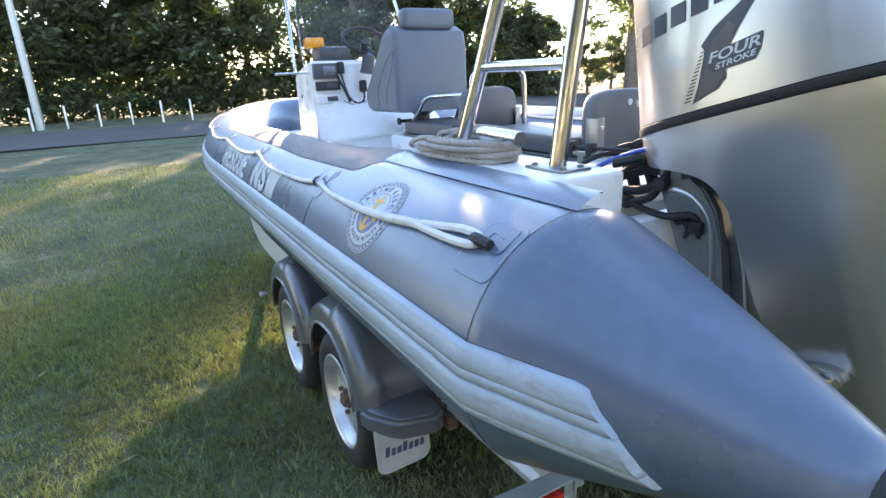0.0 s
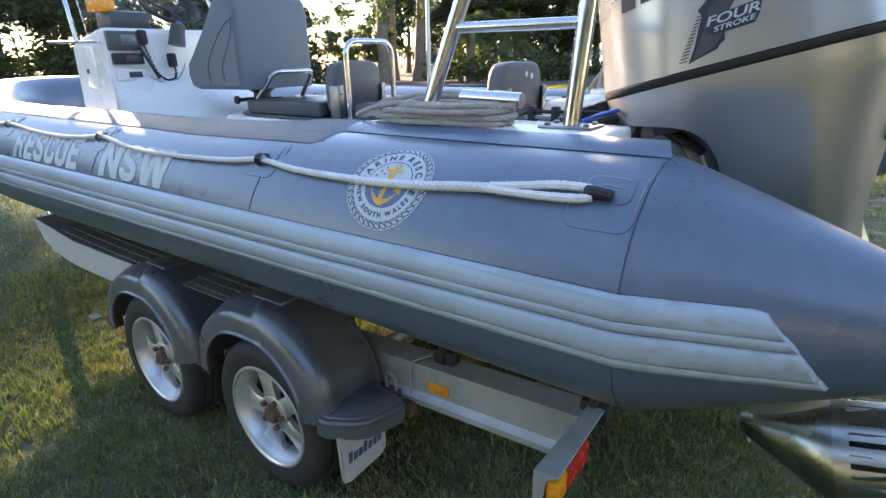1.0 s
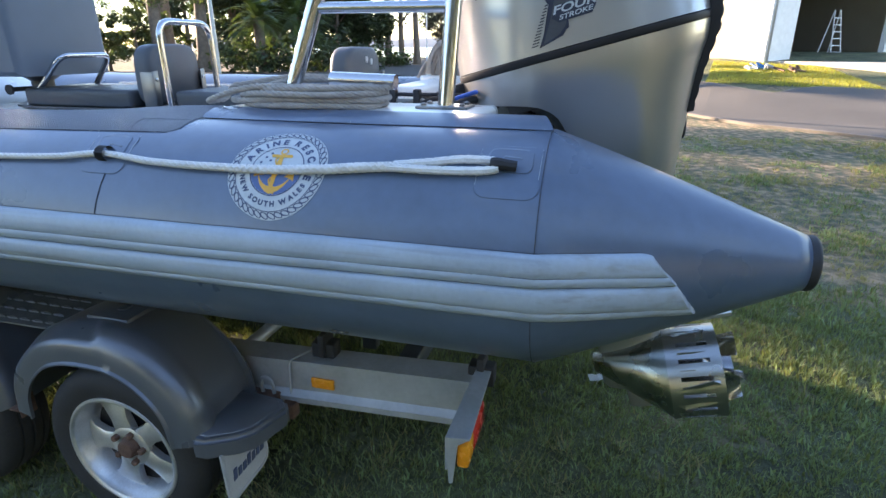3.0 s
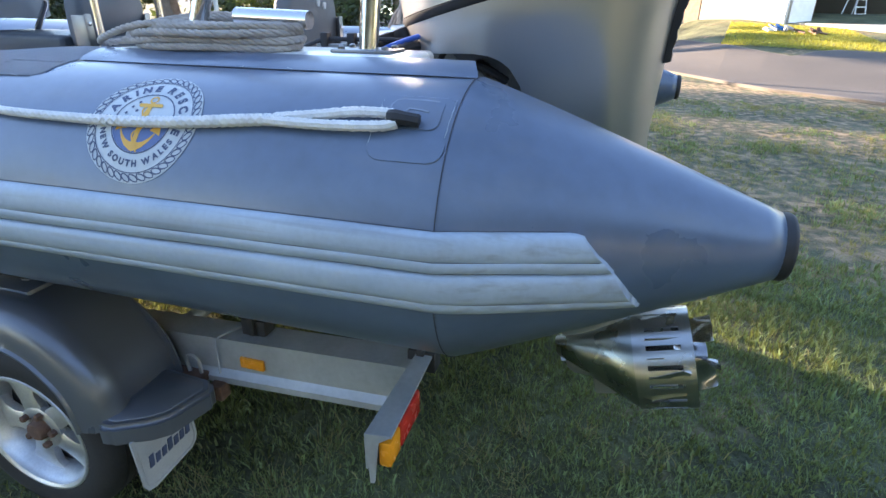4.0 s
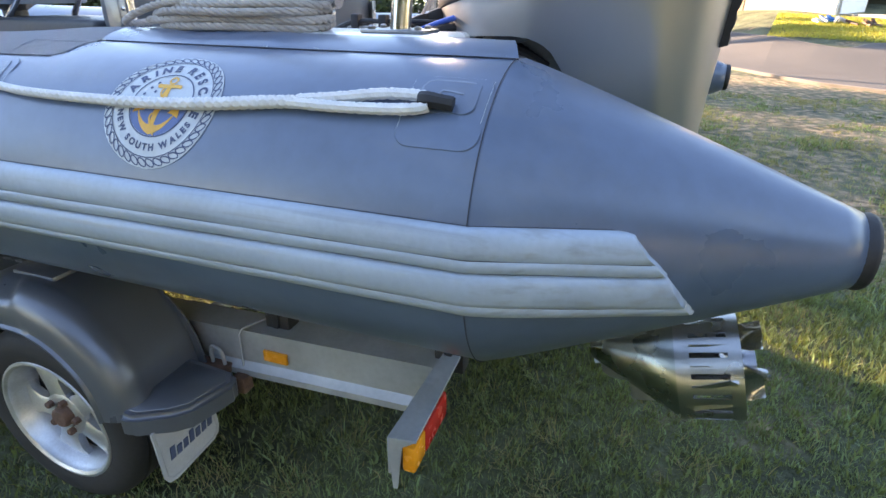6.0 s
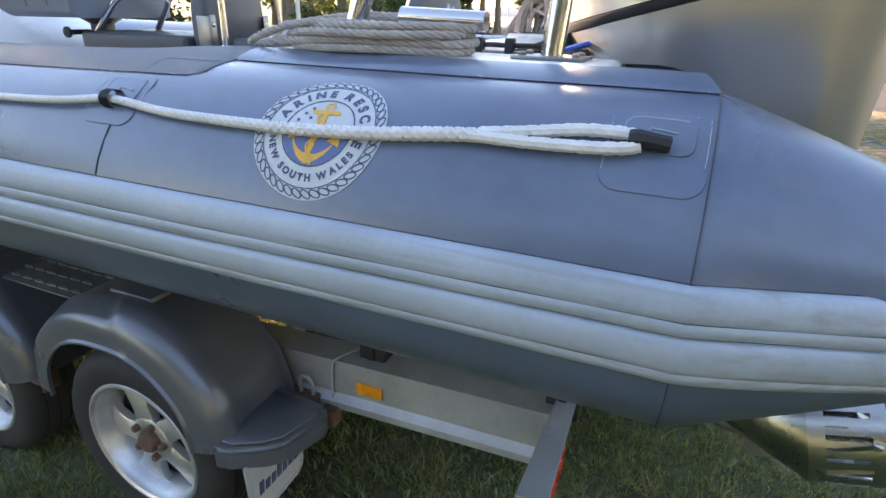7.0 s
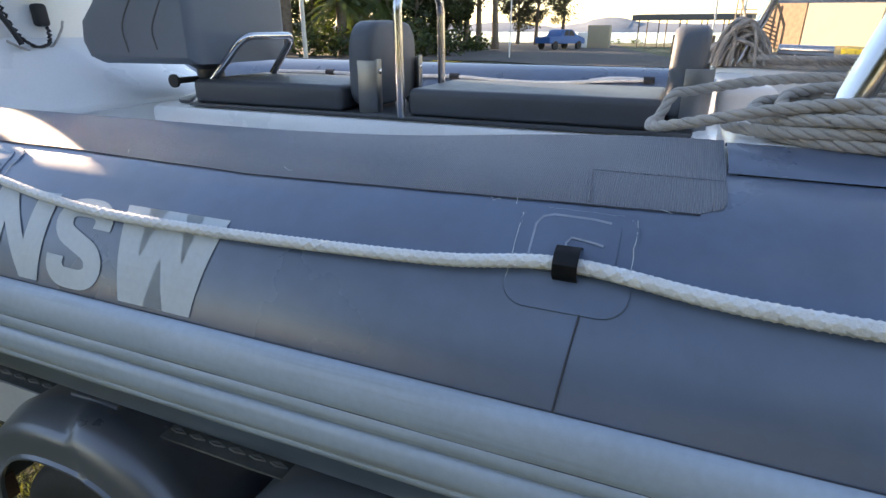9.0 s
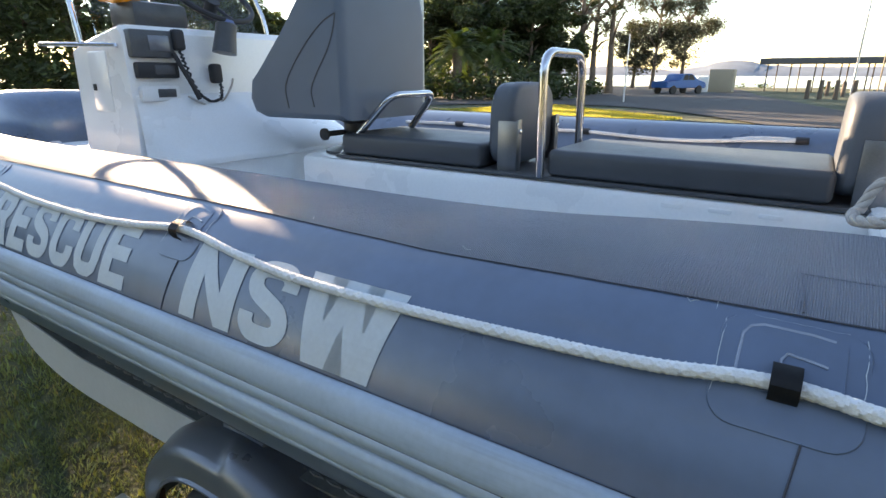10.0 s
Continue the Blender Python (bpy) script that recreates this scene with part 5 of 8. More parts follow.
# keel rollers and bunks
for y in (0.5, 1.9, 3.2):
    b = bmesh.new()
    lathe(b, [(0.02, -0.13), (0.055, -0.12), (0.045, 0), (0.055, 0.12), (0.02, 0.13)], Matrix.Translation((XC, y, 0.55)) @ Matrix.Rotation(radians(90), 4, "Y"), 16, cap=True)
    part("keel_roller", b, BLACK, trailer)
for sgn in (-1, 1):
    b = bmesh.new()
    box(b, (XC + sgn * 0.62 - 0.04, 0.3, 0.70), (XC + sgn * 0.62 + 0.04, 3.6, 0.755), 0.008)
    part("bunk", b, WOOD, trailer)
    for y in (0.72, 2.0, 3.2):
        part("bunk_bracket", beam((XC + sgn * 0.62 - 0.025, y - 0.03, 0.48), (XC + sgn * 0.62 + 0.025, y + 0.03, 0.72)), DARKGREY, trailer)

# tail boards with lamps
for sgn in (-1, 1):
    def X(x):
        return x if sgn < 0 else 2 * XC - x
    b = bmesh.new()
    # an angle: flat top, sloping outer end, vertical web at the fore edge
    o = [Vector((X(-1.062), 0.234, 0.615)), Vector((X(-0.70), 0.225, 0.615)), Vector((X(-0.694), 0.174, 0.615)), Vector((X(-1.052), 0.166, 0.615))]
    prism(b, o, (0, 0, -0.007))
    o = [Vector((X(-1.062), 0.234, 0.614)), Vector((X(-1.062), 0.224, 0.455)), Vector((X(-1.060), 0.214, 0.455)), Vector((X(-1.058), 0.200, 0.59)), Vector((X(-1.055), 0.168, 0.612))]
    prism(b, o, (0.006 * -sgn, 0, 0))
    o = [Vector((X(-1.06), 0.236, 0.612)), Vector((X(-0.70), 0.227, 0.612)), Vector((X(-0.70), 0.227, 0.52)), Vector((X(-1.06), 0.236, 0.50))]
    prism(b, o, (0, -0.006, 0))
    part("tail_board", b, GALV, trailer, "pressed metal tail light board", angle=30)
    for xa, xb, mat, lab in ((-1.05, -0.975, AMBER, "amber indicator lens"), (-0.975, -0.82, REDLENS, "red tail lens")):
        b = bmesh.new()
        a_, c_ = sorted((X(xa), X(xb)))
        box(b, (a_ + 0.001, 0.170, 0.505), (c_ - 0.001, 0.205, 0.585), 0.008)
        part("tail_lamp", b, mat, trailer, lab)
    b = bmesh.new()
    a_, c_ = sorted((X(-1.042), X(-0.798)))
    box(b, (a_, 0.196, 0.500), (c_, 0.226, 0.607), 0.004)
    part("lamp_base", b, BLACK, trailer)
    for y_ in (0.80, 0.21):
        b = bmesh.new()
        xa, xb = sorted((X(-0.70), X(-0.64)))
        box(b, (xa, y_ - 0.045, 0.55), (xb, y_ + 0.045, 0.622), 0.006)
        box(b, (xa - 0.012, y_ - 0.012, 0.57), (xb + 0.012, y_ + 0.012, 0.66), 0.004)
        part("roller_bracket", b, BLACK, trailer, "black roller bracket on the rail")
    # amber side marker
    b = bmesh.new()
    xa, xb = sorted((X(-0.757), X(-0.745)))
    box(b, (xa, 0.737, 0.470), (xb, 0.826, 0.510), 0.004)
    part("side_marker", b, AMBER, trailer, "orange side marker lens")
    b = bmesh.new()
    sweep(b, rounded([(X(-0.757), 0.915, 0.39), (X(-0.755), 0.912, 0.555), (X(-0.748), 0.90, 0.572), (X(-0.66), 0.855, 0.575)], 0.02), 0.004, 6)
    part("strap", b, FLAP, trailer, "pale cable tie strap round the rail")
    b = bmesh.new()
    sweep(b, smooth_path([(X(-0.772), 0.975, 0.425), (X(-0.778), 0.975, 0.475), (X(-0.78), 0.99, 0.495), (X(-0.78), 1.01, 0.495), (X(-0.776), 1.022, 0.47), (X(-0.772), 1.022, 0.425)], 5), 0.007, 6)
    part("u_bolt", b, GALV, trailer)
    b = bmesh.new()
    box(b, (min(X(-0.80), X(-0.752)), 0.955, 0.40), (max(X(-0.80), X(-0.752)), 1.10, 0.428), 0.004)
    box(b, (min(X(-0.80), X(-0.752)), 0.885, 0.345), (max(X(-0.80), X(-0.752)), 0.935, 0.405), 0.006)
    part("spring_hanger", b, RUST, trailer, "rusty spring hanger")
    # walkway with a tread-plate top and a pale skirt
    b = bmesh.new()
    prof_y = linspace(1.72, 2.475, 14) + linspace(2.57, 3.75, 16)
    outl = []
    for y in prof_y:
        f = min(1.0, max(0, (y - 3.2) / 0.55))
        outl.append((y, 0.70 + 0.06 * f, 0.545 + 0.20 * (1 - math.sqrt(max(0.0, 1 - f * f)))))
    for lo_, hi_ in ((9, 13), (13, len(outl))):
        seg_ = [(y + (0.006 if i_ == 0 and lo_ == 13 else 0.0), zt, zb) for i_, (y, zt, zb) in enumerate(outl[lo_:hi_ + (1 if lo_ == 9 else 0)])]
        ring_loft(b, [[Vector((X(-0.985), y, zt)), Vector((X(-0.985), y, zb)), Vector((X(-0.979), y, zb)), Vector((X(-0.979), y, zt))] for y, zt, zb in seg_])
    walk_ob = part("walkway", b, SKIRT, trailer, "pale folded walkway with a curved skirt", angle=30)
    b = bmesh.new()
    ring_loft(b, [[Vector((X(-0.978), y, zt - 0.002)), Vector((X(-0.978), y, zt - 0.008)), Vector((X(-0.66), y, zt - 0.008)), Vector((X(-0.66), y, zt - 0.002))] for y, zt, zb in outl])
    part("plate", b, TREADM, walk_ob, "dull grey tread plate", angle=30)
    b = bmesh.new()
    for i in range(32):
        for j in range(5):
            cy, cx = 1.75 + i * 0.06 + (j % 2) * 0.03, -0.95 + j * 0.06
            z = 0.7035 + (0.02 * max(0, (cy - 2.75) / 0.7))
            pts = [Vector((X(cx), cy - 0.024, z)), Vector((X(cx + 0.007), cy, z + 0.003)), Vector((X(cx), cy + 0.024, z)), Vector((X(cx - 0.007), cy, z + 0.003))]
            prism(b, pts, (0, 0, -0.006))
    tagged(part("tread", b, DULLTREAD, trailer, "raised diamond tread", smooth=False), kind="stuff")


def wheel(x, y, sgn, z=0.32):
    """A tyre on a five-spoke alloy rim; sgn points outwards along x."""
    root = part_root = thing("trailer_wheel", "black tyre on a scuffed silver alloy rim with rusty hub", "wheel", (x, y, z), group="trailer wheels")
    m = Matrix.Translation((x, y, z)) @ Matrix.Rotation(radians(90 * sgn), 4, "Y")   # local z outwards
    b = bmesh.new()
    prof = [(0.214, -0.085), (0.232, -0.092), (0.268, -0.097), (0.298, -0.09), (0.315, -0.075), (0.322, -0.055), (0.323, -0.046), (0.316, -0.044), (0.316, -0.038), (0.324, -0.036), (0.325, -0.006), (0.318, -0.004), (0.318, 0.004), (0.325, 0.006), (0.324, 0.036), (0.316, 0.038), (0.316, 0.044), (0.323, 0.046), (0.322, 0.055), (0.315, 0.075), (0.298, 0.09), (0.268, 0.097), (0.232, 0.093), (0.216, 0.087)]
    lathe(b, prof, m, 48)
    part("tyre", b, TYRE, root, "worn black tyre")
    b = bmesh.new()
    lathe(b, [(0.214, -0.08), (0.218, 0.080), (0.222, 0.088), (0.220, 0.093), (0.212, 0.094), (0.203, 0.088), (0.199, 0.070), (0.191, 0.060), (0.188, 0.02), (0.180, 0.0), (0.170, -0.07)], m, 48)
    rim = part("rim", b, WHEELAL, root, "scuffed silver rim", angle=35)
    # spokes
    for k in range(5):
        t = 2 * math.pi * (k + 0.25) / 5
        b = bmesh.new()
        rows = []
        for r, w, h in ((0.03, 0.034, 0.052), (0.07, 0.040, 0.054), (0.11, 0.036, 0.052), (0.155, 0.048, 0.047), (0.194, 0.078, 0.036)):
            rows.append([m @ Matrix.Rotation(t, 4, "Z") @ Vector((r, yy, hh)) for yy, hh in ((-w, h - 0.03), (-w, h - 0.006), (-w * 0.7, h), (w * 0.7, h), (w, h - 0.006), (w, h - 0.03))])
        ring_loft(b, rows)
        part("spoke", b, WHEELAL, rim, angle=30)
    b = bmesh.new()
    lathe(b, [(0.19, 0.002), (0.0, 0.002)], m, 32)
    part("brake_disc", b, BLACK, rim)
    b = bmesh.new()
    lathe(b, [(0.078, 0.035), (0.078, 0.053), (0.070, 0.057), (0.046, 0.057)], m, 28)
    part("boss", b, WHEELAL, rim)
    b = bmesh.new()
    lathe(b, [(0.044, 0.04), (0.039, 0.056), (0.036, 0.058), (0.034, 0.076), (0.029, 0.081), (0.001, 0.082)], m, 20)
    part("hub", b, RUST, rim, "rusty hub and bearing cap")
    for k in range(5):
        t = 2 * math.pi * (k + 0.75) / 5
        b = bmesh.new()
        lathe(b, [(0.0125, 0.05), (0.0125, 0.072), (0.009, 0.076), (0.001, 0.076)], m @ Matrix.Translation((0.058 * math.cos(t), 0.058 * math.sin(t), 0)), 6)
        part("wheel_nut", b, RUST, rim, angle=25)
    return root


GUARD_X0 = -0.79


def mudguard(y, X, rear):
    """Moulded plastic arch over one tyre: a broad rounded rim aft of the crown, a flat facet ahead of it."""
    GUARD_Z = 0.345 if rear else 0.312
    root = thing("mudguard", "dark grey moulded plastic mudguard over a trailer wheel", "mudguard", (X(-1.0), y, 0.4), group="trailer mudguards")
    b = bmesh.new()
    corners = [(-0.392, 0.075), (-0.385, 0.12), (-0.365, 0.205), (-0.315, 0.29), (-0.225, 0.372), (-0.12, 0.418), (0.0, 0.43), (0.13, 0.418), (0.24, 0.375), (0.335, 0.29), (0.39, 0.19), (0.41, 0.07)]
    fine = smooth_path([Vector((0, a * 1.03, c + 0.004)) for a, c in corners], 9)
    round_ = [(-1.062, 0.002), (-1.080, 0.004), (-1.100, 0.002), (-1.120, -0.005), (-1.138, -0.017), (-1.152, -0.035), (-1.160, -0.058), (-1.163, -0.085), (-1.164, -0.108), (-1.172, -0.114), (-1.172, -0.120)]
    flat_ = [(-1.062, -0.001), (-1.075, -0.004), (-1.095, -0.012), (-1.115, -0.020), (-1.135, -0.029), (-1.150, -0.037), (-1.157, -0.050), (-1.159, -0.085), (-1.160, -0.108), (-1.168, -0.114), (-1.168, -0.120)]
    rings = []
    for p in fine:
        d = Vector((0, p.y, p.z)).normalized()
        r = Vector((0, p.y, p.z)).length
        # towards the rear foot the top draws in behind the flared rim
        draw = -0.020 * ease(-0.20, -0.37, p.y)
        sect = [(GUARD_X0, -0.010 + draw), (-0.88, -0.004 + draw), (-1.04, -0.003 + draw)]
        for k_, ((xa, da), (xb, db)) in enumerate(zip(round_, flat_)):
            # the crease slants aft as it nears the rim
            y_c = 0.02 - 0.15 * k_ / 10
            w = ease(y_c + 0.012, y_c - 0.012, p.y)
            sect.append((xb + (xa - xb) * w, db + (da + 0.003 - db) * w + draw * (0.85, 0.6, 0.35, 0.15, 0.05, 0, 0, 0, 0, 0, 0)[k_]))
        sect += [(-1.155, -0.118), (-1.153, -0.055), (-1.135, -0.036 + draw * 0.3), (-1.09, -0.020 + draw * 0.8), (-0.88, -0.014 + draw), (GUARD_X0, -0.018 + draw)]
        ring = []
        for xx, dr in sect:
            q = d * (r + dr)
            ring.append(Vector((X(xx + 0.062 if xx < -0.9 else xx), y + q.y, GUARD_Z + q.z)))
        rings.append(ring)
    ring_loft(b, rings)
    part("arch", b, GUARD, root, angle=42)
    b = bmesh.new()
    xa, xb = sorted((X(-0.985), X(-0.825)))
    box(b, (xa, y - 0.085, GUARD_Z + 0.415), (xb, y + 0.085, GUARD_Z + 0.4395), 0.005)
    part("top_pad", b, GUARD, root)
    b = bmesh.new()
    lathe(b, [(0.024, 0), (0.024, 0.003), (0.018, 0.006), (0.001, 0.006)], Matrix.Translation((X(-0.905), y, GUARD_Z + 0.4395)), 10)
    part("bolt", b, GUARD, root)
    # rusty bracket at the fore foot
    b = bmesh.new()
    xa, xb = sorted((X(-1.09), X(-1.03)))
    box(b, (xa, y + 0.375, GUARD_Z + 0.03), (xb, y + 0.382, GUARD_Z + 0.11), 0.002)
    box(b, (xa, y + 0.382, GUARD_Z + 0.055), (xb, y + 0.43, GUARD_Z + 0.063), 0.002)
    part("bracket", b, RUST, root, "small rusty bracket")
    if not rear:
        b = bmesh.new()
        xa, xb = sorted((X(-1.16), X(-1.115)))
        box(b, (xa, y + 0.425, 0.395), (xb, y + 0.46, 0.43), 0.006)
        box(b, (xa, y + 0.385, 0.42), (xb, y + 0.43, 0.428), 0.002)
        part("lug", b, ALLOY, root, "small bright lug at the guard's foot")
    # inner wall
    b = bmesh.new()
    outl = [Vector((X(GUARD_X0), y + p.y, GUARD_Z + p.z - 0.01)) for p in fine[::2]]
    prism(b, outl, (0.006 * (1 if X(0) == 0 else -1), 0, 0))
    part("inner_wall", b, GUARD, root)
    return root


def step_and_flap(X, sgn):
    root = thing("step", "smooth grey plastic step with a mud flap hanging under it", "step", (X(-0.98), 0.95, 0.4), group="trailer steps")
    b = bmesh.new()
    top = [(-1.108, 1.075), (-1.104, 1.03), (-1.045, 0.945), (-1.000, 0.905), (-0.850, 0.868), (-0.805, 0.905), (-0.805, 1.09)]
    # the tread slopes a little aft, with a deep skirt below it
    prism(b, [Vector((X(x), y, 0.455 - 0.085 * (1.05 - y))) for x, y in top], (0, 0, -0.078))
    bmesh.ops.bevel(b, geom=b.edges[:], offset=0.014, segments=3, affect="EDGES")
    part("tread", b, GUARD, root, angle=50)
    b = bmesh.new()
    inner = [(-1.078, 1.065), (-1.075, 1.03), (-1.026, 0.962), (-0.985, 0.928), (-0.862, 0.898), (-0.832, 0.92), (-0.832, 1.075)]
    prism(b, [Vector((X(x), y, 0.4582 - 0.085 * (1.05 - y))) for x, y in inner], (0, 0, -0.02))
    bmesh.ops.bevel(b, geom=b.edges[:], offset=0.002, segments=1, affect="EDGES")
    part("tread_inset", b, GUARD, root, "slightly raised matt inset of the step", angle=50)
    b = bmesh.new()
    outl = [(-1.085, 0.39), (-0.845, 0.39), (-0.842, 0.230), (-0.850, 0.203), (-0.875, 0.188), (-1.04, 0.178), (-1.068, 0.188), (-1.080, 0.212)]
    prism(b, [Vector((X(x), 0.985 - 0.02 * (0.43 - z), z)) for x, z in outl], (0, 0.006, 0))
    flap = part("mud_flap", b, FLAP, root, "pale grey rubber mud flap with a dark maker's mark")
    # the maker's mark, kept as plain bars
    b = bmesh.new()
    for i in range(7):
        xx = -1.045 + i * 0.026
        h = 0.044 if i in (0, 3) else 0.032
        z = 0.258
        prism(b, [Vector((X(xx), 0.9785, z)), Vector((X(xx + 0.018), 0.9785, z)), Vector((X(xx + 0.022), 0.9785, z + h)), Vector((X(xx + 0.004), 0.9785, z + h))], (0, 0.0025, 0))
    part("mark", b, NAVY, flap, smooth=False)
    b = bmesh.new()
    rim_ = [Vector((X(x), 0.9825 - 0.02 * (0.43 - z), z)) for x, z in ((-1.072, 0.370), (-1.068, 0.214), (-1.058, 0.200), (-1.036, 0.191), (-0.878, 0.200), (-0.862, 0.211), (-0.855, 0.232), (-0.857, 0.370))]
    sweep(b, rim_, 0.0022, 6)
    part("border", b, FLAP, flap)
    return root


for sgn in (-1, 1):
    def X(x, s=sgn):
        return x if s < 0 else 2 * XC - x
    for y in (1.386, 2.236):
        wheel(X(-1.0), y, sgn, 0.32 if y < 2 else 0.30)
        mudguard(y + 0.055, X, y < 2)
    step_and_flap(X, sgn)
# ---- fittings on the boat ----
frame_ob = thing("stern_frame", "polished stainless stern frame with rungs", "frame", (XC, 0.55, 1.478))
for sgn in (-1, 1):
    def X(x, s=sgn):
        return x if s < 0 else 2 * XC - x
    b = bmesh.new()
    sweep(b, [(X(-0.742), 0.321, 1.478), (X(-0.712), 0.308, 1.75), (X(-0.632), 0.272, 2.45)], 0.0235, 18)
    part("leg", b, STEEL, frame_ob)
    b = bmesh.new()
    sweep(b, [(X(-0.742), 0.815, 1.478), (X(-0.711), 0.723, 1.745), (X(-0.626), 0.483, 2.45)], 0.0235, 18)
    part("leg", b, STEEL, frame_ob)
    b = bmesh.new()
    sweep(b, [(X(-0.713), 0.31, 1.742), (X(-0.711), 0.722, 1.745)], 0.0155, 14)
    part("rung", b, STEEL, frame_ob)
    b = bmesh.new()
    sweep(b, [(X(-0.754), 0.662, 1.552), (X(-0.757), 0.462, 1.546)], 0.021, 16)
    sweep(b, [(X(-0.755), 0.60, 1.478), (X(-0.755), 0.60, 1.545)], 0.014, 12)
    part("stub_bar", b, STEEL, frame_ob, "open-ended polished bar")
    for yy in (0.321, 0.83):
        b = bmesh.new()
        box(b, (X(-0.742) - 0.05, yy - 0.075, 1.478), (X(-0.742) + 0.05, yy + 0.075, 1.486), 0.003)
        part("foot_plate", b, BRUSHED, frame_ob)
        for dx, dy in ((-0.03, -0.055), (0.03, -0.055), (-0.03, 0.055), (0.03, 0.055)):
            b = bmesh.new()
            lathe(b, [(0.009, 0), (0.009, 0.005), (0.004, 0.008), (0.0005, 0.008)], Matrix.Translation((X(-0.742) + dx, yy + dy, 1.486)), 8)
            part("bolt", b, BRUSHED, frame_ob)
b = bmesh.new()
sweep(b, [(-0.63, 0.37, 2.45), (2 * XC + 0.63, 0.37, 2.45)], 0.0235, 14)
part("cross_bar", b, STEEL, frame_ob)


def rope_coil(cx, cy, z, rx, ry, turns, r, mat, label, seed):
    """Loops of rope laid one on another, each a little off the last."""
    rnd = random.Random(seed)
    root = thing("rope_coil", label, "rope", (cx, cy, z))
    n = 30
    for k in range(turns):
        layer = k // 2
        inner = k % 2
        sx, sy = rx * (1 - 0.24 * inner) * rnd.uniform(0.93, 1.06), ry * (1 - 0.13 * inner) * rnd.uniform(0.94, 1.06)
        ox, oy = rnd.gauss(0, 0.008), rnd.gauss(0, 0.020)
        ph, amp, skew = rnd.uniform(0, 6.28), rnd.uniform(0.005, 0.012), rnd.uniform(-0.12, 0.12)
        zz = z + r * 0.98 + layer * r * 1.22 + (0.1 * r if inner else 0)
        pts = []
        for q in range(n + 2):
            t = 2 * math.pi * q / n + 0.4 * k
            x, y = sx * math.cos(t), sy * math.sin(t)
            lift = 0.0 if layer == 0 else 0.2 * amp * (1 + math.sin(2 * t + ph))
            pts.append(Vector((cx + ox + x + skew * y * 0.5 + 0.006 * math.sin(3 * t + ph), cy + oy + y + skew * x, zz + lift + (0.004 * q / n if layer else 0))))
        b = bmesh.new()
        braid(b, resample(smooth_path(pts, 4), 0.005), r, 3, 15.0, 6)
        part("loop", b, mat, root)
    return root


near_coil = thing("rope_coil", "coil of weathered tan three-strand rope on the locker", "rope", (-0.785, 0.72, 1.478))


def coil_loop(x_near, x_far, y_aft, y_fore, z, lift_far, lift_fore, dip, start, seed):
    """One long turn of the coil: straight along its sides and tightly bent at its ends."""
    rnd = random.Random(seed)
    ph = rnd.uniform(0, 6.28)
    pts = []
    for q in range(37):
        t = start + 2 * math.pi * q / 36 * 1.02
        c, s = math.cos(t), math.sin(t)
        fx, fy = math.copysign(abs(c) ** 0.75, c), math.copysign(abs(s) ** 0.9, s)
        x = (x_near + x_far) / 2 + (x_far - x_near) / 2 * fx
        y = (y_aft + y_fore) / 2 + (y_fore - y_aft) / 2 * fy
        up = lift_far * max(0.0, fx) ** 1.5 + lift_fore * max(0.0, fy) ** 3 - dip * max(0.0, fy) ** 2 * (1 if fx < 0.4 else 0.4)
        pts.append(Vector((x + 0.003 * math.sin(2 * t + ph), y + 0.004 * math.cos(3 * t + ph), z + up + 0.0015 * math.sin(4 * t + ph))))
    b = bmesh.new()
    braid(b, resample(smooth_path(pts, 4), 0.004), 0.0088, 3, 16.5, 6)
    part("loop", b, ROPE_T, near_coil)


for k, (x0_, x1_, y0_, y1_, z_, up_, dip_, st_) in enumerate((
        (-0.888, -0.690, 0.492, 0.905, 1.4870, 0.002, 0.000, 0.6), (-0.862, -0.715, 0.512, 0.880, 1.4870, 0.002, 0.000, 1.4),
        (-0.884, -0.680, 0.484, 0.955, 1.5030, 0.004, 0.010, 2.1), (-0.858, -0.700, 0.505, 0.900, 1.5045, 0.004, 0.008, 5.6),
        (-0.891, -0.672, 0.490, 0.930, 1.5190, 0.008, 0.012, 3.5), (-0.874, -0.676, 0.478, 0.895, 1.5340, 0.012, 0.018, 5.0))):
    coil_loop(x0_, x1_, y0_, y1_, z_, up_, 0.0, dip_, st_, k + 1)
# one turn has slipped forward over the locker's end, its far side riding over the rest
coil_loop(-0.866, -0.640, 0.530, 1.062, 1.535, 0.016, 0.0, 0.055, 4.2, 8)
rope_coil(2 * XC + 0.70, 0.50, 1.478, 0.10, 0.26, 5, 0.0125, ROPE_T, "coil of weathered tan rope on the far locker", 8)
# hank of rope hung on the far frame leg
b = bmesh.new()
rnd = random.Random(5)
hx, hy = 2 * XC + 0.70, 0.80
for k in range(26):
    # turns drawn over the middle, their ends spread on the locker
    w, up = rnd.uniform(0.028, 0.088), rnd.uniform(0.10, 0.185)
    ox, oy, lean = rnd.uniform(-0.05, 0.04), rnd.uniform(-0.02, 0.02), rnd.uniform(-0.03, 0.05)
    pts = [Vector((hx + ox + 0.03 * math.cos(u) * (1 if k % 2 else -1), hy + oy + w * math.cos(u) * (1.15 - 0.35 * math.sin(u)) + lean * math.sin(u) ** 2, 1.49 + up * max(0.0, math.sin(u)) ** 0.7 + (0.0 if math.sin(u) > 0 else 0.012 * math.sin(u)))) for u in linspace(-0.35, math.pi + 0.35, 15)]
    braid(b, resample(smooth_path(pts, 4), 0.010), 0.0080, 3, 18.0, 5)
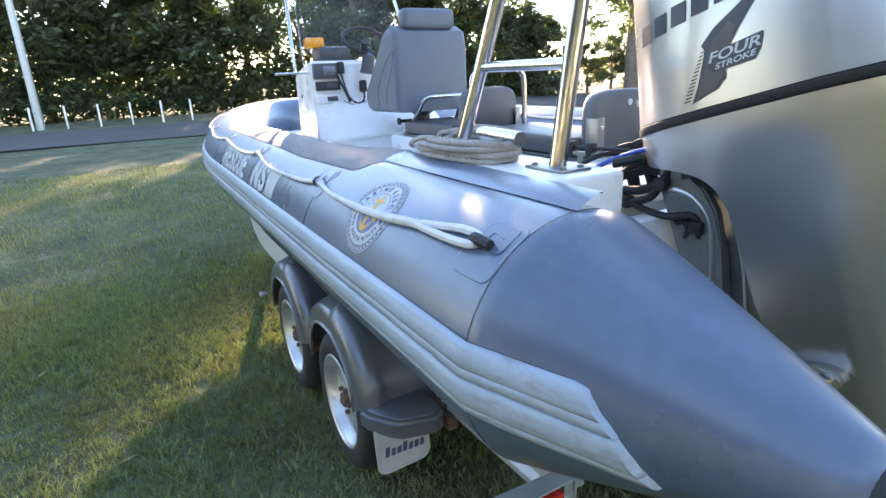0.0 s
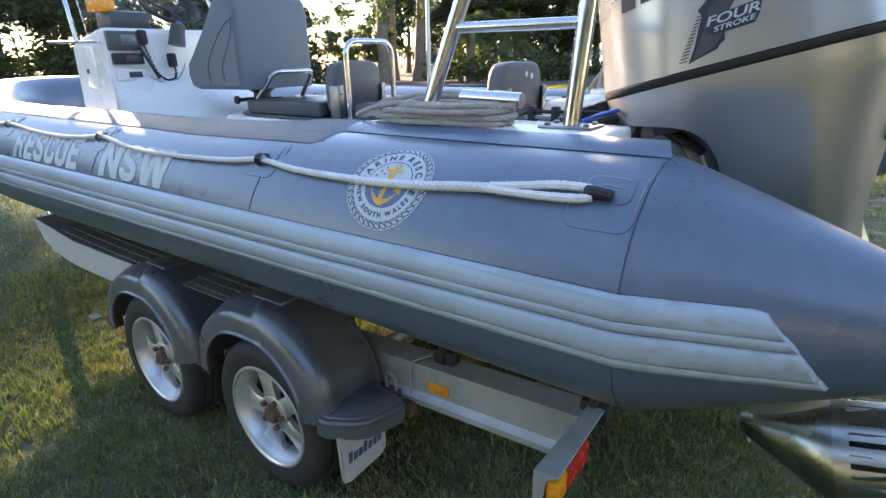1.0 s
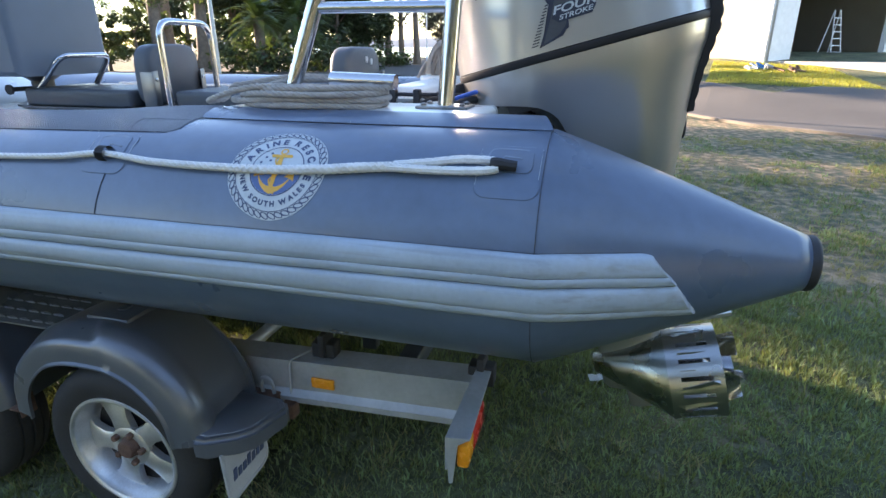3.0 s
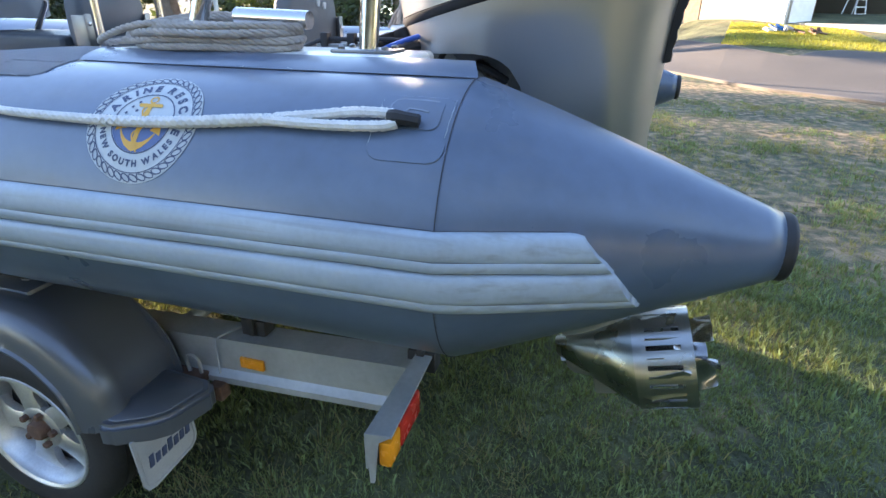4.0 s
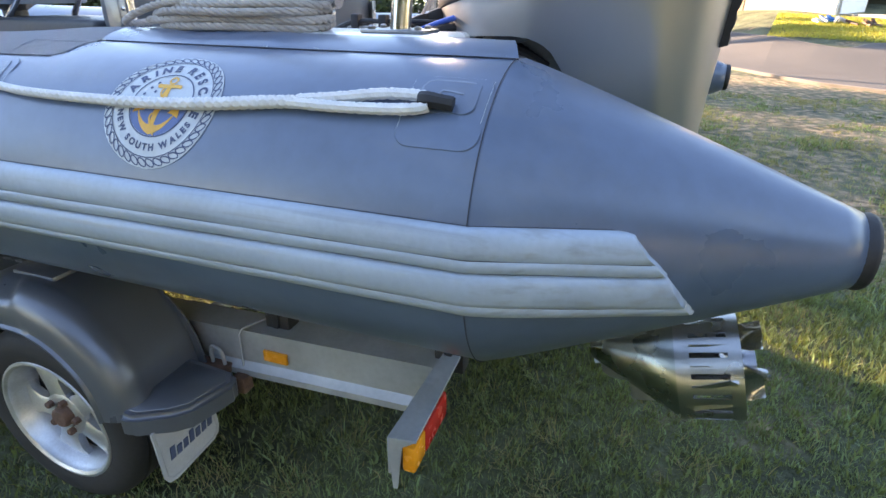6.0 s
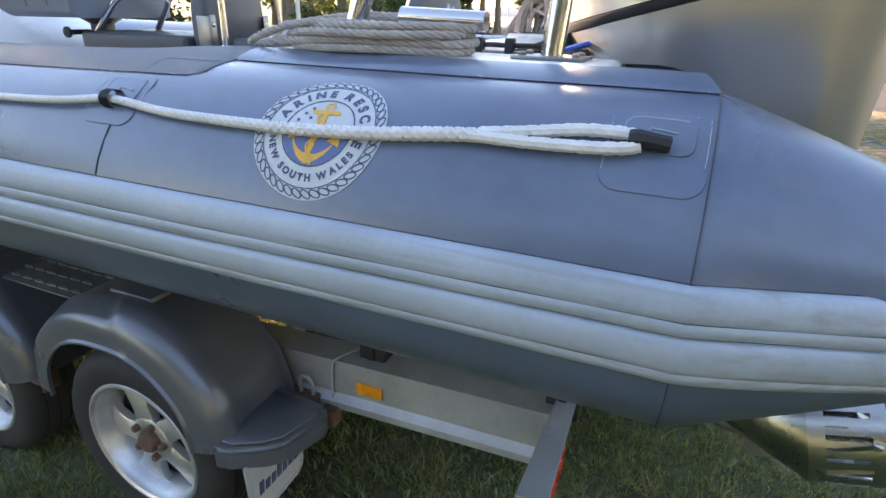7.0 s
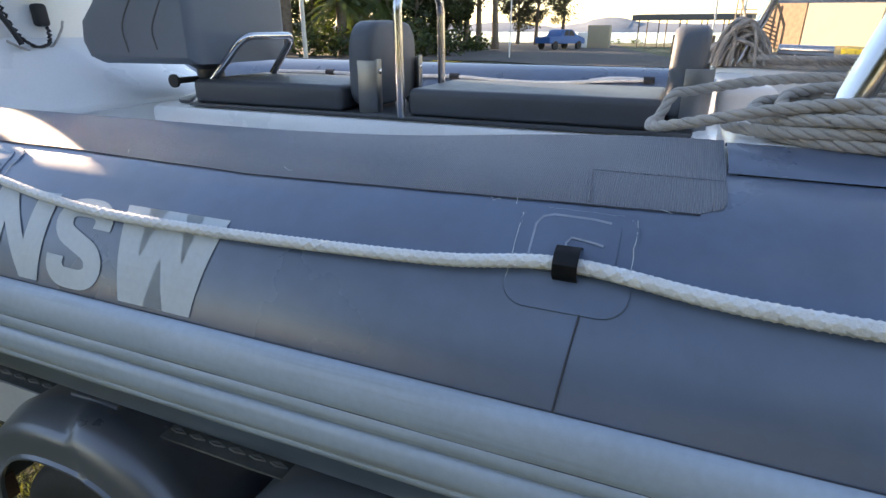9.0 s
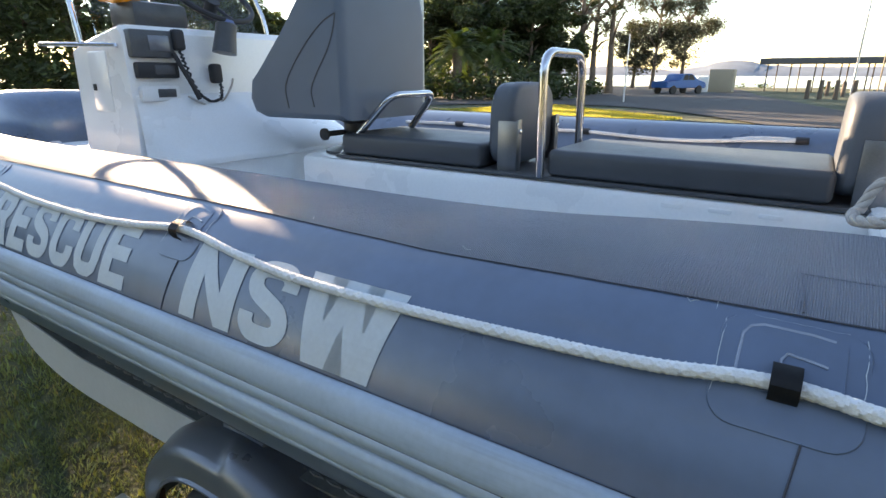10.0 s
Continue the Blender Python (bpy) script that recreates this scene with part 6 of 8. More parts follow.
for k in range(7):
    # tails trailing forward off the bundle
    dx = rnd.uniform(-0.05, 0.04)
    pts = [Vector((hx + dx, hy + 0.02, 1.62 + 0.01 * k)), Vector((hx + dx, hy + 0.07, 1.60)), Vector((hx + dx - 0.01, hy + 0.115 + 0.006 * k, 1.54)), Vector((hx + dx - 0.02, hy + 0.15 + 0.008 * k, 1.46))]
    braid(b, resample(smooth_path(pts, 6), 0.010), 0.0080, 3, 18.0, 5)
single("rope_hank", b, ROPE_T, "hank of tan rope hung on the stern frame", "rope")

# jockey seat pod
seat = thing("seat_pod", "grey vinyl bench seats on a white fibreglass pod", "boat seat", (0.2, 1.9, 1.05))
b = bmesh.new()
box(b, (-0.02, 0.93, 1.05), (0.43, 3.04, 1.338), 0.03)
part("pod", b, GEL, seat, "white fibreglass pod with hatch hinges")
b = bmesh.new()
box(b, (-0.012, 0.94, 1.338), (0.422, 2.83, 1.352), 0.004)
part("trim", b, DARKGREY, seat)
for y0, y1 in ((1.06, 1.866), (2.12, 2.80)):
    b = bmesh.new()
    box(b, (-0.01, y0, 1.352), (0.42, y1, 1.442), 0.022, seg=4)
    part("cushion", b, CUSHION, seat, "grey vinyl cushion")
for y, top_z in ((2.06, 1.655), (1.015, 1.64)):
    b = bmesh.new()
    rows = []
    for dy, k in ((-0.048, 0.90), (-0.036, 0.985), (-0.02, 1.0), (0.02, 1.0), (0.036, 0.985), (0.048, 0.90)):
        ring = []
        for q in range(28):
            t = 2 * math.pi * q / 28
            c_, s_ = math.cos(t), math.sin(t)
            x = 0.187 * math.copysign(abs(c_) ** 0.42, c_) * k
            z = (top_z - 1.365) / 2 * math.copysign(abs(s_) ** (0.62 if s_ > 0 else 0.35), s_) * k
            ring.append(Vector((0.205 + x, y + dy - 0.02 * z, (top_z + 1.365) / 2 + z)))
        rows.append(ring)
    ring_loft(b, rows)
    part("backrest", b, VINYL, seat, "rounded grey vinyl backrest", angle=60)
    for xx, fl in ((0.014, 1), (0.390, -1)):
        b = bmesh.new()
        box(b, (xx, y - 0.070, 1.352), (xx + 0.005, y + 0.004, 1.525), 0.002)
        xa, xb = sorted((xx + 0.003, xx + 0.003 + fl * 0.034))
        box(b, (xa, y - 0.072, 1.352), (xb, y - 0.066, 1.53), 0.002)
        part("bracket", b, BRUSHED, seat, "stainless backrest bracket")
        b = bmesh.new()
        lathe(b, [(0.009, 0), (0.009, 0.005), (0.003, 0.008), (0.0005, 0.008)], Matrix.Translation((xx + fl * 0.019, y - 0.072, 1.49)) @ Matrix.Rotation(radians(90), 4, "X"), 8)
        part("bolt", b, STEEL, seat)
b = bmesh.new()
sweep(b, rounded([(-0.012, 1.885, 1.348), (-0.012, 1.893, 1.752), (0.350, 1.893, 1.752), (0.350, 1.885, 1.348)], 0.085, 8), 0.0150, 14)
part("grab_hoop", b, STEEL, seat, "polished stainless grab hoop")
b = bmesh.new()
sweep(b, rounded([(0.03, 2.83, 1.345), (0.05, 2.57, 1.60), (0.36, 2.57, 1.60), (0.36, 2.70, 1.445)], 0.06, 7), 0.0145, 14)
part("grab_hoop", b, STEEL, seat, "polished stainless grab hoop")
for y in (1.16, 1.29, 1.42):
    b = bmesh.new()
    box(b, (-0.023, y, 1.300), (-0.018, y + 0.06, 1.313), 0.002)
    part("hinge", b, GEL, seat)

# two pale stickers on the after backrest
for sx, sz in ((0.216, 1.584), (0.268, 1.574)):
    b = bmesh.new()
    prism(b, [Vector((sx + 0.012 * math.cos(t_) * (1 + 0.2 * math.sin(3 * t_)), 0.960, sz + 0.014 * math.sin(t_))) for t_ in linspace(0, 2 * math.pi, 13)[:-1]], (0, 0.006, 0))
    part("sticker", b, LETTER, seat, "small worn pale sticker", smooth=False)

# helm seat with its cover
helm = thing("helm_chair", "helm seat under a fitted grey vinyl cover", "boat seat", (0.18, 2.95, 1.33))
b = bmesh.new()
rings = []
side_prof = [(2.68, 1.50), (2.68, 1.93), (2.70, 2.02), (2.78, 2.06), (2.86, 2.03), (3.02, 1.855), (3.18, 1.70), (3.25, 1.64), (3.265, 1.57), (3.24, 1.515), (3.18, 1.495)]
for x, k in ((-0.10, 0.90), (-0.085, 0.97), (-0.06, 1.0), (0.42, 1.0), (0.445, 0.97), (0.46, 0.90)):
    rings.append([Vector((x, 2.95 + (y - 2.95) * k, 1.75 + (z - 1.75) * k)) for y, z in side_prof])
ring_loft(b, rings)
bmesh.ops.recalc_face_normals(b, faces=b.faces)
part("cover", b, COVERM, helm, "grey vinyl seat cover with piped sides", angle=38)
b = bmesh.new()
box(b, (-0.015, 2.69, 2.035), (0.375, 2.80, 2.165), 0.035, seg=4)
part("headrest", b, COVERM, helm)
b = bmesh.new()
for seq in (((3.0, 1.54), (3.01, 1.63), (2.95, 1.72), (2.86, 1.81), (2.78, 1.87), (2.71, 1.90)), ((2.85, 1.55), (2.86, 1.62), (2.82, 1.69), (2.76, 1.77), (2.725, 1.84), (2.71, 1.90))):
    sweep(b, [Vector((-0.099, y, z)) for y, z in [(p.y, p.z) for p in smooth_path([Vector((0, y, z)) for y, z in seq], 6)]], 0.004, 6)
part("piping", b, DARKGREY, helm)
b = bmesh.new()
lathe(b, [(0.14, 0.0), (0.14, 0.012), (0.07, 0.03), (0.055, 0.06), (0.055, 0.13), (0.11, 0.165)], Matrix.Translation((0.18, 2.88, 1.338)), 24, cap=True)
part("pedestal", b, DARKGREY, helm)
b = bmesh.new()
sweep(b, [(0.0, 2.90, 1.43), (0.12, 2.90, 1.43)], 0.012, 10)
lathe(b, [(0.001, 0), (0.026, 0.004), (0.026, 0.016), (0.001, 0.02)], Matrix.Translation((-0.01, 2.90, 1.43)) @ Matrix.Rotation(radians(90), 4, "Y"), 12)
part("knob", b, BLACK, helm)

# console
con = thing("helm_console", "white fibreglass helm console with radios and windscreen", "console", (0.15, 3.9, 1.05))
b = bmesh.new()
prof = [(3.735, 1.05), (3.715, 1.44), (3.735, 1.855), (3.765, 1.887), (3.95, 1.855), (4.12, 1.82), (4.21, 1.79), (4.24, 1.05)]
ring_loft(b, [[Vector((x, 4.0 + (y - 4.0) * k, 1.5 + (z - 1.5) * k)) for y, z in prof] for x, k in ((-0.36, 0.955), (-0.35, 0.985), (-0.325, 1.0), (0.62, 1.0), (0.645, 0.985), (0.655, 0.955))])
part("body", b, GEL, con, "white fibreglass console", angle=35)
b = bmesh.new()
# the lower face runs out aft towards the helm seat, over a recessed kick
lip_ = [(-0.350, 3.700, 1.250), (-0.265, 3.620, 1.262), (0.095, 3.215, 1.330), (0.130, 3.190, 1.335), (0.50, 3.17, 1.340), (0.58, 3.25, 1.34), (0.64, 3.70, 1.29)]
rows_ = []
for f, g in ((0.0, 0.0), (0.03, 0.05), (0.25, 0.30), (0.5, 0.56), (0.75, 0.80), (0.95, 0.975), (1.0, 1.0)):
    rows_.append([Vector((x, 3.722 + (y - 3.722) * g, 1.585 + (z - 1.585) * f)) for x, y, z in lip_])
rows_.append([Vector((x, y + 0.006, z - 0.016)) for x, y, z in lip_])
rows_.append([Vector((x * 0.96, y + 0.05, z - 0.028)) for x, y, z in lip_])
rows_.append([Vector((x * 0.96, y + 0.07, 1.05)) for x, y, z in lip_])
ring_loft(b, rows_, closed=False)
part("lower_face", b, GEL, con, "white sloping lower face of the console", angle=40)


def on_console(x, z, w, h, d):
    f = (z - 1.44) / 0.44
    y = 3.715 + 0.02 * f
    m = Matrix.Translation((x, y, z)) @ Matrix.Rotation(radians(-2.7), 4, "X")
    return m


for x, z, w, h, mat, lab in ((-0.245, 1.806, 0.205, 0.120, DARKGREY, "dark chart screen"), (-0.235, 1.692, 0.20, 0.07, BLACK, "black radio"), (-0.24, 1.588, 0.185, 0.068, WHITEP, "white switch box")):
    b = bmesh.new()
    box(b, (-w / 2, -0.03, -h / 2), (w / 2, 0.02, h / 2), 0.008)
    bmesh.ops.transform(b, matrix=on_console(x, z, w, h, 0), verts=b.verts)
    unit = part("instrument", b, mat, con, lab)
    b = bmesh.new()
    box(b, (-w * 0.1, -0.033, -h * 0.25), (w * 0.38, -0.028, h * 0.3), 0.002)
    bmesh.ops.transform(b, matrix=on_console(x, z, w, h, 0), verts=b.verts)
    part("screen", b, DARKGREY if mat is not DARKGREY else GUARD, unit)
for x, z in ((-0.12, 1.83), (0.06, 1.68)):
    b = bmesh.new()
    box(b, (-0.03, -0.05, -0.05), (0.03, -0.005, 0.045), 0.016, seg=3)
    bmesh.ops.transform(b, matrix=on_console(x, z, 0, 0, 0), verts=b.verts)
    part("handset", b, BLACK, con, "black radio handset")
b = bmesh.new()
cord = smooth_path([(-0.125, 3.69, 1.78), (-0.115, 3.67, 1.71), (-0.09, 3.65, 1.61), (-0.055, 3.63, 1.56), (-0.01, 3.63, 1.55), (0.03, 3.63, 1.57), (0.045, 3.645, 1.63)], 12)
helix = []
for i, p in enumerate(cord):
    helix.append(p + Vector((0.007 * math.cos(i * 1.9), 0.007 * math.sin(i * 1.9), 0)))
sweep(b, helix, 0.0055, 6)
sweep(b, smooth_path([(-0.16, 3.69, 1.77), (-0.135, 3.67, 1.70), (-0.105, 3.65, 1.62), (-0.085, 3.64, 1.56)], 8), 0.011, 8)
part("cord", b, BLACK, con, "curly black handset cord")
b = bmesh.new()
sweep(b, smooth_path([(-0.14, 3.645, 1.575), (-0.06, 3.635, 1.535), (0.03, 3.635, 1.545), (0.10, 3.645, 1.61), (0.13, 3.66, 1.655)], 8), 0.005, 6)
part("cord", b, ROPE_T, con, "pale sun-bleached lead")
b = bmesh.new()
lathe(b, [(0.058, 0.0), (0.056, 0.02), (0.050, 0.09), (0.050, 0.135), (0.044, 0.142)], Matrix.Translation((0.075, 3.63, 1.775)) @ Matrix.Rotation(radians(12), 4, "Y"), 24, cap=True)
column = part("throttle_column", b, DARKGREY, con, "dark grey tapered control column")
b = bmesh.new()
lathe(b, [(0.040, 0.142), (0.038, 0.156), (0.020, 0.160)], Matrix.Translation((0.075, 3.63, 1.775)) @ Matrix.Rotation(radians(12), 4, "Y"), 20, cap=True)
part("cap", b, BLUEPRINT, column, "blue and white cap")
# steering wheel
b = bmesh.new()
ws = Matrix.Translation((0.14, 3.76, 2.035)) @ Matrix.Rotation(radians(36), 4, "X")
sweep(b, [ws @ Vector((0.19 * math.cos(t), 0.19 * math.sin(t), 0)) for t in linspace(0, 2 * math.pi, 37)], 0.014, 8, cap=False)
for k in range(3):
    t = 2 * math.pi * k / 3 + 0.5
    sweep(b, [ws @ Vector((0, 0, -0.03)), ws @ Vector((0.185 * math.cos(t), 0.185 * math.sin(t), 0))], 0.008, 6)
sweep(b, [ws @ Vector((0, 0, -0.01)), ws @ Vector((0, 0, -0.10))], 0.035, 14)
part("steering_wheel", b, BLACK, con, "black steering wheel")
b = bmesh.new()
box(b, (-0.26, 3.80, 1.865), (0.02, 4.02, 2.00), 0.03)
part("dash_pod", b, DARKGREY, con, "dark dash binnacle under a cover")
b = bmesh.new()
box(b, (-0.33, 3.84, 1.99), (-0.19, 3.96, 2.07), 0.01)
part("dash_light", b, AMBER, con, "amber strap on the dash")
# windscreen and its rail
b = bmesh.new()
outl = [Vector((-0.33, 4.01, 1.84)), Vector((0.63, 4.01, 1.84)), Vector((0.58, 4.28, 2.48)), Vector((-0.28, 4.28, 2.48))]
prism(b, outl, (0, 0.006, 0.002))
ws_ob = part("windscreen", b, CLEAR, con, "clear acrylic windscreen")
b = bmesh.new()
sweep(b, rounded([(-0.40, 4.03, 1.80), (-0.40, 4.06, 1.98), (-0.34, 4.30, 2.52), (0.64, 4.30, 2.52), (0.70, 4.06, 1.98), (0.70, 4.03, 1.80)], 0.07, 6), 0.014, 12)
part("rail", b, STEEL, con, "polished windscreen rail")
b = bmesh.new()
sweep(b, [(-0.575, 4.02, 1.80), (-0.375, 3.78, 1.80)], 0.009, 8)
sweep(b, [(-0.375, 3.78, 1.80), (-0.345, 3.80, 1.79)], 0.009, 8)
part("grab_rail", b, STEEL, con)
b = bmesh.new()
box(b, (-0.366, 3.90, 1.50), (-0.348, 4.07, 1.78), 0.010)
part("side_hatch", b, GEL, con)
b = bmesh.new()
box(b, (-0.372, 4.02, 1.60), (-0.364, 4.045, 1.63), 0.003)
part("latch", b, BLACK, con)
# bow locker
b = bmesh.new()
box(b, (-0.25, 4.5, 1.05), (0.60, 5.3, 1.24), 0.05)
single("bow_locker", b, GEL, "white fibreglass locker in the bow", "locker")
# steering hoses and cables between locker and motor
b = bmesh.new()
for pts, r in ((((-0.52, 0.55, 1.40), (-0.45, 0.46, 1.47), (-0.36, 0.40, 1.46), (-0.30, 0.34, 1.43)), 0.008), (((-0.5, 0.62, 1.38), (-0.38, 0.52, 1.46), (-0.28, 0.45, 1.48), (-0.26, 0.38, 1.49)), 0.009), (((-0.50, 0.42, 1.36), (-0.42, 0.34, 1.45), (-0.33, 0.25, 1.42), (-0.30, 0.15, 1.42)), 0.009)):
    sweep(b, smooth_path(pts, 8), r, 8)
single("engine_hose", b, BLACK, "black control hoses running to the motor", "hose")
b = bmesh.new()
sweep(b, smooth_path([(-0.47, 0.52, 1.40), (-0.455, 0.42, 1.455), (-0.445, 0.33, 1.49), (-0.42, 0.25, 1.513), (-0.38, 0.20, 1.53)], 8), 0.0075, 8)
single("blue_cord", b, BLUEROPE, "bright blue cord led to the motor", "cord")
for gx, gy, gz in ((-0.37, 0.435, 1.50), (-0.35, 0.385, 1.518), (-0.33, 0.345, 1.515)):
    b = bmesh.new()
    lathe(b, [(0.018, 0), (0.034, 0.004), (0.036, 0.020), (0.029, 0.034), (0.022, 0.07), (0.017, 0.15)], Matrix.Translation((gx, gy, gz)) @ Matrix.Rotation(radians(160), 4, "X"), 20, cap=True)
    single("cable_boot", b, BLACK, "black rubber cable boot in the splash well", "cable boot", group="cable boots")
b = bmesh.new()
box(b, (0.27, 0.74, 1.04), (0.99, 0.91, 1.462), 0.03, seg=4)
single("bulkhead", b, GEL, "white fibreglass bulkhead ahead of the splash well", "bulkhead")
b = bmesh.new()
box(b, (-0.62, 0.40, 1.30), (2 * XC + 0.62, 0.98, 1.36), 0.02)
single("splash_well", b, GEL, "white fibreglass splash well floor", "splash well")
b = bmesh.new()
for pts, r in ((((-0.50, 0.36, 1.46), (-0.42, 0.30, 1.475), (-0.36, 0.24, 1.46), (-0.34, 0.16, 1.45), (-0.36, 0.10, 1.40)), 0.013), (((-0.46, 0.40, 1.40), (-0.40, 0.33, 1.43), (-0.38, 0.22, 1.43), (-0.40, 0.12, 1.42), (-0.38, 0.05, 1.38)), 0.011)):
    path_ = smooth_path(pts, 10)
    sweep(b, path_, [r * (1.0 + 0.18 * (i % 2)) for i in range(len(path_))], 8)
single("spiral_hose", b, BLACK, "black spiral-wrapped hose below the cowl", "hose")

# clipped hose beside the motor
clamp = thing("hose_clamp", "pair of black hose clips in the splash well", "hose clamp", (-0.45, 0.54, 1.36))
for yy in (0.50, 0.585):
    b = bmesh.new()
    box(b, (-0.466, yy - 0.012, 1.455), (-0.436, yy + 0.012, 1.505), 0.004)
    part("clip", b, BLACK, clamp, "black plastic hose clip")
b = bmesh.new()
box(b, (-0.462, 0.475, 1.462), (-0.440, 0.612, 1.474), 0.003)
box(b, (-0.458, 0.525, 1.358), (-0.444, 0.555, 1.464), 0.003)
part("bar", b, BRUSHED, clamp)
b = bmesh.new()
sweep(b, smooth_path([(-0.46, 0.70, 1.44), (-0.452, 0.60, 1.483), (-0.45, 0.50, 1.487), (-0.43, 0.42, 1.488), (-0.40, 0.35, 1.486)], 8), 0.0065, 8)
part("hose", b, BLACK, clamp)
rig = thing("rigging_hoses", "tangle of black rigging hoses and cable ties at the clamp bracket", "hose", (-0.41, 0.25, 1.3))
for pts, r in ((((-0.38, 0.23, 1.475), (-0.405, 0.245, 1.43), (-0.415, 0.262, 1.39), (-0.42, 0.296, 1.355), (-0.42, 0.39, 1.332), (-0.42, 0.47, 1.37)), 0.011), (((-0.42, 0.36, 1.335), (-0.425, 0.29, 1.322), (-0.425, 0.213, 1.318), (-0.42, 0.15, 1.332), (-0.405, 0.13, 1.31), (-0.40, 0.125, 1.27)), 0.010), (((-0.40, 0.42, 1.36), (-0.41, 0.33, 1.375), (-0.40, 0.26, 1.40), (-0.36, 0.20, 1.42), (-0.32, 0.14, 1.43)), 0.013), (((-0.40, 0.20, 1.30), (-0.405, 0.175, 1.315), (-0.40, 0.16, 1.29), (-0.395, 0.17, 1.26)), 0.012)):
    b = bmesh.new()
    path_ = smooth_path(pts, 10)
    sweep(b, path_, [r * (1.0 + 0.14 * (i % 2)) for i in range(len(path_))], 8)
    part("hose", b, BLACK, rig)
for p in ((-0.42, 0.375, 1.334), (-0.415, 0.25, 1.405), (-0.405, 0.13, 1.30)):
    b = bmesh.new()
    box(b, (p[0] - 0.018, p[1] - 0.02, p[2] - 0.018), (p[0] + 0.018, p[1] + 0.02, p[2] + 0.018), 0.006)
    part("joint", b, BLACK, rig)

# ---- beyond the lawn ----
def leaf_cloud(b, centre, radii, count, size, rnd, droop=0.3):
    """Many small leaf cards with an uneven outline."""
    for _ in range(count):
        d = Vector((rnd.gauss(0, 1), rnd.gauss(0, 1), rnd.gauss(0, 1)))
        d.normalize()
        r = rnd.random() ** 0.45
        p = Vector(centre) + Vector((d.x * radii[0], d.y * radii[1], d.z * radii[2])) * r
        s = size * rnd.uniform(0.6, 1.5)
        u = Vector((rnd.gauss(0, 1), rnd.gauss(0, 1), rnd.gauss(0, 0.6) - droop)).normalized()
        w = u.cross(Vector((rnd.gauss(0, 1), rnd.gauss(0, 1), rnd.gauss(0, 1)))).normalized()
        b.faces.new([b.verts.new(q) for q in (p - u * s, p + w * s * 0.36, p + u * s, p - w * s * 0.36)])


def tree(x, y, h, spread, seed, leaf, label, category="tree", limbs=7, clumps=26, per=70, size=0.17, trunk=0.22, bare=0.35, lean=0.0):
    rnd = random.Random(seed)
    root = thing("tree", label, category, (x, y, 0), group="trees by the road")
    b = bmesh.new()
    pts = [Vector((x + lean * h * f * f + 0.12 * h * 0.1 * math.sin(f * 5 + seed), y + 0.1 * math.cos(f * 4 + seed), h * 0.8 * f - 0.1)) for f in linspace(0, 1, 9)]
    sweep(b, pts, [trunk * (1.25 if i == 0 else 1 - 0.09 * i) for i in range(9)], 9)
    tips = []
    for k in range(limbs):
        i = rnd.randint(3, 7)
        a = rnd.uniform(0, 2 * math.pi)
        ln = spread * rnd.uniform(0.5, 1.0)
        up = rnd.uniform(0.3, 0.9) * ln
        p0 = pts[i]
        mid = p0 + Vector((math.cos(a) * ln * 0.45, math.sin(a) * ln * 0.45, up * 0.7))
        tip = p0 + Vector((math.cos(a) * ln, math.sin(a) * ln, up))
        sweep(b, smooth_path([p0, mid, tip], 4), [trunk * 0.42 * (1 - 0.1 * q) for q in range(9)], 6)
        tips += [mid, tip]
    part("trunk", b, BARK, root, "grey-brown bark")
    b = bmesh.new()
    top = pts[-1]
    for k in range(clumps):
        if tips and rnd.random() < 0.65:
            c = rnd.choice(tips) + Vector((rnd.gauss(0, 0.5), rnd.gauss(0, 0.5), rnd.gauss(0, 0.4)))
        else:
            z = h * (bare + (1 - bare) * rnd.random())
            k_ = spread * (0.35 + 0.65 * math.sin(math.pi * min(1, (z / h - bare) / (1 - bare) * 0.85 + 0.12)))
            a = rnd.uniform(0, 2 * math.pi)
            q = rnd.random() ** 0.6
            c = Vector((top.x + (x - top.x) * (1 - z / h) + k_ * q * math.cos(a), y + k_ * q * math.sin(a), z))
        rr = spread * rnd.uniform(0.16, 0.34)
        leaf_cloud(b, c, (rr, rr, rr * 0.75), per, size, rnd)
    part("crown", b, leaf, root, smooth=False)
    return root


def palm(x, y, h, seed):
    rnd = random.Random(seed)
    root = thing("palm_tree", "date palm with arching feathered fronds", "palm", (x, y, 0), group="trees by the road")
    b = bmesh.new()
    sweep(b, [(x, y, -0.1), (x, y, h * 0.5), (x, y, h)], [0.38, 0.33, 0.36], 12)
    part("trunk", b, BARK, root)
    b = bmesh.new()
    for k in range(64):
        a = rnd.uniform(0, 2 * math.pi)
        e = rnd.uniform(-0.35, 1.35)
        ln = rnd.uniform(2.6, 3.6)
        spine = []
        for f in linspace(0, 1, 12):
            d = ln * f
            spine.append(Vector((x + math.cos(a) * d * math.cos(e) , y + math.sin(a) * d * math.cos(e), h + d * math.sin(e) - 1.25 * f * f * ln * 0.45)))
        side_v = Vector((-math.sin(a), math.cos(a), 0))
        for i, (p0, p1) in enumerate(zip(spine, spine[1:])):
            for q in range(4):
                p = p0.lerp(p1, q / 4)
                dirv = (p1 - p0).normalized()
                w = 0.5 * math.sin(math.pi * (0.12 + 0.85 * (i + q / 4) / 11)) + 0.05
                for s in (-1, 1):
                    tip = p + side_v * s * w * 0.8 + dirv * w * 0.6 + Vector((0, 0, -0.18 * w))
                    b.faces.new([b.verts.new(v) for v in (p, p + dirv * 0.05, tip)])
    part("fronds", b, PALM, root, smooth=False)
    return root


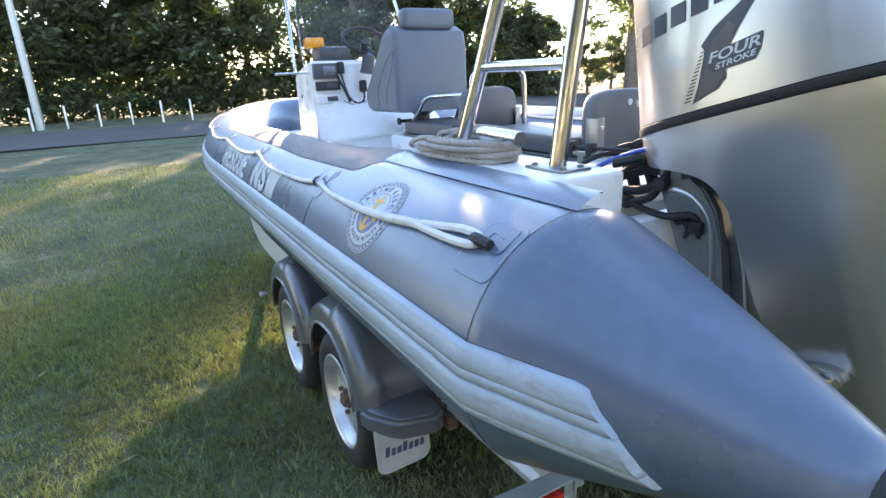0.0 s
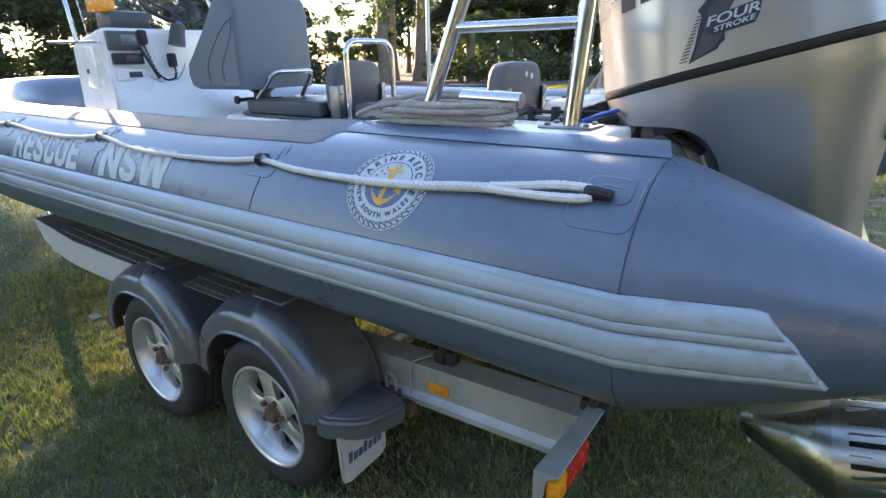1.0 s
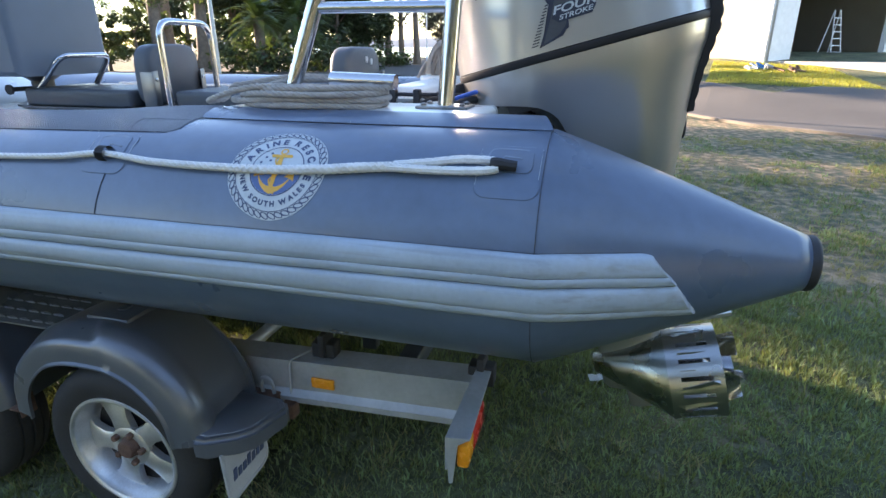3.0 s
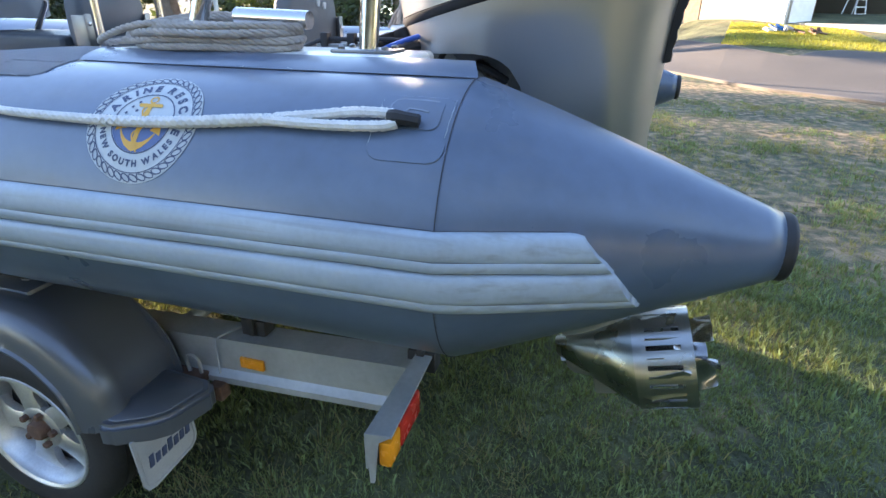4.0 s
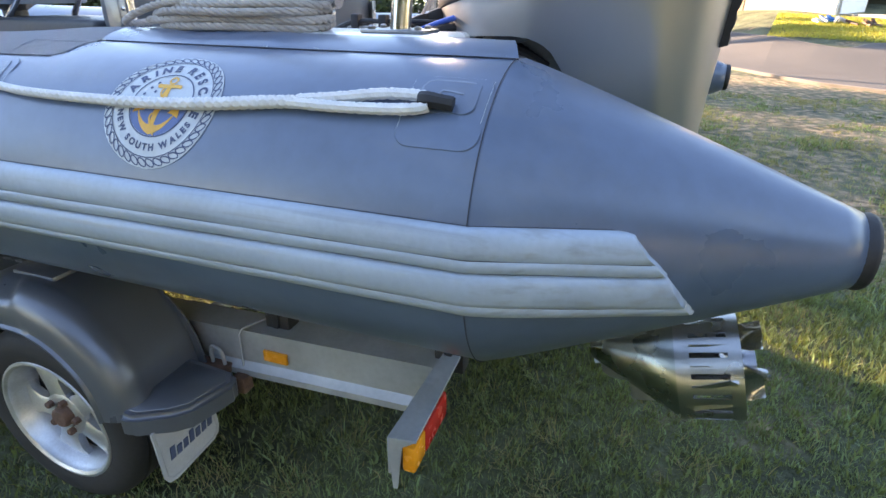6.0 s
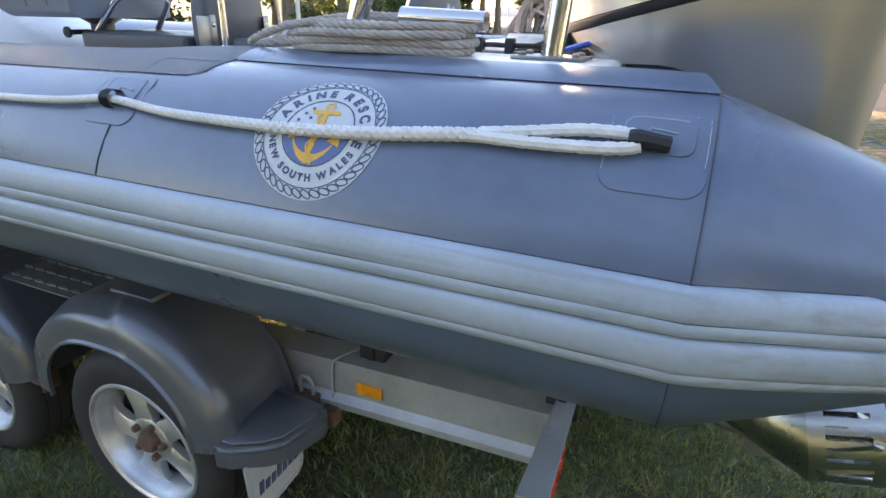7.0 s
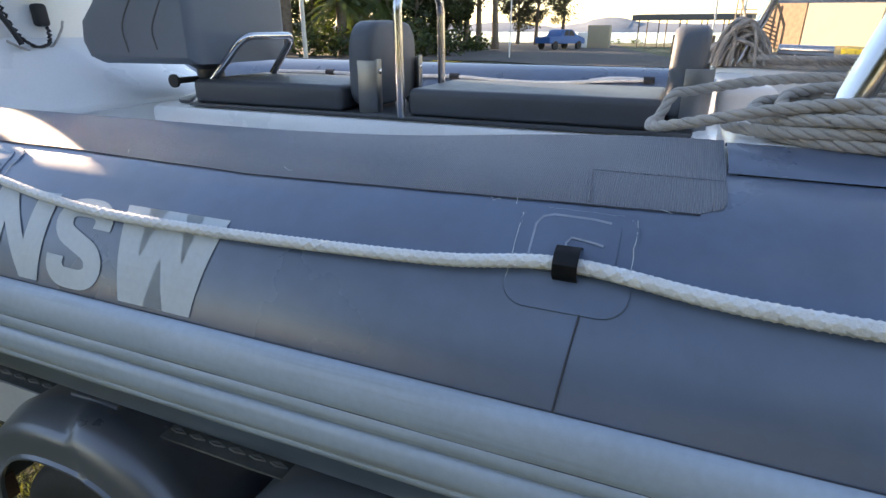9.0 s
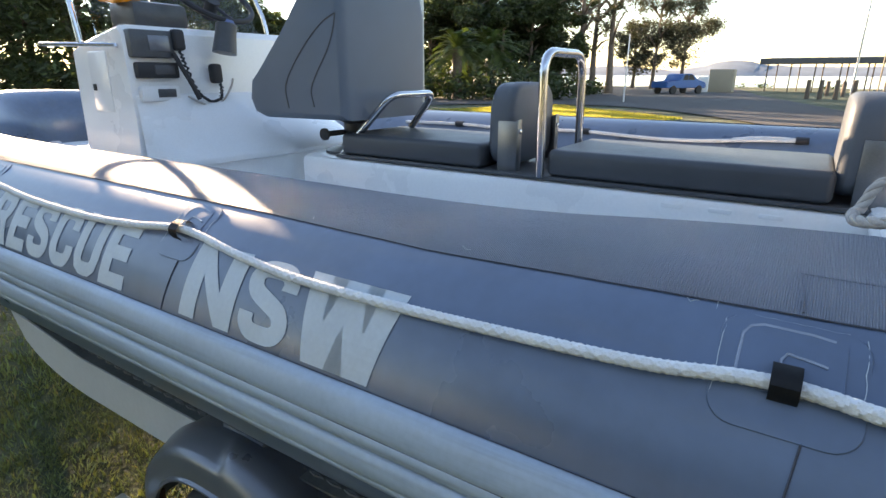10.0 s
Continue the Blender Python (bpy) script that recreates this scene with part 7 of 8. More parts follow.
def far(az, dist):
    """A place by bearing (degrees from +y towards +x) and distance from the lawn's edge."""
    return math.sin(radians(az)) * dist - 1.9, math.cos(radians(az)) * dist + 0.3


def wood(rows, leaf, label, seed, **kw):
    for i, (az_, d, h, sp) in enumerate(rows):
        tx, ty = far(az_, d)
        tree(tx, ty, h, sp, seed + i, leaf, label, **kw)


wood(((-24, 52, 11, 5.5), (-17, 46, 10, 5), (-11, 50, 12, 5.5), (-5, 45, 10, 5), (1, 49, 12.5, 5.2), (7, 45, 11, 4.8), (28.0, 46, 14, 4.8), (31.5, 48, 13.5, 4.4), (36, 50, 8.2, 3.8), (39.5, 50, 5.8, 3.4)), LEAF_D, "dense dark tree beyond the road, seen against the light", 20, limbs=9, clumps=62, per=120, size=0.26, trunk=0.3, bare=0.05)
wood(((11.5, 48, 13.5, 4.6), (16.5, 51, 14.2, 4.6), (21.5, 47, 13.0, 4.4), (25, 50, 13, 4.2)), LEAF, "tall open-crowned tree with sun behind it", 40, limbs=9, clumps=34, per=190, size=0.16, trunk=0.3, bare=0.3)
wood(((48.8, 42, 14, 2.6), (49.6, 45, 15, 2.6), (52.4, 43, 14, 2.4)), LEAF, "tall thick-trunked gum tree", 60, limbs=6, clumps=18, per=150, size=0.13, trunk=0.5, bare=0.5)
wood(((46.8, 44, 4.4, 2.0), (44.5, 46, 4.0, 1.9)), LEAF, "sunlit leafy shrub by the road", 70, limbs=6, clumps=34, per=170, size=0.11, trunk=0.12, bare=0.03)
wood(((61.8, 49, 7.5, 3.0), (64.5, 50, 8, 3.0), (67.3, 51, 6.5, 2.6), (58.5, 51, 8, 3.2), (55.0, 53, 8, 3.2), (63.0, 54, 11, 4.0), (59.8, 53, 10.5, 3.8), (66.0, 54, 9.5, 3.4)), LEAF_D, "dense dark bushy tree behind the palms", 80, limbs=8, clumps=52, per=230, size=0.16, trunk=0.25, bare=0.02)
# added behind the open-crowned row so that much of the low sun is blocked
wood(((13.2, 55, 13.5, 5.0), (16.9, 57, 13.0, 4.6), (20.2, 55, 12.4, 4.4), (24.0, 57, 12.5, 4.6)), LEAF_D, "dense dark tree added to block part of the low sun", 130, limbs=9, clumps=34, per=110, size=0.24, trunk=0.3, bare=0.12)
# mostly hidden trees, added so their shadows darken the road by the lake
wood(((48.3, 61.6, 12.5, 5.0), (51.0, 68, 13.0, 5.4), (55.0, 73, 13.0, 5.4), (56.0, 81, 13.5, 5.6), (59.0, 86, 13.0, 5.6), (60.7, 94, 13.5, 5.8)), LEAF_D, "dense dark tree added behind the palms to shade the road", 150, limbs=9, clumps=44, per=80, size=0.36, trunk=0.3, bare=0.05)
# extra trees, added to keep direct sun off stern, far tube and tail lawn
tree(19.2, 51.9, 16.4, 2.2, 177, LEAF_D, "tall dark tree added beyond the road to block the low sun", limbs=8, clumps=34, per=110, size=0.24, trunk=0.26, bare=0.45)
tree(17.8, 52.1, 17.0, 2.0, 181, LEAF_D, "thin dark tree added beyond the road to dapple the low sun", limbs=7, clumps=18, per=80, size=0.22, trunk=0.22, bare=0.5)
tree(21.3, 50.6, 15.2, 2.7, 171, LEAF_D, "tall dark tree added beyond the road to block the low sun", limbs=8, clumps=34, per=110, size=0.24, trunk=0.26, bare=0.45)
px, py = far(57.3, 41)
palm(px, py, 3.3, 4)
px, py = far(60.6, 44)
palm(px, py, 3.6, 9)
wood(((69.2, 53, 13, 3.4), (72.0, 55, 14, 3.6), (70.6, 60, 13, 3.4)), LEAF_B, "forked gum tree with an open crown near the water", 90, limbs=12, clumps=22, per=110, size=0.13, trunk=0.34, bare=0.42, lean=0.03)
wood(((76.2, 74, 11.5, 4.4), (78.6, 76, 11.0, 4.2), (74.4, 76, 8.0, 3.2)), LEAF_B, "rounded brown-green gum tree against the pale sky", 100, limbs=15, clumps=66, per=150, size=0.14, trunk=0.26, bare=0.25)
# dark undergrowth in front of the trees
b = bmesh.new()
rnd = random.Random(2)
for i in range(170):
    az_ = -34 + i * 0.62
    if 43 < az_ < 53:
        continue
    tx, ty = far(az_, (42 if az_ < 45 else 39 if 54 < az_ < 68 else 50) + rnd.uniform(-1, 2.5))
    hh = rnd.uniform(0.7, 1.7) if az_ < 69 else rnd.uniform(0.3, 0.8)
    leaf_cloud(b, (tx, ty, hh * 0.8), (1.3, 1.0, hh), 110, 0.22, rnd)
for i in range(420):
    az_ = rnd.uniform(-34, 42.5) if i < 260 else rnd.uniform(-34, 9)
    tx, ty = far(az_, rnd.uniform(43, 47))
    top = (5.6 if i < 260 else 9.5) - 2.6 * ease(30, 44, az_)
    leaf_cloud(b, (tx, ty, rnd.uniform(0.8, top)), (1.5, 1.2, 1.2), 80, 0.27, rnd)
tagged(mesh_object("undergrowth", b, LEAF_D, False), "dark undergrowth below the trees", "bushes", kind="stuff")

# unseen trees, added to cut low sky light and reflections on the port side
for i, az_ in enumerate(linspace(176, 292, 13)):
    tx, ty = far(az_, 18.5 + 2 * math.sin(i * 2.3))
    tree(tx, ty, 7.6 + math.sin(i * 1.7), 4.2, 300 + i, LEAF_D, "unseen dark tree added to block low sky away from the sun", limbs=8, clumps=46, per=70, size=0.34, trunk=0.25, bare=0.04)

# white guide posts and poles
for i in range(7):
    x = -7.4 + i * 1.5
    b = bmesh.new()
    box(b, (x - 0.045, 34.2, -0.05), (x + 0.045, 34.29, 1.15), 0.01)
    single("guide_post", b, WHITEP, "white roadside guide post", "post", group="roadside guide posts")


def pole(x, y, h, r, label, mat=GALV, arm=0.0):
    root = thing("light_pole", label, "pole", (x, y, 0), group="poles")
    b = bmesh.new()
    sweep(b, [(x, y, -0.1), (x, y, h * 0.5), (x, y, h)], [r, r * 0.85, r * 0.7], 12)
    part("shaft", b, mat, root)
    if arm:
        b = bmesh.new()
        sweep(b, [(x, y, h - 0.1), (x, y - arm * 0.5, h + 0.1), (x, y - arm, h + 0.15)], r * 0.5, 8)
        box(b, (x - 0.12, y - arm - 0.3, h + 0.1), (x + 0.12, y - arm, h + 0.2), 0.02)
        part("lamp_head", b, mat, root)
    return root


pole(-5.6, 34.6, 9, 0.2, "tall grey-green street pole beyond the road")
for az_, d, h, r, mat, arm, lab in ((53.4, 26, 8, 0.10, GALV, 0, "slim grey street pole by the lawn"), (73.2, 38, 4.0, 0.05, WHITEP, 0, "slim white pole at the lawn's edge"), (91.5, 62, 8.2, 0.10, GALV, 0.7, "leaning timber lamp pole by the water"), (93.7, 60, 8.0, 0.13, WHITEP, 0, "white mast by the water")):
    px, py = far(az_, d)
    pole(px, py, h, r, lab, mat, arm)

# lake, far shore
b = bmesh.new()
near_edge, far_edge = [], []
for az_ in linspace(62, 97, 15):
    x, y = far(az_, 92 + 3 * math.sin(az_))
    near_edge.append(b.verts.new((x, y, 0.01)))
    x, y = far(az_, 1150)
    far_edge.append(b.verts.new((x, y, 0.01)))
for i in range(14):
    b.faces.new((near_edge[i], near_edge[i + 1], far_edge[i + 1], far_edge[i]))
single("water", b, WATER, "pale blue lake water", "lake", kind="structure", smooth=False)
b = bmesh.new()
low, high, back = [], [], []
for k, az_ in enumerate(linspace(48, 112, 90)):
    h = 14 + 10 * noise.noise(Vector((k * 0.13, 3.1, 0))) + 3 * noise.noise(Vector((k * 0.6, 7, 0))) + 12 * math.exp(-((az_ - 83.5) / 2.6) ** 2)
    for lst, d, z in ((low, 1120, -1), (high, 1200, h), (back, 1300, -1)):
        x, y = far(az_, d)
        lst.append(b.verts.new((x, y, z)))
for i in range(89):
    b.faces.new((low[i], low[i + 1], high[i + 1], high[i]))
    b.faces.new((high[i], high[i + 1], back[i + 1], back[i]))
single("backdrop", b, HAZED_HILL, "wooded hills across the lake, haze put into their blue colour", "hills", kind="structure")

# picnic shelter
def shelter():
    root = thing("picnic_shelter", "long open picnic shelter with a dark flat roof", "shelter", (70, 1, 0))
    a, c = Vector((*far(85.2, 72), 0)), Vector((*far(94.6, 70), 0))
    d = (c - a).normalized()
    nrm = Vector((-d.y, d.x, 0))
    b = bmesh.new()
    ring_loft(b, [[p + nrm * w + Vector((0, 0, z)) for w, z in ((-2.4, 2.72), (-2.4, 3.28), (2.4, 3.48), (2.4, 2.92))] for p in (a, c)])
    part("roof", b, SHEDM, root, "dark roof with a deep fascia")
    for f in linspace(0.06, 0.97, 6):
        for w in (-2.0, 2.0):
            p = a.lerp(c, f) + nrm * w
            b = bmesh.new()
            sweep(b, [p + Vector((0, 0, -0.05)), p + Vector((0, 0, 3.2))], 0.06, 8)
            part("post", b, BARK, root)
    return root


shelter()
for i, az_ in enumerate((88.3, 89.2, 90.3, 91.5, 89.8, 90.9)):
    px, py = far(az_, 50 if i < 4 else 58)
    b = bmesh.new()
    sweep(b, [(px, py, -0.1), (px, py, 1.35 if i < 4 else 1.2)], [0.16, 0.14], 10)
    single("bollard", b, BARK, "thick round timber bollard", "bollard", group="timber bollards")
for az_, w, h, lab in ((80.5, 1.0, 1.5, "pale boxy trailer parked by the lake"), (81.9, 2.2, 2.2, "cream boxy kiosk by the lake")):
    px, py = far(az_, 64)
    b = bmesh.new()
    box(b, (px - 1.0, py - w / 2, -0.05), (px + 1.0, py + w / 2, h), 0.08)
    single("kiosk", b, WHITEP if h < 2 else WALLM, lab, "kiosk")
b = bmesh.new()
rnd = random.Random(12)
for k in range(16):
    px, py = far(rnd.uniform(79, 92), rnd.uniform(84, 91))
    leaf_cloud(b, (px, py, 0.25), (0.9, 0.9, 0.4), 60, 0.16, rnd)
tagged(mesh_object("shore_scrub", b, LEAF_D, False), "low scrub and rocks along the shore", "scrub", kind="stuff")


def ute(x, y, turn):
    root = thing("utility_truck", "bright blue dual-cab utility truck parked near the lake", "car", (x, y, 0))
    m = Matrix.Translation((x, y, 0)) @ Matrix.Rotation(turn, 4, "Z")

    def add(name, b, mat, label=""):
        bmesh.ops.transform(b, matrix=m, verts=b.verts)
        return part(name, b, mat, root, label)
    b = bmesh.new()
    side = [(-2.65, 0.55), (-2.65, 1.10), (-0.95, 1.12), (-0.75, 1.62), (-0.45, 1.76), (0.65, 1.76), (1.15, 1.30), (1.45, 1.18), (2.45, 1.05), (2.62, 0.85), (2.62, 0.5)]
    ring_loft(b, [[Vector((u, w, z)) for u, z in side] for w in (-0.88, 0.88)])
    bmesh.ops.bevel(b, geom=b.edges[:], offset=0.07, segments=2, affect="EDGES")
    add("body", b, BLUECAR, "bright blue painted body")
    for w in (-0.895, 0.875):
        for u0, u1, u2, u3 in ((-0.62, -0.42, 0.05, 0.05), (0.12, 0.12, 0.60, 0.98)):
            b = bmesh.new()
            prism(b, [Vector((u0, w, 1.22)), Vector((u3, w, 1.22)), Vector((u2, w, 1.68)), Vector((u1, w, 1.68))], (0, 0.02, 0))
            add("side_window", b, BLACK)
    b = bmesh.new()
    prism(b, [Vector((1.14, -0.70, 1.32)), Vector((1.14, 0.70, 1.32)), Vector((0.74, 0.62, 1.70)), Vector((0.74, -0.62, 1.70))], (0.03, 0, 0.03))
    add("windscreen", b, BLACK)
    for u in (-1.75, 1.65):
        for w in (-0.82, 0.82):
            b = bmesh.new()
            lathe(b, [(0.0, -0.12), (0.25, -0.12), (0.38, -0.10), (0.38, 0.10), (0.25, 0.12), (0.0, 0.12)], Matrix.Translation((u, w, 0.38)) @ Matrix.Rotation(radians(90), 4, "X"), 20)
            add("wheel", b, TYRE)
    b = bmesh.new()
    for w in (-0.7, 0.7):
        box(b, (2.60, w - 0.16, 0.78), (2.66, w + 0.16, 0.92), 0.02)
    add("headlight", b, WHITEP)
    return root


ux, uy = far(78.3, 57)
ute(ux, uy, radians(-28))

# garage and house across the road
def house():
    cx, cy = far(104.2, 26.8)
    cz = ground_z(cx, cy)
    root = thing("house", "cream rendered house with an open garage across the road", "house", (cx, cy, cz))
    u = Vector((math.sin(radians(52)), math.cos(radians(52)), 0))     # along the sunlit wall
    v = Vector((math.sin(radians(142)), math.cos(radians(142)), 0))   # along the garage front
    c = Vector((cx, cy, cz - 0.6))
    H_ = 6.2

    def slab(p, q, thick, z0, z1, inward):
        b = bmesh.new()
        o = [p + Vector((0, 0, z0)), q + Vector((0, 0, z0)), q + Vector((0, 0, z1)), p + Vector((0, 0, z1))]
        prism(b, o, inward * thick)
        return b
    part("wall", slab(c, c + u * 6.6, 0.25, 0, H_, v), WALLM, root, "cream rendered wall in dappled sun", smooth=False)
    part("cladding", slab(c + u * 4.4 - v * 0.03, c + u * 6.6 - v * 0.03, 0.026, 0.5, H_ - 0.1, v), WOOD, root, "brown timber cladding", smooth=False)
    part("wall", slab(c + v * 0.02 - u * 0.0, c + v * 1.5, 0.25, 0, H_, u), WHITEP, root, "white panelled wall beside the garage", smooth=False)
    part("wall", slab(c + v * 1.5, c + v * 7.5, 0.25, 4.7, H_, u), WHITEP, root, smooth=False)
    part("wall", slab(c + v * 7.5, c + v * 10, 0.25, 0, H_, u), WHITEP, root, smooth=False)
    part("wall", slab(c + v * 10, c + v * 10 + u * 9, 0.25, 0, H_, -v), WALLM, root, smooth=False)
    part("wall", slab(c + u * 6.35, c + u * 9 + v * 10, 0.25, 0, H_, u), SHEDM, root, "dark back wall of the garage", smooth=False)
    b = bmesh.new()
    o = [c - u * 0.5 - v * 0.5, c + u * 7.0 - v * 0.5, c + u * 9.4 + v * 10.5, c - u * 0.5 + v * 10.5]
    prism(b, [p + Vector((0, 0, H_)) for p in o], (0, 0, 0.25))
    part("roof", b, SHEDM, root, smooth=False)
    b = bmesh.new()
    prism(b, [p + Vector((0, 0, 0.62)) for p in (c + v * 0.3 - u * 6, c + v * 0.3 + u * 9, c + v * 9.8 + u * 9, c + v * 9.8 - u * 6)], (0, 0, -0.5))
    part("floor", b, CONCRETE, root, "pale concrete garage floor and drive", smooth=False)
    b = bmesh.new()
    sweep(b, [c - u * 0.06 - v * 0.05 + Vector((0, 0, 0.4)), c - u * 0.06 - v * 0.05 + Vector((0, 0, H_))], 0.06, 8)
    part("downpipe", b, GALV, root)
    for k in range(7):
        b = bmesh.new()
        p = c + v * (1.72 + 0.0 * k) + u * (0.6 + 1.1 * k) + Vector((0, 0, 0.62))
        box(b, (-0.3, -0.3, 0), (0.3, 0.3, 0.9 + 0.7 * ((k * 7) % 3)), 0.02, Matrix.Translation(p))
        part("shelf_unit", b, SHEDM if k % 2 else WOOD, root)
    # stepladder
    lad = c + v * 5.9 + u * 1.4 + Vector((0, 0, 0.62))
    root2 = thing("stepladder", "pale aluminium stepladder standing in the garage", "ladder", lad)
    for dv, du in ((-0.28, -0.35), (0.28, -0.35), (-0.28, 0.35), (0.28, 0.35)):
        b = bmesh.new()
        sweep(b, [lad + v * dv * 1.3 + u * du, lad + v * dv * 0.7 + Vector((0, 0, 2.1))], 0.03, 6)
        part("rail", b, WHITEP, root2)
    for k in range(6):
        b = bmesh.new()
        f = 0.14 * (k + 1)
        sweep(b, [lad + v * -0.34 * (1 - f * 0.5) - u * 0.35 * (1 - f) + Vector((0, 0, 2.1 * f)), lad + v * 0.34 * (1 - f * 0.5) - u * 0.35 * (1 - f) + Vector((0, 0, 2.1 * f))], 0.025, 6)
        part("rung", b, WHITEP, root2)
    # outside stair at the far end of the sunlit wall
    st = thing("stair", "cream timber outside stair with a rail", "stair", tuple(c + u * 7.0))
    for k in range(8):
        b = bmesh.new()
        p = c + u * (6.75 + 0.08 * k) - v * 0.9 + Vector((0, 0, 0.8 + 0.19 * k))
        ring_loft(b, [[p + v * w + u * q + Vector((0, 0, z)) for q, z in ((0, 0), (0.14, 0), (0.14, 0.04), (0, 0.04))] for w in (0, 1.1)])
        part("step", b, WALLM, st)
    for k in range(0, 9, 4):
        b = bmesh.new()
        p = c + u * (6.75 + 0.08 * k) - v * 0.9 + Vector((0, 0, 0.0))
        sweep(b, [p, p + Vector((0, 0, 1.9 + 0.19 * k))], 0.035, 6)
        part("post", b, WALLM, st)
    b = bmesh.new()
    sweep(b, [c + u * 6.75 - v * 0.9 + Vector((0, 0, 1.85)), c + u * 7.75 - v * 0.9 + Vector((0, 0, 3.4))], 0.045, 6)
    part("handrail", b, WALLM, st)
    return root


house()
# bits lying on the strip of grass before the garage
rnd = random.Random(31)
for k, (az_, d, col, lab) in enumerate(((103.7, 24.2, WHITEP, "white plastic scrap"), (104.6, 24.3, BLUECAR, "pale blue plastic pipe scrap"), (105.6, 24.0, GALV, "grey metal scrap"), (106.6, 23.8, RUST, "brown scrap"), (107.3, 23.7, WOOD, "timber offcuts"))):
    px, py = far(az_, d)
    g = ground_z(px, py)
    heap = thing("scrap_heap", lab + " heaped on the roadside grass", "scrap", (px, py, g), group="roadside scrap")
    for q in range(5):
        b = bmesh.new()
        a = rnd.uniform(0, 3.1)
        x, y = px + rnd.uniform(-0.3, 0.3), py + rnd.uniform(-0.3, 0.3)
        sweep(b, [(x, y, g + 0.03), (x + 0.35 * math.cos(a), y + 0.35 * math.sin(a), g + rnd.uniform(0.05, 0.22))], rnd.uniform(0.02, 0.06), 6)
        part("scrap", b, col, heap)

# ---- lawn detail ----
def blades(name, count, area, hmin, hmax, width, mat, seed, label, lean=0.6, keep=None):
    rng = np.random.RandomState(seed)
    x0, x1, y0, y1 = area
    px_, py_ = rng.uniform(x0, x1, count), rng.uniform(y0, y1, count)
    if keep is not None:
        ok = keep(px_, py_, rng)
        px_, py_ = px_[ok], py_[ok]
    n = len(px_)
    a = rng.uniform(0, 2 * np.pi, n)
    h = rng.uniform(hmin, hmax, n) * (0.75 + 0.5 * (np.sin(px_ * 3.1 + np.sin(py_ * 2.3) * 2) * 0.5 + 0.5))
    l = rng.uniform(0.1, 1.0, n) * lean * h
    b_ = rng.uniform(0, 2 * np.pi, n)
    base = np.stack([px_, py_, np.full(n, -0.015)], 1)
    side_ = np.stack([np.cos(a), np.sin(a), np.zeros(n)], 1) * width
    tip = base + np.stack([np.cos(b_) * l, np.sin(b_) * l, h], 1)
    mid = base + np.stack([np.cos(b_) * l * 0.35, np.sin(b_) * l * 0.35, h * 0.6], 1)
    verts = np.concatenate([base - side_, base + side_, mid + side_ * 0.8, mid - side_ * 0.8, tip])
    i = np.arange(n)
    quads = np.stack([i, i + n, i + 2 * n, i + 3 * n], 1)
    tris = np.stack([i + 3 * n, i + 2 * n, i + 4 * n], 1)
    me = bpy.data.meshes.new(name)
    me.from_pydata(verts.tolist(), [], quads.tolist() + tris.tolist())
    me.materials.append(mat)
    return tagged(new(name, me), label, "grass", kind="stuff")


def thinning(x, y, rng):
    """Full in the middle, thinning out towards the rim of the patch."""
    d = np.minimum(np.minimum(x + 3.9, 3.6 - x), np.minimum(y + 2.6, 5.4 - y))
    return worn(x, y, rng) & (rng.uniform(0, 1, len(x)) < np.clip(d / 1.6, 0, 1))


def worn(x, y, rng):
    k = np.sin(x * 0.9 + 1.3 * np.sin(y * 0.7)) + np.sin(y * 1.1 + 0.8 * np.sin(x * 0.6))
    return (rng.uniform(-1.2, 3.2, len(x)) > k * 0.6 + (1.25 + 1.1 * k) * np.clip((x - 0.8) / 2.2, 0, 1)) & clumped(x, y, rng)


def clumped(x, y, rng):
    """By the road the grass breaks up into clumps with bare earth between."""
    c = np.sin(2.9 * x + 1.7 * np.sin(1.9 * y)) * np.sin(3.7 * y + 1.4 * np.sin(2.3 * x)) + 0.6 * np.sin(8.3 * x + 2.1 * np.sin(5.1 * y)) * np.sin(9.7 * y + 1.9 * np.sin(6.1 * x))
    amount = np.clip((x - 0.5) / 1.8, 0, 1)
    return rng.uniform(-0.35, 0.35, len(x)) + c > -1.7 + 2.0 * amount


def rough_patch(x, y, rng):
    c = np.sin(1.9 * x + 2.1 * np.sin(1.3 * y)) * np.sin(2.9 * y + 1.2 * np.sin(2.1 * x))
    return rng.uniform(-0.6, 0.6, len(x)) + c > 0.0


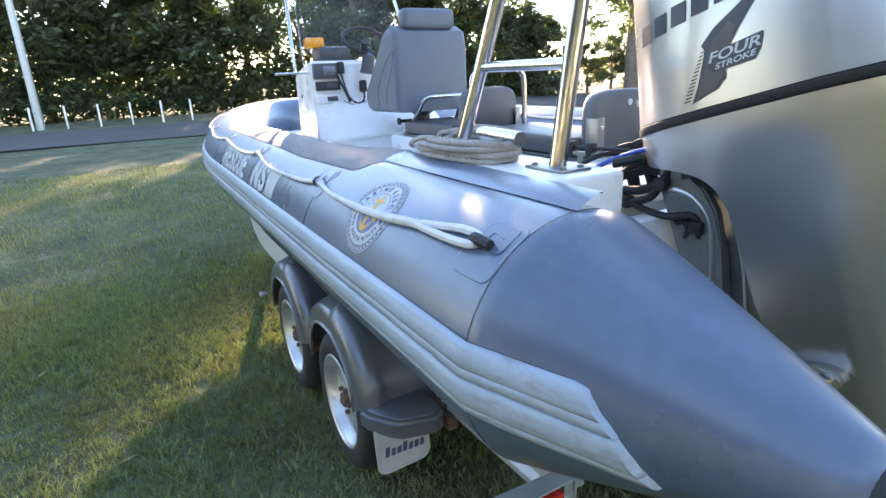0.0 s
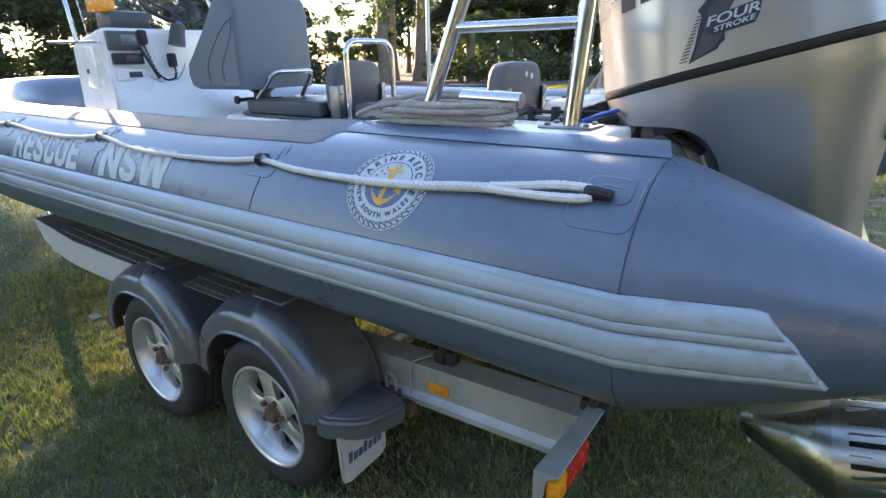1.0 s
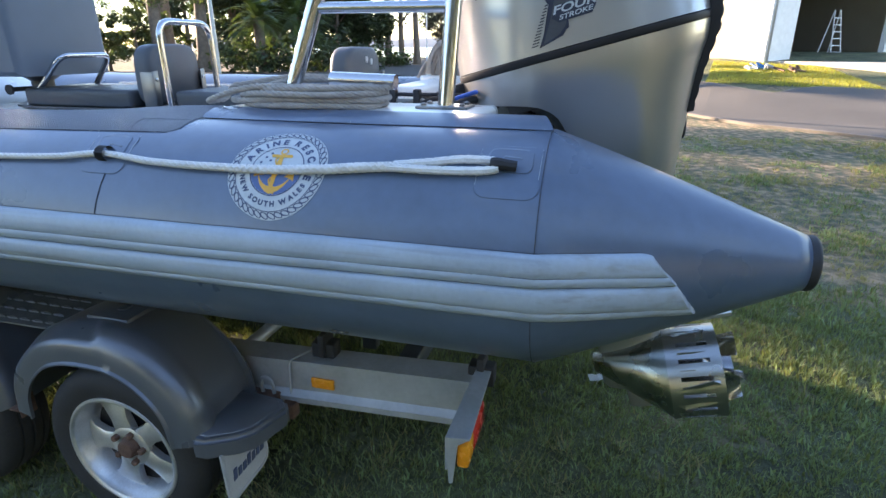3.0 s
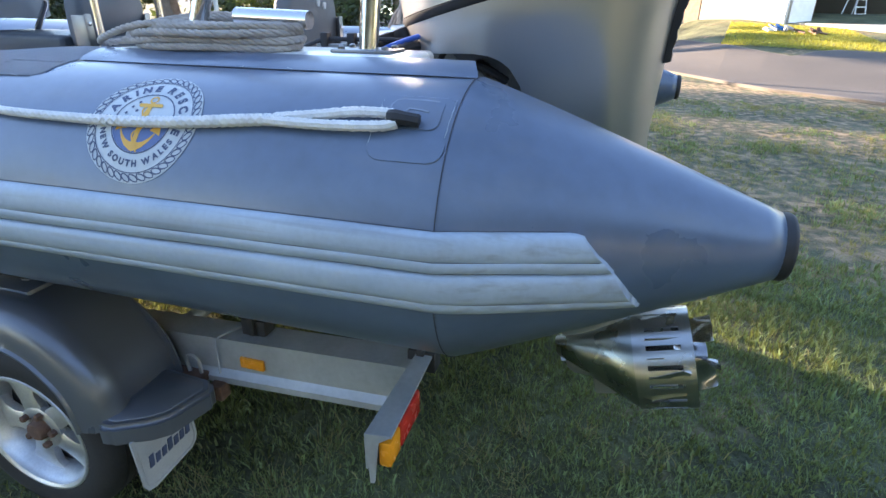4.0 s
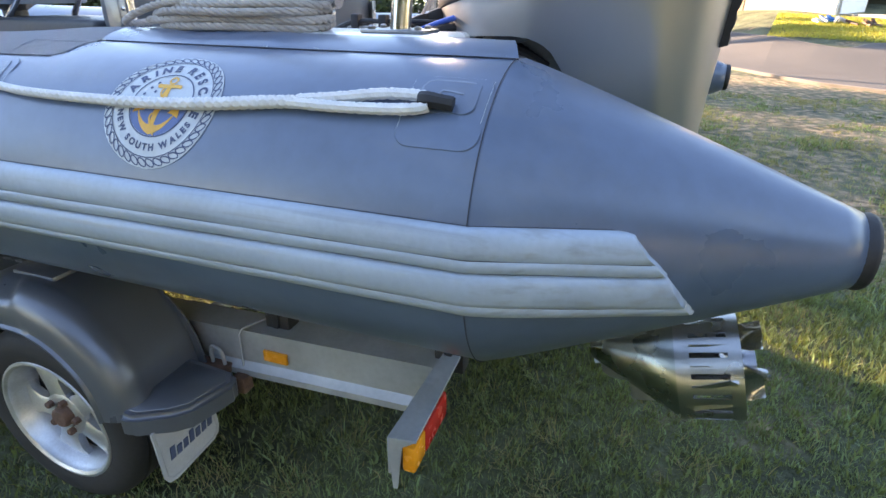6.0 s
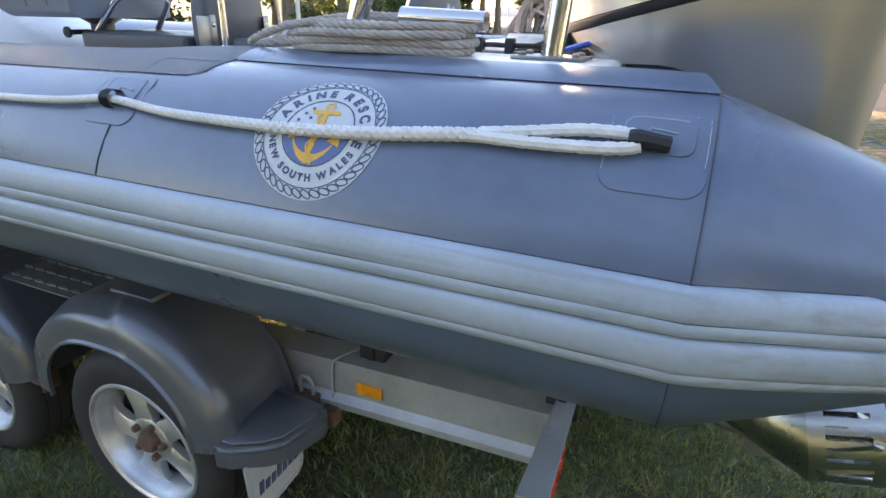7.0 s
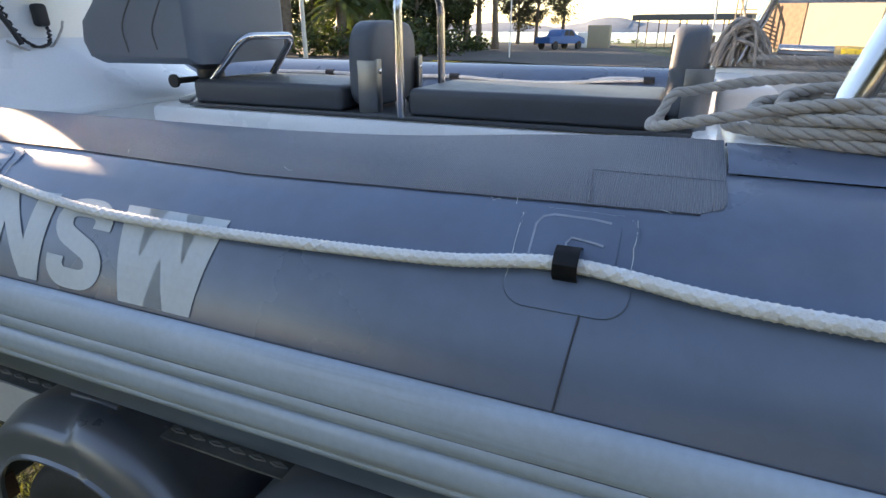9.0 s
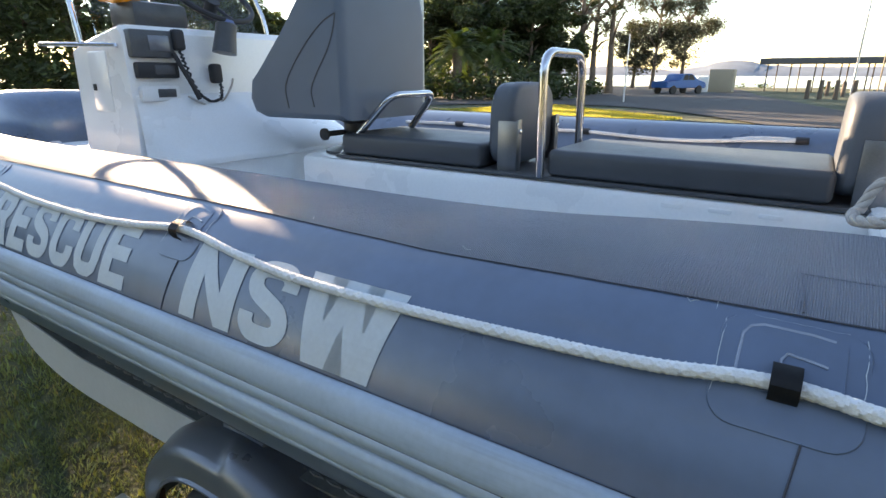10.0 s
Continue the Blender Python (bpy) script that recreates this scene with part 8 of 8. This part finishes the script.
def tufts(name, count, per, area, hmin, hmax, width, mat, seed, label, keep):
    """Rough lawn: many small tufts whose blades lean outwards."""
    rng = np.random.RandomState(seed)
    x0, x1, y0, y1 = area
    cx_, cy_ = rng.uniform(x0, x1, count), rng.uniform(y0, y1, count)
    ok = keep(cx_, cy_, rng)
    cx_, cy_ = cx_[ok], cy_[ok]
    k = len(cx_)
    size, bend, turn = rng.uniform(0.55, 1.25, k) ** 1.3, rng.uniform(0.3, 1.3, k), rng.uniform(0, 2 * np.pi, k)
    n = k * per
    i_ = np.repeat(np.arange(k), per)
    dx, dy = rng.normal(0, 0.017, n), rng.normal(0, 0.017, n)
    px_, py_ = cx_[i_] + dx, cy_[i_] + dy
    h = rng.uniform(hmin, hmax, n) * size[i_] * (0.7 + 0.5 * (np.sin(px_ * 2.3 + 1.7 * np.sin(py_ * 1.9)) * 0.5 + 0.5))
    out = np.arctan2(dy, dx) + rng.normal(0, 0.7, n)
    l = h * bend[i_] * rng.uniform(0.3, 1.2, n)
    lx, ly = np.cos(out) * l + 0.35 * h * np.cos(turn[i_]), np.sin(out) * l + 0.35 * h * np.sin(turn[i_])
    a = rng.uniform(0, 2 * np.pi, n)
    w = width * rng.uniform(0.6, 1.4, n)
    side_ = np.stack([np.cos(a) * w, np.sin(a) * w, np.zeros(n)], 1)
    base = np.stack([px_, py_, np.full(n, -0.016)], 1)
    mid = base + np.stack([lx * 0.35, ly * 0.35, h * 0.62], 1)
    tip = base + np.stack([lx, ly, h], 1)
    verts = np.concatenate([base - side_, base + side_, mid + side_ * 0.8, mid - side_ * 0.8, tip])
    q = np.arange(n)
    quads, tris = np.stack([q, q + n, q + 2 * n, q + 3 * n], 1), np.stack([q + 3 * n, q + 2 * n, q + 4 * n], 1)
    me = bpy.data.meshes.new(name)
    me.from_pydata(verts.tolist(), [], quads.tolist() + tris.tolist())
    me.materials.append(mat)
    return tagged(new(name, me), label, "grass", kind="stuff")


tufts("grass", 66000, 11, (-3.9, 3.6, -2.6, 5.4), 0.022, 0.055, 0.0021, BLADE, 1, "rough green lawn grass in small tufts", thinning)
blades("grass", 150000, (-8, 9, -4, 14), 0.025, 0.06, 0.006, BLADE, 2, "short rough green lawn grass", keep=worn)
blades("dry_grass", 24000, (-5, 6, -4, 8), 0.02, 0.06, 0.0028, DRYBLADE, 3, "scattered dry straw-coloured grass blades", lean=1.2)
tufts("dry_grass", 9000, 9, (0.9, 9.5, -5.5, 4.5), 0.02, 0.05, 0.0032, DRYBLADE, 7, "short dry straw-coloured tufts on bare earth", rough_patch)
tufts("grass", 6000, 10, (0.9, 9.5, -5.5, 4.5), 0.025, 0.07, 0.0036, BLADE, 8, "low green tufts on worn ground", clumped)


def verge(name, count, poly, hmin, hmax, width, seed):
    """Taller grass beyond the lawn, its sunlit look put into the colour."""
    rng = np.random.RandomState(seed)
    (ax_, ay_), (bx_, by_), (cx_, cy_), (dx_, dy_) = poly
    u, v = rng.uniform(0, 1, count), rng.uniform(0, 1, count)
    x = (ax_ * (1 - u) + bx_ * u) * (1 - v) + (dx_ * (1 - u) + cx_ * u) * v
    y = (ay_ * (1 - u) + by_ * u) * (1 - v) + (dy_ * (1 - u) + cy_ * u) * v
    me = bpy.data.meshes.new(name)
    vs, fs = [], []
    for k in range(count):
        a, h = rng.uniform(0, 6.28), rng.uniform(hmin, hmax)
        g = ground_z(x[k], y[k]) - 0.02
        c, s_ = math.cos(a) * width, math.sin(a) * width
        vs += [(x[k] - c, y[k] - s_, g), (x[k] + c, y[k] + s_, g), (x[k] + rng.uniform(-0.6, 0.6) * h, y[k] + rng.uniform(-0.6, 0.6) * h, g + h)]
        fs.append((3 * k, 3 * k + 1, 3 * k + 2))
    me.from_pydata(vs, [], fs)
    me.materials.append(SUNLIT_VERGE)
    return tagged(new(name, me), "verge grass with sunlight put into its bright yellow colour", "grass", kind="stuff")


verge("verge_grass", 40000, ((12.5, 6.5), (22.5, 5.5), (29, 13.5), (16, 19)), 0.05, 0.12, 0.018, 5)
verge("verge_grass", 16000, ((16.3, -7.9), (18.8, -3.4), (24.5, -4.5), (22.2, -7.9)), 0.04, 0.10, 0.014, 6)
rnd = random.Random(44)
tb = bmesh.new()
for tx, ty in ((-0.275, -0.061), (-0.43, 0.084), (-0.54, -0.085), (-0.9, 1.0), (-0.81, 0.72), (-0.19, -0.30), (-0.57, 0.62), (-0.21, -0.58), (0.58, -1.1), (-1.8, 1.5), (-2.2, 2.6)):
    for k in range(34):
        a, h = rnd.uniform(0, 2 * math.pi), rnd.uniform(0.05, 0.13)
        p = Vector((tx + rnd.gauss(0, 0.035), ty + rnd.gauss(0, 0.035), -0.01))
        q = p + Vector((math.cos(a) * h * 0.9, math.sin(a) * h * 0.9, h * 0.75))
        w = Vector((-math.sin(a), math.cos(a), 0)) * 0.0016
        tb.faces.new([tb.verts.new(c) for c in (p - w, p + w, q)])
tagged(mesh_object("dry_tufts", tb, DRYBLADE, False), "pale dry tufts of grass seed heads", "grass", kind="stuff")
# a crumpled scrap of white plastic under the tail
rnd = random.Random(31)
b = bmesh.new()
g = []
for i in range(6):
    row = []
    for j in range(4):
        u, v = (i / 5 - 0.5) * 0.115, (j / 3 - 0.5) * (0.055 - 0.02 * abs(i / 5 - 0.4))
        row.append(b.verts.new((0.275 + u * 0.35 + v * 0.9, -0.22 - u * 0.93 + v * 0.3, 0.046 + rnd.uniform(-0.007, 0.009))))
    g.append(row)
for r0, r1 in zip(g, g[1:]):
    for k in range(3):
        b.faces.new((r0[k], r0[k + 1], r1[k + 1], r1[k]))
bmesh.ops.solidify(b, geom=b.faces[:], thickness=0.002)
single("plastic_scrap", b, WHITEP, "crumpled scrap of white plastic lying on the grass", "scrap", smooth=False)
for lx, ly, ln, turn in ((-2.0, 1.92, 0.09, 0.3), (-2.47, 3.18, 0.08, 1.1), (-1.67, 3.29, 0.06, 2.0), (-1.05, 3.2, 0.05, 0.7), (-2.6, 2.2, 0.05, 1.9)):
    b = bmesh.new()
    g = []
    for f in linspace(-0.5, 0.5, 7):
        w = 0.012 * (1 - (2 * f) ** 2) + 0.001
        d = Vector((math.cos(turn), math.sin(turn), 0))
        e = Vector((-d.y, d.x, 0))
        c = Vector((lx, ly, 0.03 + 0.02 * f * f)) + d * ln * f
        g.append([b.verts.new(c + e * w + Vector((0, 0, 0.006))), b.verts.new(c), b.verts.new(c - e * w + Vector((0, 0, 0.006)))])
    for r0, r1 in zip(g, g[1:]):
        for k in range(2):
            b.faces.new((r0[k], r0[k + 1], r1[k + 1], r1[k]))
    single("fallen_leaf", b, DRYBLADE, "curled dry leaf lying on the grass", "leaf", group="fallen leaves")
b = bmesh.new()
g = [[b.verts.new((0.25 + 0.045 * i - 0.03 * j, -0.22 - 0.012 * i + 0.012 * j, 0.04 + 0.012 * math.sin(i * 2.1 + j * 1.7))) for i in range(5)] for j in range(3)]
for j in range(2):
    for i in range(4):
        b.faces.new((g[j][i], g[j][i + 1], g[j + 1][i + 1], g[j + 1][i]))
single("foil_scrap", b, ALLOY, "crumpled silver foil scrap on the grass", "litter")
